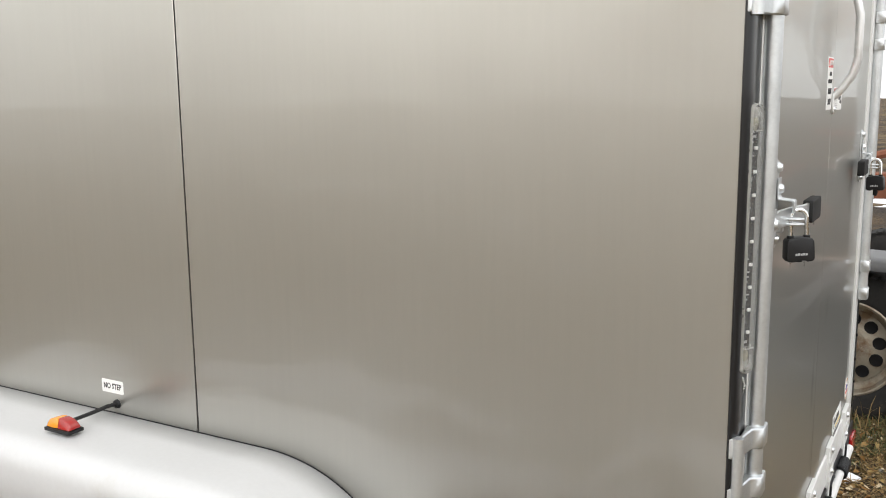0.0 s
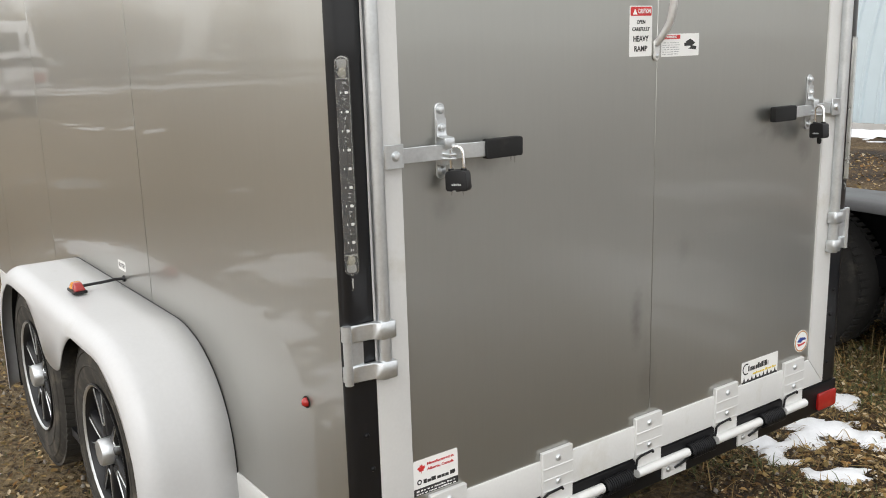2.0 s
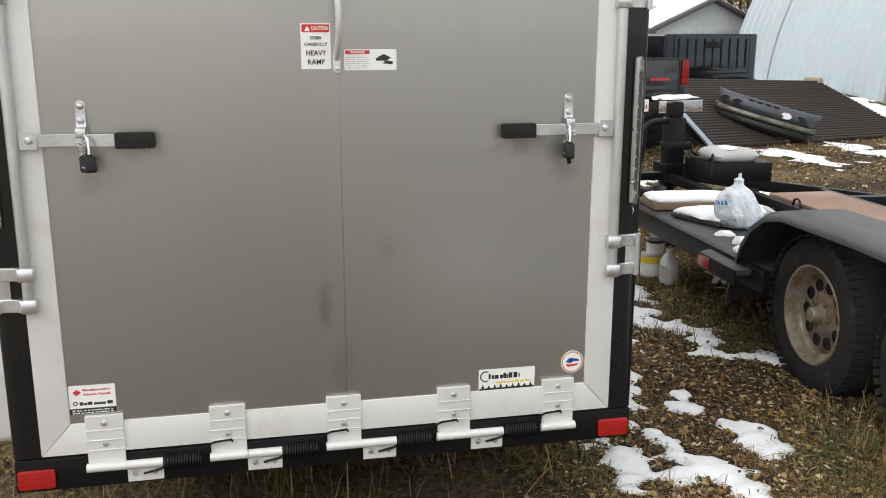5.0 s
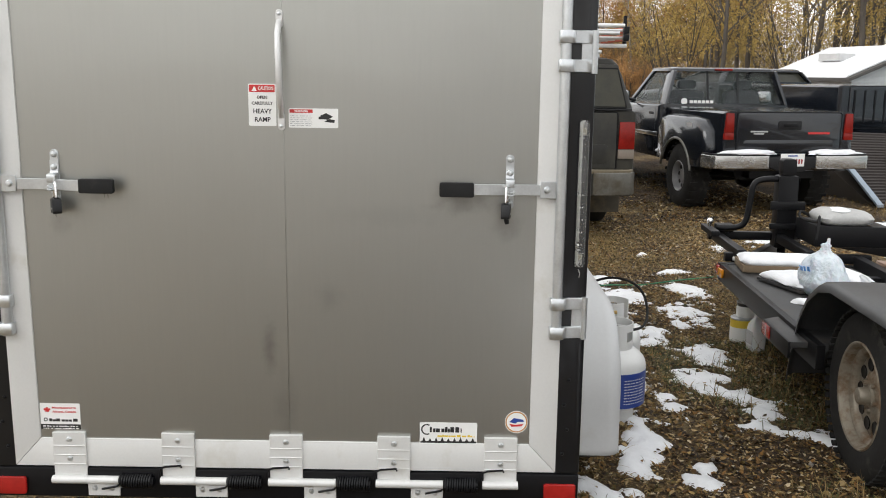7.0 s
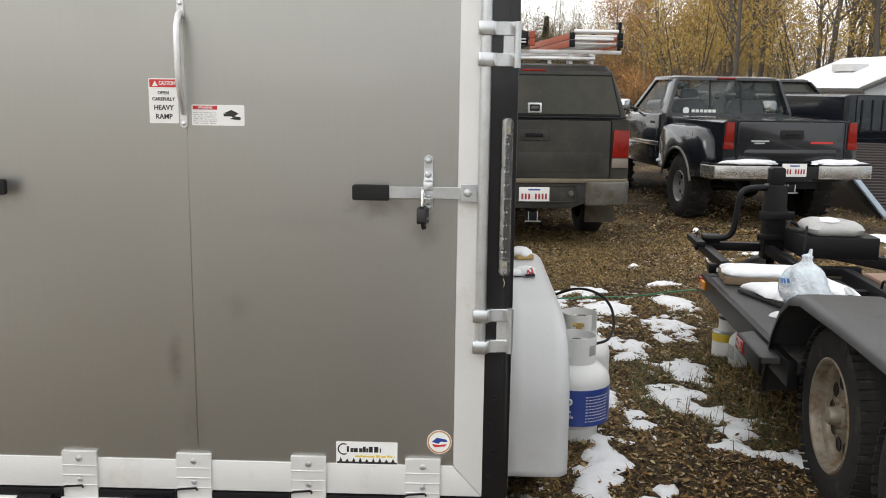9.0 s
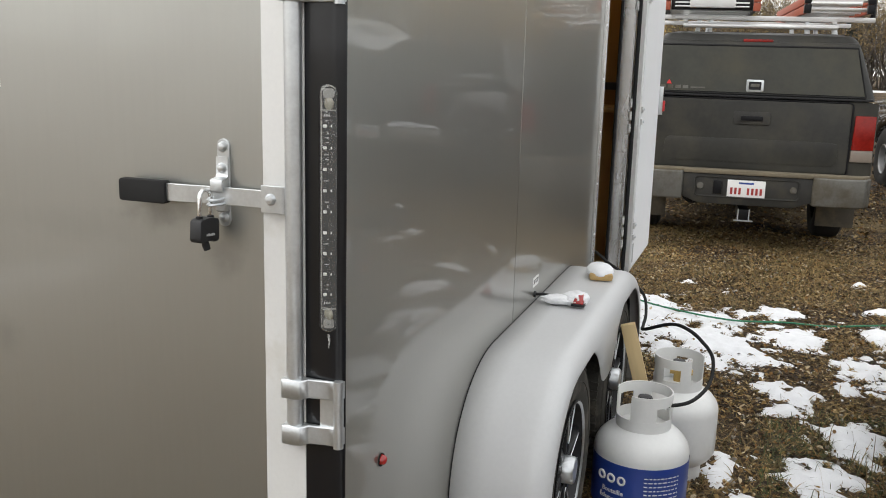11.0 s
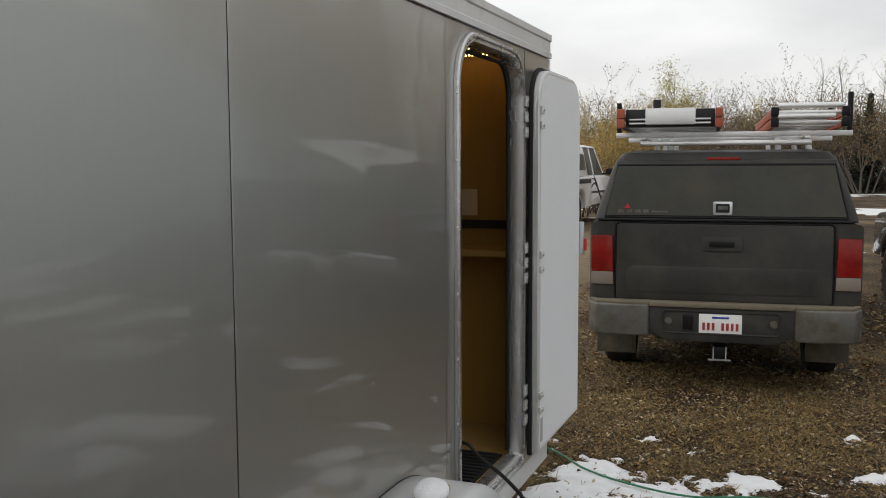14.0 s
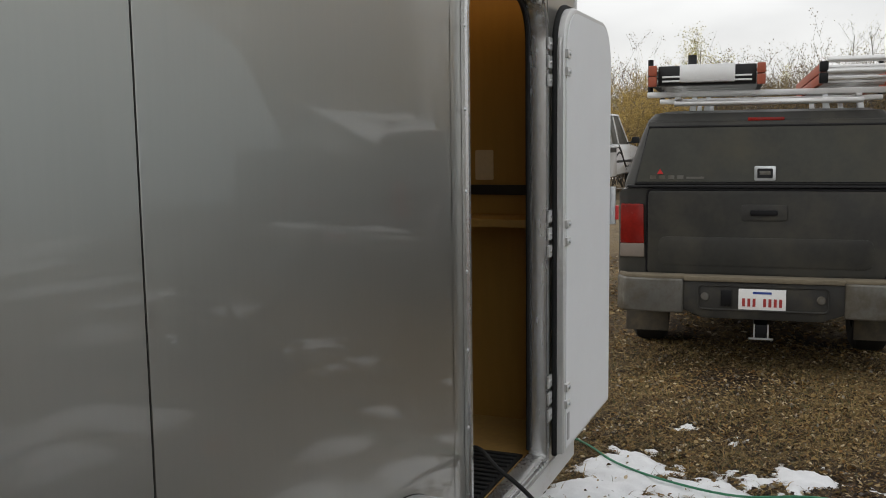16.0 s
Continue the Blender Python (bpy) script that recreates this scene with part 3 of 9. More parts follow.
# lock rods with handles, keepers, hinge straps
for s, y0, ko in ((1, 1.526, 0.170), (-1, 3.184, 0.150)):
    rod = new("lock_rod")
    rod.parent = trailer
    Build().cyl((-0.238, y0, 0.803 if s > 0 else 0.813), (-0.238, y0, 2.09), 0.0155, 16).part("rod", GALV, rod, "galvanised lock rod")
    for za, zb in ((0.806, 0.929) if s > 0 else (0.816, 0.941), (1.605, 1.722)):
        for z in (za, zb - 0.036):
            b = Build().prism([(-0.2195, y0 - s * 0.018), (-0.2195, y0 + s * 0.018), (-0.2225, y0 + s * 0.0215), (-0.2485, y0 + s * 0.0215), (-0.2485, y0 - s * 0.076), (-0.262, y0 - s * 0.084), (-0.262, y0 - s * 0.090), (-0.243, y0 - s * 0.088), (-0.241, y0 - s * 0.060), (-0.236, y0 - s * 0.028)], "z", z, z + 0.036)
            b.part("strap", GALV, rod, "galvanised hinge strap", bevel=0.002, seg=1)
        Build().box(-0.2465, y0 - s * 0.046, za + 0.018, -0.2495, y0 - s * 0.084, zb - 0.018).part("strap_plate", GALV, rod)
        Build().cyl((-0.247, y0 - s * 0.083, za - 0.003), (-0.247, y0 - s * 0.083, zb + 0.001), 0.0095, 12).part("hinge_pin", GALV, rod)
    # bar handle, bolted under a folded tab that is welded to the rod
    h = new("bar_handle")
    h.parent = trailer
    prof = [(0.028, -0.2385), (0.060, -0.2375), (0.085, -0.236), (0.110, -0.238), (0.140, -0.234), (0.175, -0.229), (0.205, -0.219), (0.225, -0.2125), (0.262, -0.2105)]
    b = Build()
    if s < 0:
        prof = [(d, -0.2385 + 0.33 * (x + 0.2385)) for d, x in prof]
    gx_ = prof[-1][1]
    b.loft([[(x - 0.003, y0 + s * d, 1.249), (x + 0.003, y0 + s * d, 1.249), (x + 0.003, y0 + s * d, 1.281), (x - 0.003, y0 + s * d, 1.281)] for d, x in prof])
    b.part("bar", GALV, h, "galvanised latch bar", bevel=0.001, seg=1)
    Build().loft([[(x, y0 + s * d, z) for x, z in ((xc - 0.002, 1.242), (xc + 0.002, 1.242), (xc + 0.002, 1.291), (xc - 0.002, 1.291))] for d, xc in ((0.013, -0.2375), (0.018, -0.2335), (0.022, -0.2325), (0.062, -0.2325))]).part("bracket", GALV, h, "folded galvanised tab", bevel=0.001, seg=1)
    Build().lathe([(0.0, 0.008), (0.007, 0.007), (0.0105, 0.001), (0.0105, -0.001)], (-0.2305, y0 + s * 0.042, 1.267), (1, 0, 0), 14).part("bolt", GALV, h)
    Build().prism(round_rect(min(y0 + s * 0.255, y0 + s * 0.356), 1.243, max(y0 + s * 0.255, y0 + s * 0.356), 1.285, 0.006, 3), "x", gx_ - 0.0095, gx_ + 0.0095).part("grip", RUBBER, h, "black rubber grip", bevel=0.003)
    if s > 0:
        for d, ln in ((0.328, 0.012), (0.338, 0.015)):
            Build().cyl((-0.210, y0 + s * d, 1.243), (-0.210, y0 + s * d, 1.243 - ln), 0.0022, 6, r1=0.0008).part("icicle", CLEARLENS, h, "small frozen drip")
    yk = y0 + s * ko
    kp = new("latch_keeper")
    kp.parent = trailer
    Build().prism(round_rect(yk - 0.0125, 1.206, yk + 0.0125, 1.366, 0.012, 5), "x", -0.256, -0.251).part("plate", GALV, kp, bevel=0.001, seg=1)
    for z, x in ((1.352, -0.2505), (1.314, -0.2465), (1.223, -0.2505)):
        Build().lathe([(0.0, 0.008), (0.006, 0.007), (0.0095, 0.001), (0.0095, -0.001)], (x, yk, z), (1, 0, 0), 14).part("bolt", GALV, kp)
    hx = -0.2215 if s > 0 else -0.2290
    step = ((-0.2495, 1.332), (-0.2495, 1.300), (-0.2475, 1.2945), (hx - 0.004, 1.2925), (hx - 0.001, 1.2915), (hx, 1.289), (hx, 1.271))
    Build().loft([[(x, yk - 0.0125, z), (x, yk + 0.0125, z), (x + 0.003, yk + 0.0125, z + 0.003), (x + 0.003, yk - 0.0125, z + 0.003)] for x, z in step]).part("hasp", GALV, kp, "stepped hasp over the bar", bevel=0.0008, seg=1)
    for z in (1.261, 1.252):
        ring = [(-0.230 + 0.026 * math.cos(a), yk + 0.011 * math.sin(a), z) for a in np.linspace(0, 2 * math.pi, 21)]
        Build().tube(ring, 0.0026, 6).part("staple", GALV, kp, "wire staple")
    Build().box(-0.254, yk - 0.011, 1.235, -0.238, yk + 0.011, 1.262).part("staple_block", GALV, kp, bevel=0.002, seg=1)
    # padlock, hanging edge-on from the staple
    pl = thing("padlock", "black cased padlock with steel shackle on the latch", "padlock", LEAN_M @ pose(*((-0.212, yk + 0.014, 1.206, 3, 0, -60) if s > 0 else (-0.206, yk - 0.012, 1.208, -3, 0, 82))), group="padlocks")
    out = [(-0.0255, -0.018), (-0.022, -0.023), (-0.012, -0.0235), (-0.008, -0.021), (0.008, -0.021), (0.012, -0.0235), (0.022, -0.023), (0.0255, -0.018), (0.0245, 0.014), (0.021, 0.019), (0.006, 0.0215), (-0.006, 0.0215), (-0.021, 0.019), (-0.0245, 0.014)]
    Build().prism(out, "x", -0.013, 0.013).part("body", BLACKPLASTIC, pl, "black vinyl-cased body", bevel=0.003)
    for sg in (-1, 1):
        Build().lathe([(0.0065, 0.0), (0.0065, 0.005), (0.0048, 0.006)], (0, sg * 0.0145, 0.0185), (0, 0, 1), 12).part("shackle_collar", BLACKPLASTIC, pl)
    arch = [(0, -0.0145 * math.cos(a), 0.056 + 0.0145 * math.sin(a)) for a in np.linspace(0, math.pi, 11)]
    Build().tube([(0, -0.0145, 0.015)] + arch + [(0, 0.0145, 0.015)], 0.0042, 10).part("shackle", CHROME, pl, "steel shackle")
    b = Build()
    for k in range(5):
        b.box(-0.0134, -0.010 + 0.0045 * k, -0.011, 0.0134, -0.0065 + 0.0045 * k, -0.0075 + 0.001 * (k % 2))
    b.part("marking", STICKGREY, pl, "pale maker's mark")
    Build().tube([(0, 0.0, -0.020), (0.002, 0.001, -0.030), (0.004, 0.003, -0.038)] if s < 0 else [(0, 0.0, -0.020), (0, 0, -0.023), (0, 0, -0.0245)], [0.006, 0.007, 0.006], 10).part("key_cover", RUBBER, pl, "rubber keyhole cover")
    if s > 0:
        for dy in (-0.016, 0.010):
            Build().cyl((0.002, dy, -0.023), (0.002, dy, -0.034), 0.002, 6, r1=0.0007).part("icicle", CLEARLENS, pl, "small frozen drip")

# grab handle, stickers and stains on the ramp
gh = new("grab_handle")
gh.parent = trailer
Build().tube([(-0.252, 2.366, 1.735), (-0.235, 2.366, 1.728), (-0.215, 2.366, 1.70), (-0.205, 2.368, 1.66), (-0.205, 2.370, 1.56), (-0.215, 2.370, 1.52), (-0.235, 2.368, 1.49), (-0.252, 2.366, 1.47)], [0.009, 0.009, 0.0095, 0.0095, 0.0095, 0.0095, 0.009, 0.009], 10).part("rod", ALU, gh)
for z in (1.745, 1.455):
    Build().prism(round_rect(2.366 - 0.010, z - 0.026, 2.366 + 0.010, z + 0.026, 0.0095, 4), "x", -0.256, -0.250).part("foot", ALU, gh, bevel=0.0015, seg=1)
    for dz in (-0.014, 0.014):
        Build().lathe([(0.0, 0.004), (0.005, 0.002), (0.006, 0.0)], (-0.250, 2.366, z + dz), (1, 0, 0), 8).part("screw", GALV, gh)


def decal(name, label, y0, z0, y1, z1, x=-0.256, r=0.003, material=None, parent=trailer):
    return Build().prism(round_rect(y0, z0, y1, z1, r, 3), "x", x, x + 0.0008).part(name, material or STICKER, parent, label)


def bars(parent, material, x, y0, y1, z0, z1, rows, seed, fill=0.6):
    """Rows of small bars that stand for print too small to read."""
    rng = random.Random(seed)
    b, hrow = Build(), (z1 - z0) / rows
    for r in range(rows):
        y = y0
        while y < y1 - 0.002:
            wdt = min(rng.uniform(0.003, 0.009) * (1.6 if rows == 1 else 1.0), y1 - y)
            b.box(x, y, z0 + r * hrow, x + 0.0004, y + wdt, z0 + r * hrow + hrow * fill * rng.choice((0.7, 0.7, 0.75, 1.0)))
            y += wdt + rng.choice((0.0012, 0.0014, 0.004))
    b.part("print", material, parent, smooth=False)


caution = decal("caution_sticker", "white sticker with red heading and black words", 2.271, 1.441, 2.351, 1.562)
Build().prism(round_rect(2.274, 1.538, 2.348, 1.559, 0.002, 2), "x", -0.2552, -0.2548).part("heading_band", STICKRED, caution)
Build().prism([(2.281, 1.541), (2.297, 1.541), (2.289, 1.555)], "x", -0.2548, -0.2544).part("warning_triangle", STICKER, caution)
lettering("CAUTION", 0.015, Matrix.Translation((-0.2544, 2.322, 1.5485)) @ FACE_X, STICKER, caution, width=0.044)
for word, z, sz, wd in (("OPEN", 1.523, 0.0125, 0.030), ("CAREFULLY", 1.506, 0.0125, 0.062), ("HEAVY", 1.483, 0.019, 0.054), ("RAMP", 1.459, 0.019, 0.046)):
    lettering(word, sz, Matrix.Translation((-0.2548, 2.311, z)) @ FACE_X, STICKBLACK, caution, width=wd)
warn = decal("instruction_sticker", "small white sticker with red heading and a drawing", 2.387, 1.437, 2.531, 1.493)
Build().box(-0.2552, 2.390, 1.480, -0.2548, 2.457, 1.490).part("heading_band", STICKRED, warn)
lettering("WARNING", 0.009, Matrix.Translation((-0.2546, 2.424, 1.485)) @ FACE_X, STICKER, warn, width=0.04)
bars(warn, STICKGREY, -0.2552, 2.391, 2.455, 1.442, 1.476, 6, 3, 0.4)
b = Build().box(-0.2552, 2.474, 1.462, -0.2548, 2.500, 1.470)
b.prism([(2.478, 1.472), (2.496, 1.480), (2.516, 1.470), (2.499, 1.460)], "x", -0.2552, -0.2547)
b.prism([(2.490, 1.455), (2.520, 1.452), (2.521, 1.460), (2.505, 1.463)], "x", -0.2552, -0.2547)
b.part("drawing", STICKBLACK, warn)
maker = decal("maker_sticker", "white sticker with a red leaf and black foot", 1.597, 0.495, 1.721, 0.580)
Build().prism(round_rect(1.597, 0.495, 1.721, 0.512, 0.002, 2), "x", -0.2552, -0.2548).part("foot_band", STICKBLACK, maker)
leaf = [(0, -1), (0.08, -0.45), (0.55, -0.5), (0.45, -0.25), (0.95, 0.15), (0.75, 0.25), (0.8, 0.5), (0.5, 0.42), (0.4, 0.55), (0.2, 0.3), (0.3, 0.8), (0.12, 0.7), (0, 1)]
leaf = leaf + [(-x, z) for x, z in leaf[::-1][1:-1]]
Build().prism([(1.619 + 0.012 * x, 0.558 + 0.012 * z) for x, z in leaf], "x", -0.2552, -0.2548).part("red_leaf", STICKRED, maker)
lettering("Manufactured in", 0.009, Matrix.Translation((-0.2548, 1.672, 0.566)) @ FACE_X, STICKRED, maker, width=0.074)
lettering("Alberta, Canada", 0.009, Matrix.Translation((-0.2548, 1.672, 0.553)) @ FACE_X, STICKRED, maker, width=0.074)
Build().lathe([(0.0035, 0.0004), (0.0065, 0.0004), (0.0065, 0.0)], (-0.2552, 1.613, 0.527), (1, 0, 0), 14).part("emblem", STICKBLACK, maker)
bars(maker, STICKBLACK, -0.2552, 1.624, 1.716, 0.521, 0.534, 1, 11, 0.75)
bars(maker, STICKER, -0.2548, 1.604, 1.715, 0.497, 0.511, 2, 12, 0.5)
dealer = decal("dealer_sticker", "white dealer sticker with dark script and a green strip", 2.775, 0.462, 2.953, 0.535)
bars(dealer, STICKBLACK, -0.2552, 2.806, 2.905, 0.503, 0.525, 1, 21, 0.8)
Build().prism(arc(2.797, 0.512, 0.018, 60, 300, 10) + arc(2.797, 0.512, 0.014, 300, 60, 10), "x", -0.2552, -0.2548).part("initial", STICKBLACK, dealer)
bars(dealer, STICKYELLOW, -0.2552, 2.830, 2.945, 0.488, 0.498, 1, 22, 0.7)
Build().box(-0.2552, 2.777, 0.464, -0.2548, 2.951, 0.474).part("foot_band", STICKBLACK, dealer)
b = Build()
for k in range(9):
    y = 2.783 + k * 0.019
    b.prism([(y, 0.474), (y + 0.010, 0.474), (y + 0.005, 0.474 + (0.014, 0.009, 0.012)[k % 3])], "x", -0.2552, -0.2548)
b.part("tree_shapes", STICKBLACK, dealer)
badge = new("round_badge")
badge.parent = trailer
Build().lathe([(0.0, 0.0008), (0.036, 0.0008), (0.036, 0.0)], (-0.256, 3.074, 0.540), (1, 0, 0), 32).part("disc", STICKER, badge)
Build().lathe([(0.030, 0.0004), (0.034, 0.0004), (0.034, 0.0)], (-0.2552, 3.074, 0.540), (1, 0, 0), 32).part("rim", mat("copper_print", (0.5, 0.25, 0.1), 0.5), badge)
Build().prism([(3.052, 0.540), (3.066, 0.553), (3.094, 0.548), (3.098, 0.541), (3.076, 0.541), (3.072, 0.535)], "x", -0.2552, -0.2546).part("blue_shape", STICKBLUE, badge)
Build().prism([(3.052, 0.534), (3.070, 0.531), (3.096, 0.534), (3.090, 0.527), (3.060, 0.524)], "x", -0.2552, -0.2546).part("red_shape", STICKRED, badge)
for s, y, F in ((-1, YL, FACE_NEG_Y), (1, YR, FACE_POS_Y)):
    ns = Build().prism(round_rect(-1.778, 0.772, -1.703, 0.805, 0.003, 3), "y", y, y + s * 0.0008).part("no_step_sticker", STICKER, trailer, "white sticker with black words")
    lettering("NO STEP", 0.02, Matrix.Translation((-1.7405, y + s * 0.0008, 0.7885)) @ F, STICKBLACK, ns, width=0.062)

# tail lamps: clear strips with rows of diodes
for s, y in ((1, 1.468), (-1, 3.242)):
    lamp = new("tail_lamp")
    lamp.parent = trailer
    lm = Matrix.Translation((-0.2555, y, 1.252)) @ pose(0, 0, 0, 0, 0, -s * 32)
    half, w = 0.221, 0.0155
    outline = arc(0, half - 0.03, w, 25, 155, 8) + arc(0, -half + 0.03, w, 205, 335, 8)
    outline = [(a, c * 1.0 + (0.012 if c > 0 else -0.012)) for a, c in outline]
    Build().prism([(a * 1.12, c * 1.008) for a, c in outline], "x", 0.0, 0.004, lm).part("base", BLACKPLASTIC, lamp)
    Build().box(0.004, -0.0115, -0.172, 0.0055, 0.0115, 0.172, lm).part("circuit_board", POSTBLACK, lamp, "black circuit board")
    rl = random.Random(5 + s)
    b2 = Build()
    for k in range(9):
        z = -0.150 + k * 0.0372
        b = Build()
        for dy in (-0.0065, 0.0065):
            b.box(0.0055, dy - 0.0031, z - 0.0026, 0.0095, dy + 0.0031, z + 0.0026, lm)
        b.part("diode_pair", STICKER, lamp, "pair of small white diodes", bevel=0.0008, seg=1)
        for j in range(3):
            zz, yy = z + 0.009 + 0.008 * j, rl.uniform(-0.004, 0.004)
            if rl.random() < 0.75:
                w_, h_ = rl.choice(((0.0035, 0.0008), (0.001, 0.003), (0.0045, 0.0007), (0.0012, 0.0012)))
                b2.box(0.0055, yy - w_, zz - h_, 0.0064, yy + w_, zz + h_, lm)
    for sg in (-1, 1):
        for k in range(4):
            b2.box(0.0055, -0.008 + 0.004 * k, sg * 0.166 - 0.002, 0.0075, -0.006 + 0.004 * k, sg * 0.166 + 0.002, lm)
    b2.part("resistor_row", STICKGREY, lamp, "small pale board parts")
    grow = lambda sc, dx: [lm @ Vector((dx, a * sc, c * (1 - (1 - sc) * 0.12))) for a, c in outline]
    Build().loft([grow(1.0, 0.004), grow(0.99, 0.010), grow(0.95, 0.0155), grow(0.88, 0.018)], caps=False).part("lens_wall", LENSEDGE, lamp, "pale frosted lens edge", angle=60).visible_shadow = False
    Build().loft([grow(0.885, 0.0178), grow(0.60, 0.0205)]).part("clear_lens", CLEARLENS, lamp, "clear plastic lens", angle=60).visible_shadow = False
    for sg in (-1, 1):
        rough_blob("yellowed_seal", DIRTYLENS, lamp, *(lm @ Vector((0.009, 0.0, sg * 0.186))), 0.006, 0.009, 0.011, 3.0 + sg + s, n=14, label="yellowed sealant in the lens end")
        Build().box(0.0045, -0.012, sg * 0.175 - 0.001, 0.016, 0.012, sg * 0.175 + 0.001, lm).part("lens_divider", LENSEDGE, lamp)
        Build().prism(round_rect(-0.010, sg * 0.203 - 0.009, 0.010, sg * 0.203 + 0.009, 0.006, 3), "x", 0.0045, 0.012, lm).part("end_block", LENSEDGE, lamp, "clear moulded lens end", bevel=0.002)
    Build().tube([lm @ Vector((0.006, 0, -half - 0.004)), lm @ Vector((0.012, 0.001, -half - 0.016)), lm @ Vector((0.010, 0.0, -half - 0.028))], [0.0022, 0.0018, 0.0009], 6).part("drip", LENSEDGE, lamp, "frozen drip")

# fenders with two wheel arches
HX = (-2.175, -1.335)
HZ = 0.330


def resample(path, n_):
    """n_ + 1 points at even steps along a path."""
    ds = [0.0]
    for p, q in zip(path[:-1], path[1:]):
        ds.append(ds[-1] + math.dist(p, q))
    return [(float(np.interp(u, ds, [p[0] for p in path])), float(np.interp(u, ds, [p[1] for p in path]))) for u in np.linspace(0, ds[-1], n_ + 1)]


def fender_top(n=40):
    pts = [(-0.872, 0.165)] + [(-1.27 + 0.39 * math.cos(a) ** 0.9, 0.342 + 0.378 * math.sin(a) ** 0.85) for a in np.linspace(0.12, math.pi / 2 - 0.03, n)]
    mirror = [(2 * -1.755 - x, z) for x, z in pts[::-1]]
    return resample(pts + mirror, 120)


def arches():
    """Lower edge of the skirt: two wheel arches that meet in a rounded lobe between the wheels."""
    right = [(-0.930, 0.165)] + [(HX[1] + (0.405 if math.cos(a) > 0 else 0.36) * math.cos(a), HZ + 0.352 * math.sin(a)) for a in np.linspace(0.05, math.pi - 0.60, 26)]
    x1, z1 = right[-1]
    right += [(x1 - 0.018, z1 - 0.020), (x1 - 0.040, z1 - 0.032), (x1 - 0.075, z1 - 0.040), (-1.74, z1 - 0.043)]
    return right + [(2 * -1.755 - x, z) for x, z in right[::-1]]


for s, y in ((-1, YL), (1, YR)):
    fen = new("fender")
    fen.parent = trailer
    fen["label"] = "light grey painted tandem fender"
    top = fender_top()
    W, Rr = 0.255, 0.058
    rings = []
    for i, (x, z) in enumerate(top):
        xa_, za_ = top[max(i - 1, 0)]
        xb_, zb_ = top[min(i + 1, len(top) - 1)]
        d = Vector((xb_ - xa_, zb_ - za_)).normalized()
        ax, az = d.y, -d.x
        ring = [(x, y + s * 0.001, z)] + [(x, y + s * (W * k / 3), z) for k in (1, 2)]
        ring += [(x - ax * Rr * (1 - math.cos(a)), y + s * (W - Rr + Rr * math.sin(a)), z - az * Rr * (1 - math.cos(a))) for a in np.linspace(0, math.pi / 2, 9)]
        rings.append(ring)
    b = Build().loft(rings, close=False, caps=False)
    # skirt between the rolled edge and the arches, matched by the angle from a point below the middle
    ar = arches()
    ang = lambda p: math.atan2(p[1] + 0.25, p[0] + 1.755)
    arr = sorted((ang(p), p) for p in resample(ar, 200))
    hi = [r[-1] for r in rings]
    low = []
    for p in hi:
        a = ang((p[0], p[2]))
        qx, qz = (float(np.interp(a, [k[0] for k in arr], [k[1][i] for k in arr])) for i in (0, 1))
        low.append((qx, y + s * (W - 0.001), min(qz, p[2] - 0.002) if p[2] > 0.12 else qz))
    b.loft([hi, low], close=False, caps=False)
    sh = b.part("shell", FENDERW, fen, bevel=0.0, angle=50)
    sol = sh.modifiers.new("thickness", 'SOLIDIFY')
    sol.thickness, sol.offset = 0.003, 0
    # black sheet added inside the shell, standing in for shade under the fender
    inner_ = []
    for r in rings:
        x, z = r[0][0], r[0][2]
        dx_, dz_ = x + 1.755, z - 0.15
        ln = math.hypot(dx_, dz_)
        x2, z2 = x - 0.030 * dx_ / ln, max(0.17, z - 0.030 * dz_ / ln)
        inner_.append([(x2, y + s * 0.006, z2), (x2, y + s * (W - 0.045), z2 - 0.012)])
    Build().loft(inner_, close=False, caps=False).part("liner", BLACKSTEEL, fen, "black sheet added to shade the fender underside")
    # sealant along the wall, end caps
    Build().tube([(x, y + s * 0.001, z + 0.001) for x, z in top], 0.0026, 6).part("seal_bead", BLACKSTEEL, fen)
    Build().box(HX[0] - 0.30, y - s * 0.06, 0.2, HX[1] + 0.30, y + s * 0.002, 0.60).part("wheel_well", BLACKSTEEL, fen)
    Build().cyl((HX[0], y + s * 0.12, HZ), (HX[0], y - s * 0.3, HZ), 0.035).cyl((HX[1], y + s * 0.12, HZ), (HX[1], y - s * 0.3, HZ), 0.035).part("axle_stub", BLACKSTEEL, trailer)
    Build().box(-1.84, y + s * 0.01, 0.20, -1.67, y + s * 0.20, 0.23).box(-1.80, y + s * 0.16, 0.04, -1.71, y + s * 0.18, 0.21).part("hanger", BLACKSTEEL, trailer)


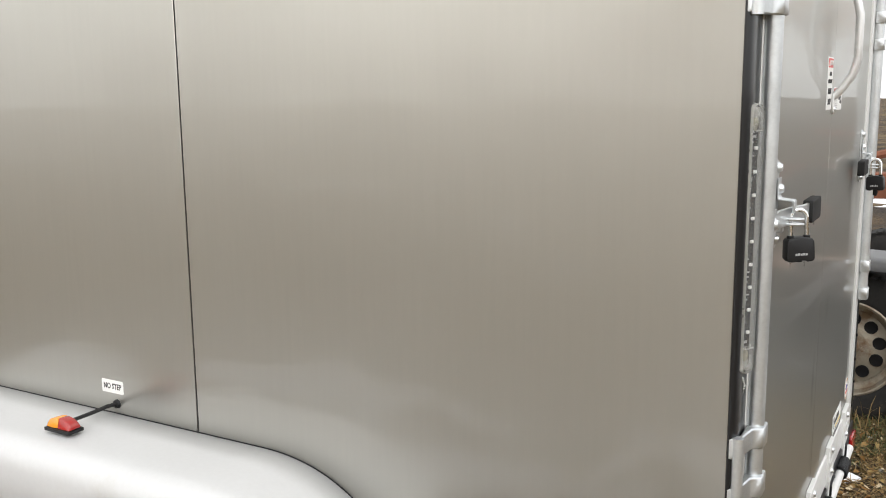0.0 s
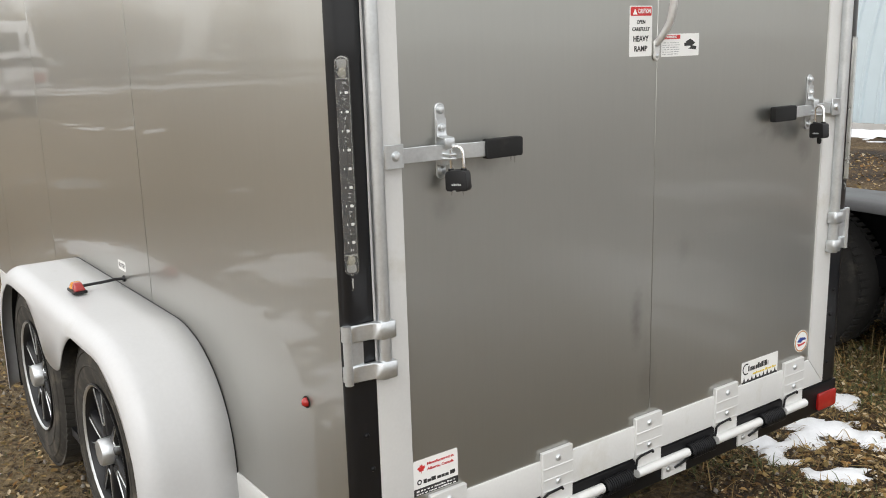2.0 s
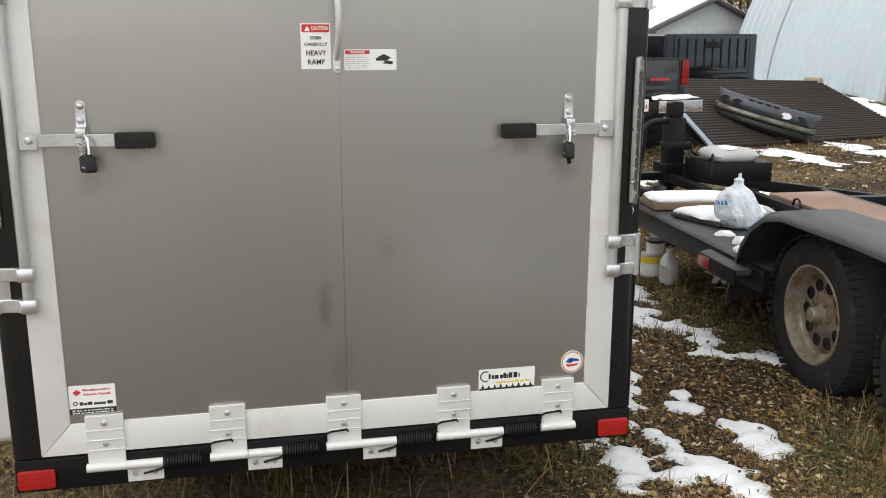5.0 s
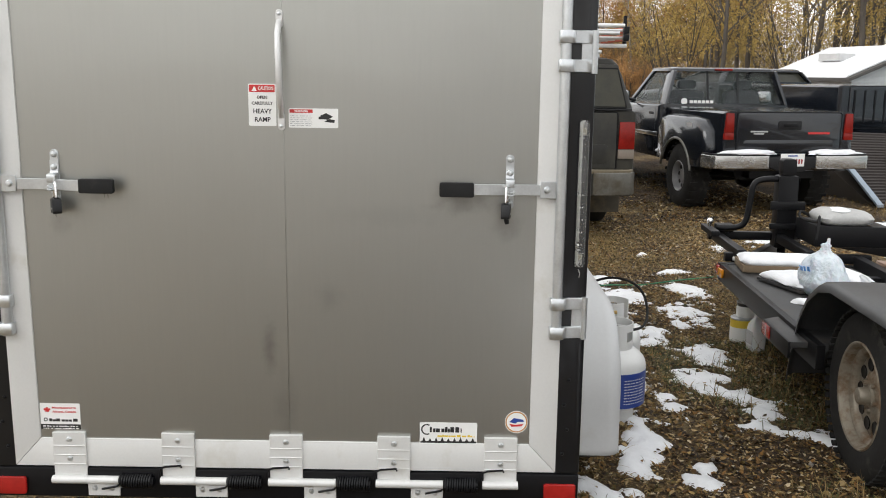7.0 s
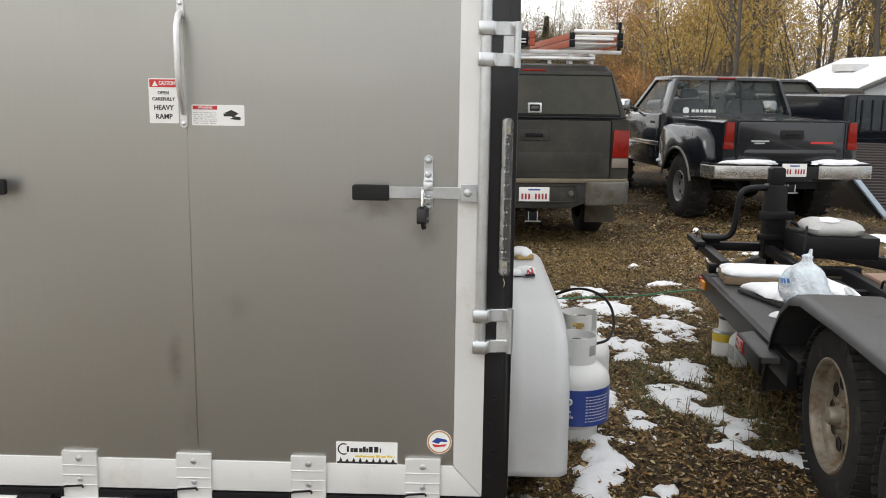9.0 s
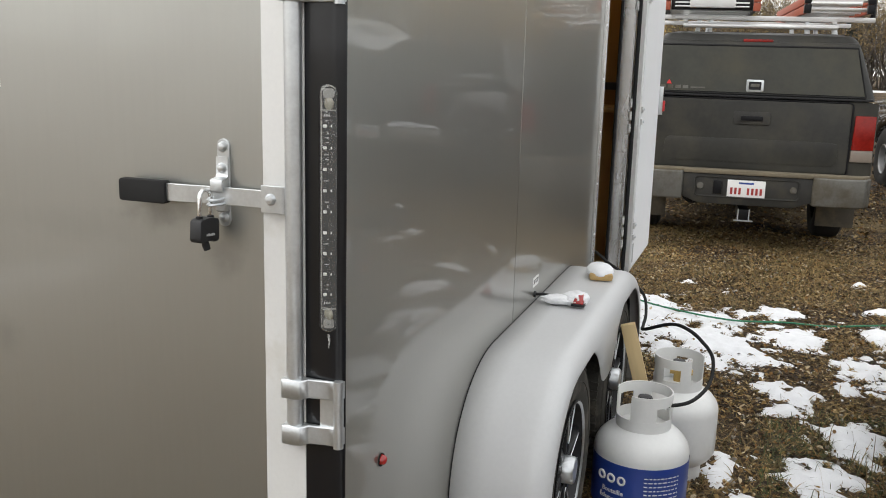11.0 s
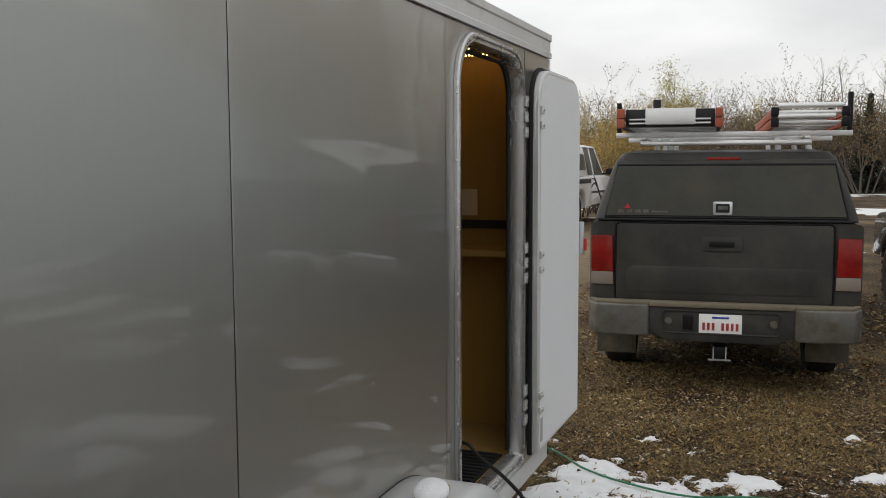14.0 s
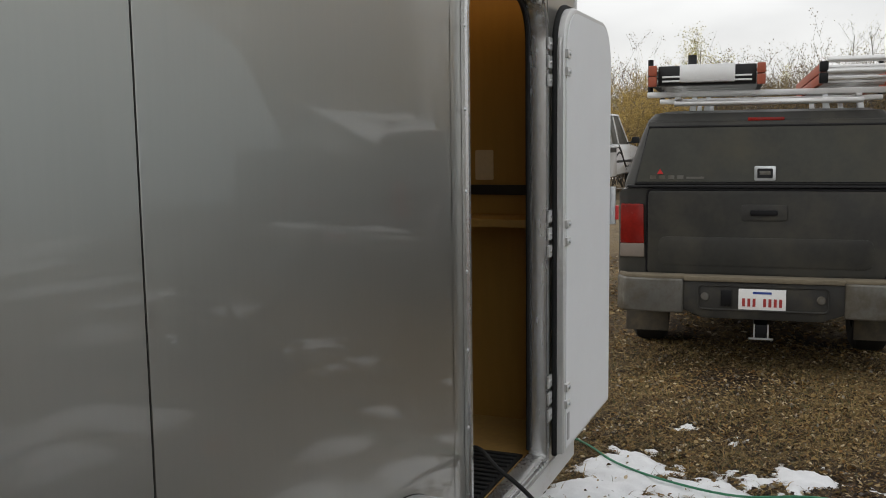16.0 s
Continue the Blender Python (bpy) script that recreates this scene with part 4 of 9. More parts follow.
def trailer_wheel():
    w = thing("wheel", "", "")
    w.pop("category", None) if "category" in w else None
    prof = [(0.205, -0.09), (0.24, -0.100), (0.285, -0.100), (0.324, -0.088), (0.338, -0.068), (0.343, -0.03), (0.343, 0.03), (0.338, 0.068), (0.324, 0.088), (0.285, 0.100), (0.24, 0.100), (0.205, 0.09)]
    Build().lathe(prof, (0, 0, 0), (0, -1, 0), 48).part("tyre", DUSTTYRE, w, "dusty grey-black trailer tyre")
    for rr_, hh_ in ((0.262, 0.1006), (0.304, 0.0955)):
        Build().lathe([(rr_ - 0.003, hh_ - 0.002), (rr_, hh_ + 0.0018), (rr_ + 0.003, hh_ - 0.002)], (0, 0, 0), (0, -1, 0), 48).part("sidewall_ring", DUSTTYRE, w)
    b = Build()
    for k in range(72):
        a = 2 * math.pi * k / 72
        for sgn in (-1, 1):
            m = pose(0, 0, 0, 0, math.degrees(a), 0)
            b.box(-0.0115, sgn * 0.008, 0.334, 0.0115, sgn * 0.068, 0.3452, m @ pose(0, 0, 0, sgn * -2.5, 0, 6 * sgn))
    tagged(b.part("tread", DUSTTYRE, w, smooth=False), kind="stuff")
    Build().lathe([(0.206, 0.092), (0.208, 0.098), (0.203, 0.099), (0.196, 0.090), (0.190, 0.05), (0.185, 0.0), (0.185, -0.09)], (0, 0, 0), (0, -1, 0), 40).part("rim", BLACKPLASTIC, w, "black alloy rim")
    Build().lathe([(0.2035, 0.0995), (0.1995, 0.0975), (0.1965, 0.0935)], (0, 0, 0), (0, -1, 0), 40).part("rim_edge", GALV, w, "machined bright rim edge")
    Build().lathe([(0.0, 0.03), (0.19, 0.02)], (0, 0, 0), (0, -1, 0), 40).part("brake_drum", BLACKSTEEL, w)
    for k in range(5):
        m = pose(0, 0, 0, 0, 72 * k, 0)
        sp, edge = Build(), Build()
        for sg in (-1, 1):
            rr = [(0.045, 0.016, 0.017), (0.10, 0.026, 0.015), (0.15, 0.040, 0.014), (0.193, 0.055, 0.014)]
            sp.loft([[(sg * c - wd, -0.060, r), (sg * c + wd, -0.060, r), (sg * c + wd * 0.7, -0.082, r), (sg * c - wd * 0.7, -0.082, r)] for r, c, wd in rr], m=m)
        # a thin bright line runs in a loop round the window between the two arms
        loop = [(-0.043, 0.193), (-0.030, 0.150), (-0.018, 0.110)] + [(0.014 * math.cos(a), 0.092 + 0.016 * math.sin(a)) for a in np.linspace(math.pi + 0.3, 2 * math.pi - 0.3, 7)] + [(0.018, 0.110), (0.030, 0.150), (0.043, 0.193)]
        edge.tube([m @ Vector((x, -0.0825, r)) for x, r in loop], 0.0019, 5)
        sp.part("spoke", BLACKPLASTIC, w, bevel=0.003, seg=1)
        edge.part("spoke_edge", GALV, w, "machined line round the spoke window")
    Build().lathe([(0.0, 0.112), (0.036, 0.112), (0.041, 0.106), (0.042, 0.07)], (0, 0, 0), (0, -1, 0), 24).part("hub_cap", GALV, w, "silver hub cap")
    return w


w0 = trailer_wheel()
w0.name = "wheel"
wheels = [w0]
for x, y, rz in ((HX[0], 1.31, 0), (HX[1], 1.31, 0), (HX[0], 3.40, 180), (HX[1], 3.40, 180)):
    m = pose(x, y, HZ, 0, random.uniform(0, 72), rz)
    if wheels:
        w = wheels.pop()
        w.matrix_basis = m
    else:
        w = copy_thing(w0, m)
    w.parent = trailer

# marker lamps on stalks above the fenders
for s, y in ((-1, YL), (1, YR)):
    fl = new("fender_marker")
    fl.parent = trailer
    Build().tube([(-1.728, y + s * 0.002, 0.7460), (-1.728, y + s * 0.03, 0.7490), (-1.73, y + s * 0.07, 0.7460), (-1.73, y + s * 0.135, 0.7450)], 0.005, 8).part("stalk", BLACKPLASTIC, fl)
    Build().lathe([(0.0, 0.008), (0.010, 0.006), (0.012, 0.0)], (-1.728, y, 0.7460), (0, s, 0), 10).part("stalk_foot", BLACKPLASTIC, fl)
    lb = []
    for k, (t, hh) in enumerate(((-0.040, 0.007), (-0.032, 0.017), (-0.014, 0.023), (0.0, 0.024))):
        lb.append([(-1.73 + t, y + s * 0.135, 0.7380), (-1.73 + t, y + s * 0.172, 0.7380), (-1.73 + t, y + s * 0.166, 0.7380 + hh), (-1.73 + t, y + s * 0.142, 0.7380 + hh)])
    Build().loft(lb).part("amber_half", AMBER, fl, "amber half lens", bevel=0.003)
    Build().loft([[(-1.73 * 2 - p[0], p[1], p[2]) for p in r] for r in lb]).part("red_half", REDLENS, fl, "red half lens", bevel=0.003)
    Build().box(-1.772, y + s * 0.132, 0.7290, -1.688, y + s * 0.176, 0.7375).part("base", BLACKPLASTIC, fl, bevel=0.002)

# side door opening: frame, interior, open door
fr = new("side_door_frame")
fr.parent = trailer


def frame_ring(off, x_in):
    r = DR + off
    return [(DX0 + off, DZ0 - off)] + [(DX0 - DR + r * math.cos(a), DZ1 - DR + r * math.sin(a)) for a in np.linspace(0, math.pi / 2, 9)] + \
        [(DX1 + DR + r * math.cos(a), DZ1 - DR + r * math.sin(a)) for a in np.linspace(math.pi / 2, math.pi, 9)] + [(DX1 - off, DZ0 - off)]


o_, i_ = frame_ring(0.026, 0), frame_ring(-0.012, 0)
b = Build()
k_ = len(o_)
prof_y = ((o_, YR + 0.001), (o_, YR + 0.012), (frame_ring(0.020, 0), YR + 0.018), (frame_ring(0.012, 0), YR + 0.018), (frame_ring(0.011, 0), YR + 0.008), (frame_ring(0.002, 0), YR + 0.008), (frame_ring(0.001, 0), YR + 0.014), (frame_ring(-0.005, 0), YR + 0.014), (i_, YR - 0.002), (i_, YR - 0.05))
b.loft([[(p[0], yy, p[1]) for p in ring] for ring, yy in prof_y], close=True, caps=False)
b.part("jamb", mat("bright_extruded_aluminium", (0.60, 0.60, 0.595), 0.27, 0.9, var=0.10, scale=3, fine=60, bump=0.04, stretch=(1, 1, 0.2)), fr, "aluminium door surround", angle=22)
b = Build()
for z in np.arange(0.55, 1.95, 0.22):
    for x in (DX0 + 0.03, DX1 - 0.03):
        b.lathe([(0.0, 0.004), (0.004, 0.003), (0.006, 0.0)], (x, YR + 0.0125, z), (0, 1, 0), 8)
tagged(b.part("screws", GALV, fr), kind="stuff")
Build().box(DX0 - 0.03, YR - 0.05, DZ0 - 0.005, DX1 + 0.03, YR + 0.01, DZ0 + 0.012).part("sill", ALU, fr, bevel=0.003)
Build().tube([(p[0], YR - 0.047, p[1]) for p in frame_ring(-0.026, 0)], 0.008, 8).part("seal", RUBBER, fr)

sd = new("side_door")
sd.parent = trailer
DPX0, DPX1, DPZ0, DPZ1 = -3.56, -4.31, 0.425, 2.03
DY = YR + 0.052
sr = round_rect(DPX1, DPZ0, DPX0, DPZ1, 0.15, 7)
sr = [(p[0], p[1]) if p[1] > 1.0 else (DPX0 if p[0] > (DPX0 + DPX1) / 2 else DPX1, DPZ0) for p in sr]
keep_ = []
for p in sr:
    if not keep_ or math.dist(p, keep_[-1]) > 1e-4:
        keep_.append(p)
sr = keep_


def inset(path, d):
    c = Vector((sum(p[0] for p in path) / len(path), sum(p[1] for p in path) / len(path)))
    return [(p[0] - d * math.copysign(1, p[0] - c.x) * min(1, abs(p[0] - c.x) / 0.1), p[1] - d * math.copysign(1, p[1] - c.y) * min(1, abs(p[1] - c.y) / 0.1)) for p in path]


Build().loft([[(p[0], DY - 0.018, p[1]) for p in sr], [(p[0], DY + 0.010, p[1]) for p in sr], [(p[0], DY + 0.015, p[1]) for p in inset(sr, 0.006)], [(p[0], DY + 0.015, p[1]) for p in inset(sr, 0.020)]], caps=True).part("door_edge", ALU, sd, "aluminium door edging", angle=30)
Build().prism(inset(sr, 0.018), "y", DY + 0.0155, DY + 0.0185).part("inner_skin", mat("white_door_liner", (0.84, 0.85, 0.86), 0.5, 0.0, var=0.02, bump=0.02), sd, "smooth white door liner")
Build().prism(inset(sr, 0.004), "y", DY - 0.0185, DY - 0.023).part("outer_skin", PAINT, sd)
Build().tube([(p[0], DY - 0.020, p[1]) for p in inset(sr, -0.004)] + [(sr[0][0], DY - 0.02, sr[0][1])], 0.010, 8).part("door_seal", RUBBER, sd, "black rubber door seal")
for zc in (1.83, 1.235, 0.64):
    hg = new("door_hinge")
    hg.parent = trailer
    for dz in (-0.062, 0.0, 0.062):
        leaf_ = [(DX1 + 0.016, YR + 0.0185), (DX1 - 0.040, YR + 0.0185), (DX1 - 0.046, YR + 0.030), (DX1 - 0.046, YR + 0.044), (DX1 - 0.050, YR + 0.044), (DX1 - 0.050, YR + 0.029), (DX1 - 0.041, YR + 0.0265), (DX1 + 0.016, YR + 0.0265)]
        Build().prism(leaf_, "z", zc + dz - 0.021, zc + dz + 0.021).part("frame_leaf", ALU, hg, "pale hinge leaf", bevel=0.0012, seg=1, smooth=False)
        Build().lathe([(0.0, 0.004), (0.004, 0.003), (0.006, 0.0)], (DX1 - 0.012, YR + 0.0265, zc + dz), (0, 1, 0), 8).part("screw", CHROME, hg)
    for dz in (-0.031, 0.031):
        Build().box(DX1 - 0.046, YR + 0.062, zc + dz - 0.015, DX1 - 0.090, YR + 0.078, zc + dz + 0.015).part("door_leaf", ALU, hg, bevel=0.0015, seg=1)
        Build().lathe([(0.0, 0.006), (0.006, 0.005), (0.008, 0.0)], (DX1 - 0.072, YR + 0.078, zc + dz), (0, 1, 0), 10).part("bolt", GALV, hg)
    Build().cyl((DX1 - 0.05, YR + 0.048, zc - 0.085), (DX1 - 0.05, YR + 0.048, zc + 0.085), 0.0115, 12).part("barrel", ALU, hg)
Build().box(DPX1 + 0.012, DY + 0.016, 1.20, DPX1 - 0.006, DY + 0.040, 1.36).part("door_latch", GALV, sd, "steel latch plate", bevel=0.002)
Build().box(DPX1 + 0.006, DY + 0.034, 1.22, DPX1 - 0.010, DY + 0.052, 1.28).part("latch_release", STICKRED, sd, bevel=0.003)
Build().box(DPX0 - 0.030, DY + 0.018, 0.47, DPX0 - 0.060, DY + 0.0205, 0.57).part("door_label", STICKGREY, sd)

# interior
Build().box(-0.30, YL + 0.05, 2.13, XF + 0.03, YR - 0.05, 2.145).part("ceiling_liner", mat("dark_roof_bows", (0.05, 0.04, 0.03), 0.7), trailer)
Build().box(XF + 0.032, YL + 0.06, 1.235, XF + 0.25, YR - 0.055, 1.265).part("shelf", PLY, trailer, "plywood shelf", bevel=0.003)
Build().box(XF + 0.032, YL + 0.06, 1.345, XF + 0.040, YR - 0.055, 1.385).part("black_strip", STICKBLACK, trailer)
Build().prism(round_rect(YR - 0.40, 1.405, YR - 0.325, 1.525, 0.006, 3), "x", XF + 0.031, XF + 0.040).part("outlet_cover", mat("almond_plastic", (0.62, 0.5, 0.3), 0.5), trailer, "plain switch cover")
led = mat("warm_led", (1, 0.8, 0.4), 0.4, emit=(1.0, 0.62, 0.22), estr=9, bump=0)
for x in (-3.84, -3.60):
    b = Build()
    for j in range(98):
        y = YR - 0.07 - j * 0.0167
        b.box(x, y, 2.122, x - 0.006, y + 0.0055, 2.1295)
    tagged(b.part("led_strip", led, trailer, "row of warm ceiling diodes"), kind="stuff")
inl = bpy.data.lights.new("interior_lamp", 'AREA')
inl.shape, inl.size, inl.size_y, inl.energy, inl.color = 'RECTANGLE', 0.26, 1.3, 0.30, (1.0, 0.64, 0.25)
io = new("interior_lamp", inl)
io.matrix_world = LEAN_M @ Matrix.Translation((-3.71, MID + 0.1, 2.108))
mt = thing("rubber_mat", "black ribbed rubber mat on the trailer floor", "mat", LEAN_M)
Build().box(-3.03, YR - 0.32, 0.421, -3.50, YR - 0.07, 0.429).part("sheet", RUBBER, mt)
for k in range(12):
    x = -3.05 - k * 0.0375
    Build().box(x, YR - 0.31, 0.429, x - 0.018, YR - 0.08, 0.438).part("rib", RUBBER, mt, bevel=0.002, seg=1)


# ---- things by the trailer ----
FT = LEAN_M
sl = thing("snow_topped_sponge", "yellow sponge block capped with snow on the fender", "sponge", FT @ pose(-2.165, 3.415, 0.723, 0, 0, 12) @ Matrix.Diagonal((1.22, 1.18, 1.0, 1)))
Build().box(-0.060, -0.036, 0, 0.060, 0.036, 0.026).part("block", mat("yellow_sponge", (0.43, 0.29, 0.12), 0.9, bump=0.4), sl, "tan sponge block", bevel=0.01)
rough_blob("snow_cap", SNOW, sl, -0.002, -0.002, 0.024, 0.066, 0.042, 0.027, 2.6, n=34, flat=0.40, rough=0.22)
sl2 = thing("snow_clump", "snow clump clinging to the fender marker lamp", "snow", FT @ pose(-1.73, 3.415, 0.735, 0, 0, 10))
rough_blob("snow_body", SNOW, sl2, -0.020, -0.006, 0.006, 0.058, 0.046, 0.024, 5.0, n=30, rough=0.8)
rough_blob("snow_tail", SNOW, sl2, 0.000, -0.055, 0.005, 0.034, 0.064, 0.016, 7.0, n=30, rough=0.9)

TANKW = mat("white_cylinder_paint", (0.74, 0.745, 0.73), 0.33, 0.0, var=0.05, scale=4, fine=80, bump=0.03, coat=0.3, dirt=(0.4, 0.36, 0.3), dirt_amount=0.03, dirt_scale=6)


def propane(label, x, y, turn, band, seed):
    m = pose(x, y, ground_z(x, y), 0, 0, turn) @ Matrix.Scale(1.04, 4)
    t = thing("propane_cylinder", label, "gas cylinder", m, group="propane cylinders")
    R_ = 0.152
    prof = [(0.0, 0.030)] + [(R_ * math.sin(a), 0.115 - 0.085 * math.cos(a)) for a in np.linspace(0.15, math.pi / 2, 7)] + [(R_, 0.20), (R_, 0.255)] + [(R_ * math.cos(a), 0.255 + 0.098 * math.sin(a)) for a in np.linspace(0.1, math.pi / 2 - 0.12, 9)] + [(0.0, 0.354)]
    Build().lathe(prof, (0, 0, 0), (0, 0, 1), 40).part("vessel", TANKW, t)
    Build().lathe([(0.10, 0.06), (0.102, 0.0), (0.106, 0.0), (0.106, 0.06)], (0, 0, 0), (0, 0, 1), 32).part("foot_ring", TANKW, t)
    # collar with two wide hand openings
    b = Build()
    for a0, a1, z0, z1 in ((0, 360, 0.335, 0.372), (0, 300, 0.418, 0.452), (0, 55, 0.372, 0.418), (95, 150, 0.372, 0.418), (195, 235, 0.372, 0.418), (275, 300, 0.372, 0.418)):
        n_ = max(3, int((a1 - a0) / 10))
        rings = []
        for k in range(n_ + 1):
            a = radians(a0 + (a1 - a0) * k / n_)
            c_, s_ = math.cos(a), math.sin(a)
            rings.append([(r * c_, r * s_, z) for r, z in ((0.084, z0), (0.088, z0), (0.088, z1), (0.084, z1))])
        b.loft(rings, caps=(a1 - a0) < 360)
    b.part("collar", TANKW, t, "white steel collar with hand openings")
    Build().cyl((0, 0, 0.35), (0, 0, 0.395), 0.016).cyl((-0.03, 0, 0.388), (0.05, 0, 0.388), 0.011).cyl((0, 0, 0.395), (0, 0, 0.415), 0.006).part("valve", mat("brass", (0.55, 0.38, 0.14), 0.35, 0.9), t, "brass valve")
    b = Build()
    b.lathe([(0.0, 0.012), (0.022, 0.010), (0.026, 0.0), (0.022, -0.008), (0.0, -0.008)], (0, 0, 0.42), (0, 0, 1), 14)
    b.part("hand_wheel", BLACKPLASTIC, t)
    if band:
        lab = new("label_band")
        lab.parent = t
        Build().lathe([(R_ + 0.0012, 0.085), (R_ + 0.0012, 0.245)], (0, 0, 0), (0, 0, 1), 48).part("blue_band", STICKBLUE, lab, "blue printed label")
        # pale print: heading shape, two lines and a fine-print block
        for text, zc, size, a_mid in (("Bouteille", 0.152, 0.022, -4), ("Échangeable", 0.128, 0.020, -4)):
            cu_m = Matrix.Identity(4)
            ob = lettering(text, size, cu_m, STICKER, lab)
            for v in ob.data.vertices:
                ang = radians(a_mid) + v.co.x / R_
                rr = R_ + 0.0018 + v.co.z
                v.co = (rr * math.cos(ang), rr * math.sin(ang), zc + v.co.y)
        b = Build()

        def curved(a0, a1, z0, z1):
            n_ = max(2, int((a1 - a0) / 4))
            rows = [[(((R_ + 0.002) * math.cos(radians(a0 + (a1 - a0) * k / n_))), (R_ + 0.002) * math.sin(radians(a0 + (a1 - a0) * k / n_)), z) for k in range(n_ + 1)] for z in (z0, z1)]
            b.loft(rows, close=False, caps=False)
        rng = random.Random(seed)
        for r_ in range(9):
            a = 34
            while a < 78:
                w_ = rng.uniform(2, 6)
                curved(a, min(a + w_, 79), 0.105 + r_ * 0.0135, 0.105 + r_ * 0.0135 + 0.004)
                a += w_ + 1.6
        for k, (a, w_) in enumerate(((-26, 11), (-11, 10), (3, 9))):
            ring = [(0.002 + R_, 0)]
            pts = []
            for q in np.linspace(0, 2 * math.pi, 18):
                ang = radians(a + w_ / 2 + 0.45 * w_ * math.cos(q))
                pts.append(((R_ + 0.0025) * math.cos(ang), (R_ + 0.0025) * math.sin(ang), 0.194 + 0.012 * math.sin(q)))
            b.tube(pts, 0.0038, 6)
        b.part("print", STICKER, lab, "pale printed shapes")
    return t


propane("white propane cylinder with a blue label on the grass", -1.775, 3.650, -22, True, 4)
propane("plain white propane cylinder with snow on its valve", -2.235, 3.718, 95, False, 9)
tk = thing("snow_clump", "small snow heap in the cylinder collar", "snow", pose(-2.235, 3.718, ground_z(-2.235, 3.718) + 0.365))
rough_blob("snow_body", SNOW, tk, -0.05, 0.0, 0.010, 0.034, 0.03, 0.016, 3.0, n=12)
st = thing("wood_stick", "pale sawn pine stick leaning behind the cylinders", "stick", look((-2.10, 3.70, ground_z(-2.1, 3.7) + 0.01), (-2.05, 3.545, 0.64)) @ pose(0, 0, 0, 180, 0, 10))
Build().box(-0.013, -0.026, 0.0, 0.013, 0.026, 0.625).part("board", WOOD, st, bevel=0.002)
hs = thing("gas_hose", "black rubber gas hose from cylinder to trailer door", "hose")
pts = [(-1.77, 3.665, 0.47), (-1.757, 3.735, 0.48), (-1.82, 3.80, 0.485), (-1.95, 3.845, 0.51), (-2.03, 3.845, 0.575), (-2.03, 3.80, 0.635), (-2.11, 3.74, 0.65), (-2.21, 3.675, 0.63), (-2.345, 3.568, 0.56), (-2.50, 3.545, 0.53), (-2.66, 3.535, 0.54), (-2.74, 3.51, 0.60), (-2.76, 3.43, 0.67), (-2.79, 3.34, 0.715), (-2.83, 3.27, 0.75), (-2.86, 3.21, 0.72), (-2.87, 3.16, 0.58), (-2.90, 3.10, 0.475), (-3.0, 2.9, 0.47)]


def smooth_path(p, n=6):
    out = []
    p = [Vector(q) for q in p]
    for i in range(len(p) - 1):
        a, b_, c, d = p[max(i - 1, 0)], p[i], p[i + 1], p[min(i + 2, len(p) - 1)]
        for k in range(n):
            t = k / n
            out.append(0.5 * ((2 * b_) + (c - a) * t + (2 * a - 5 * b_ + 4 * c - d) * t * t + (3 * b_ - a - 3 * c + d) * t ** 3))
    return out + [p[-1]]


Build().tube(smooth_path(pts), 0.0065, 8).part("hose_line", RUBBER, hs)
Build().cyl((-1.768, 3.685, 0.473), (-1.760, 3.72, 0.478), 0.012).part("fitting", GALV, hs)
gp = [(-5.6, 2.4, 0.02), (-5.2, 2.97, 0.035), (-4.89, 3.25, 0.04), (-4.70, 3.54, 0.045), (-4.63, 3.86, 0.04), (-4.76, 4.15, 0.03), (-4.80, 4.42, 0.02), (-4.92, 4.78, 0.025), (-5.2, 5.3, 0.02), (-5.3, 5.8, 0.02)]
gh_ = thing("garden_hose", "green garden hose lying over snow and grass", "hose")
Build().tube(smooth_path([(x, y, z + ground_z(x, y) - 0.010) for x, y, z in gp]), 0.006, 8).part("hose_line", mat("green_hose", (0.03, 0.20, 0.10), 0.45), gh_)


# ---- pickups ----
def offset_outline(path, d):
    n_ = len(path)
    area = sum(path[i][0] * path[(i + 1) % n_][1] - path[(i + 1) % n_][0] * path[i][1] for i in range(n_))
    sg = 1 if area > 0 else -1
    out = []
    for i in range(n_):
        a, b_, c = Vector(path[i - 1]), Vector(path[i]), Vector(path[(i + 1) % n_])
        u, v = (b_ - a).normalized(), (c - b_).normalized()
        nn = Vector((-(u.y + v.y), u.x + v.x))
        nn = nn.normalized() if nn.length > 1e-6 else Vector((-u.y, u.x))
        out.append((b_.x + sg * nn.x * d, b_.y + sg * nn.y * d))
    return out


def slab_body(outline, half, soft=0.05, waist=0.02):
    """Side outline made into a body with rolled edges and slightly bowed flanks."""
    rings = []
    for y, d in ((-half, soft * 0.9), (-half + waist, soft * 0.35), (-half + soft + waist, 0.0), (half - soft - waist, 0.0), (half - waist, soft * 0.35), (half, soft * 0.9)):
        rings.append([(x, y, z) for x, z in offset_outline(outline, d)])
    return Build().loft(rings)


def arch_pts(x, z, r, a0=0.0, a1=180.0, n_=12):
    return [(x + r * math.cos(radians(a)), z + r * math.sin(radians(a))) for a in np.linspace(a0, a1, n_)]


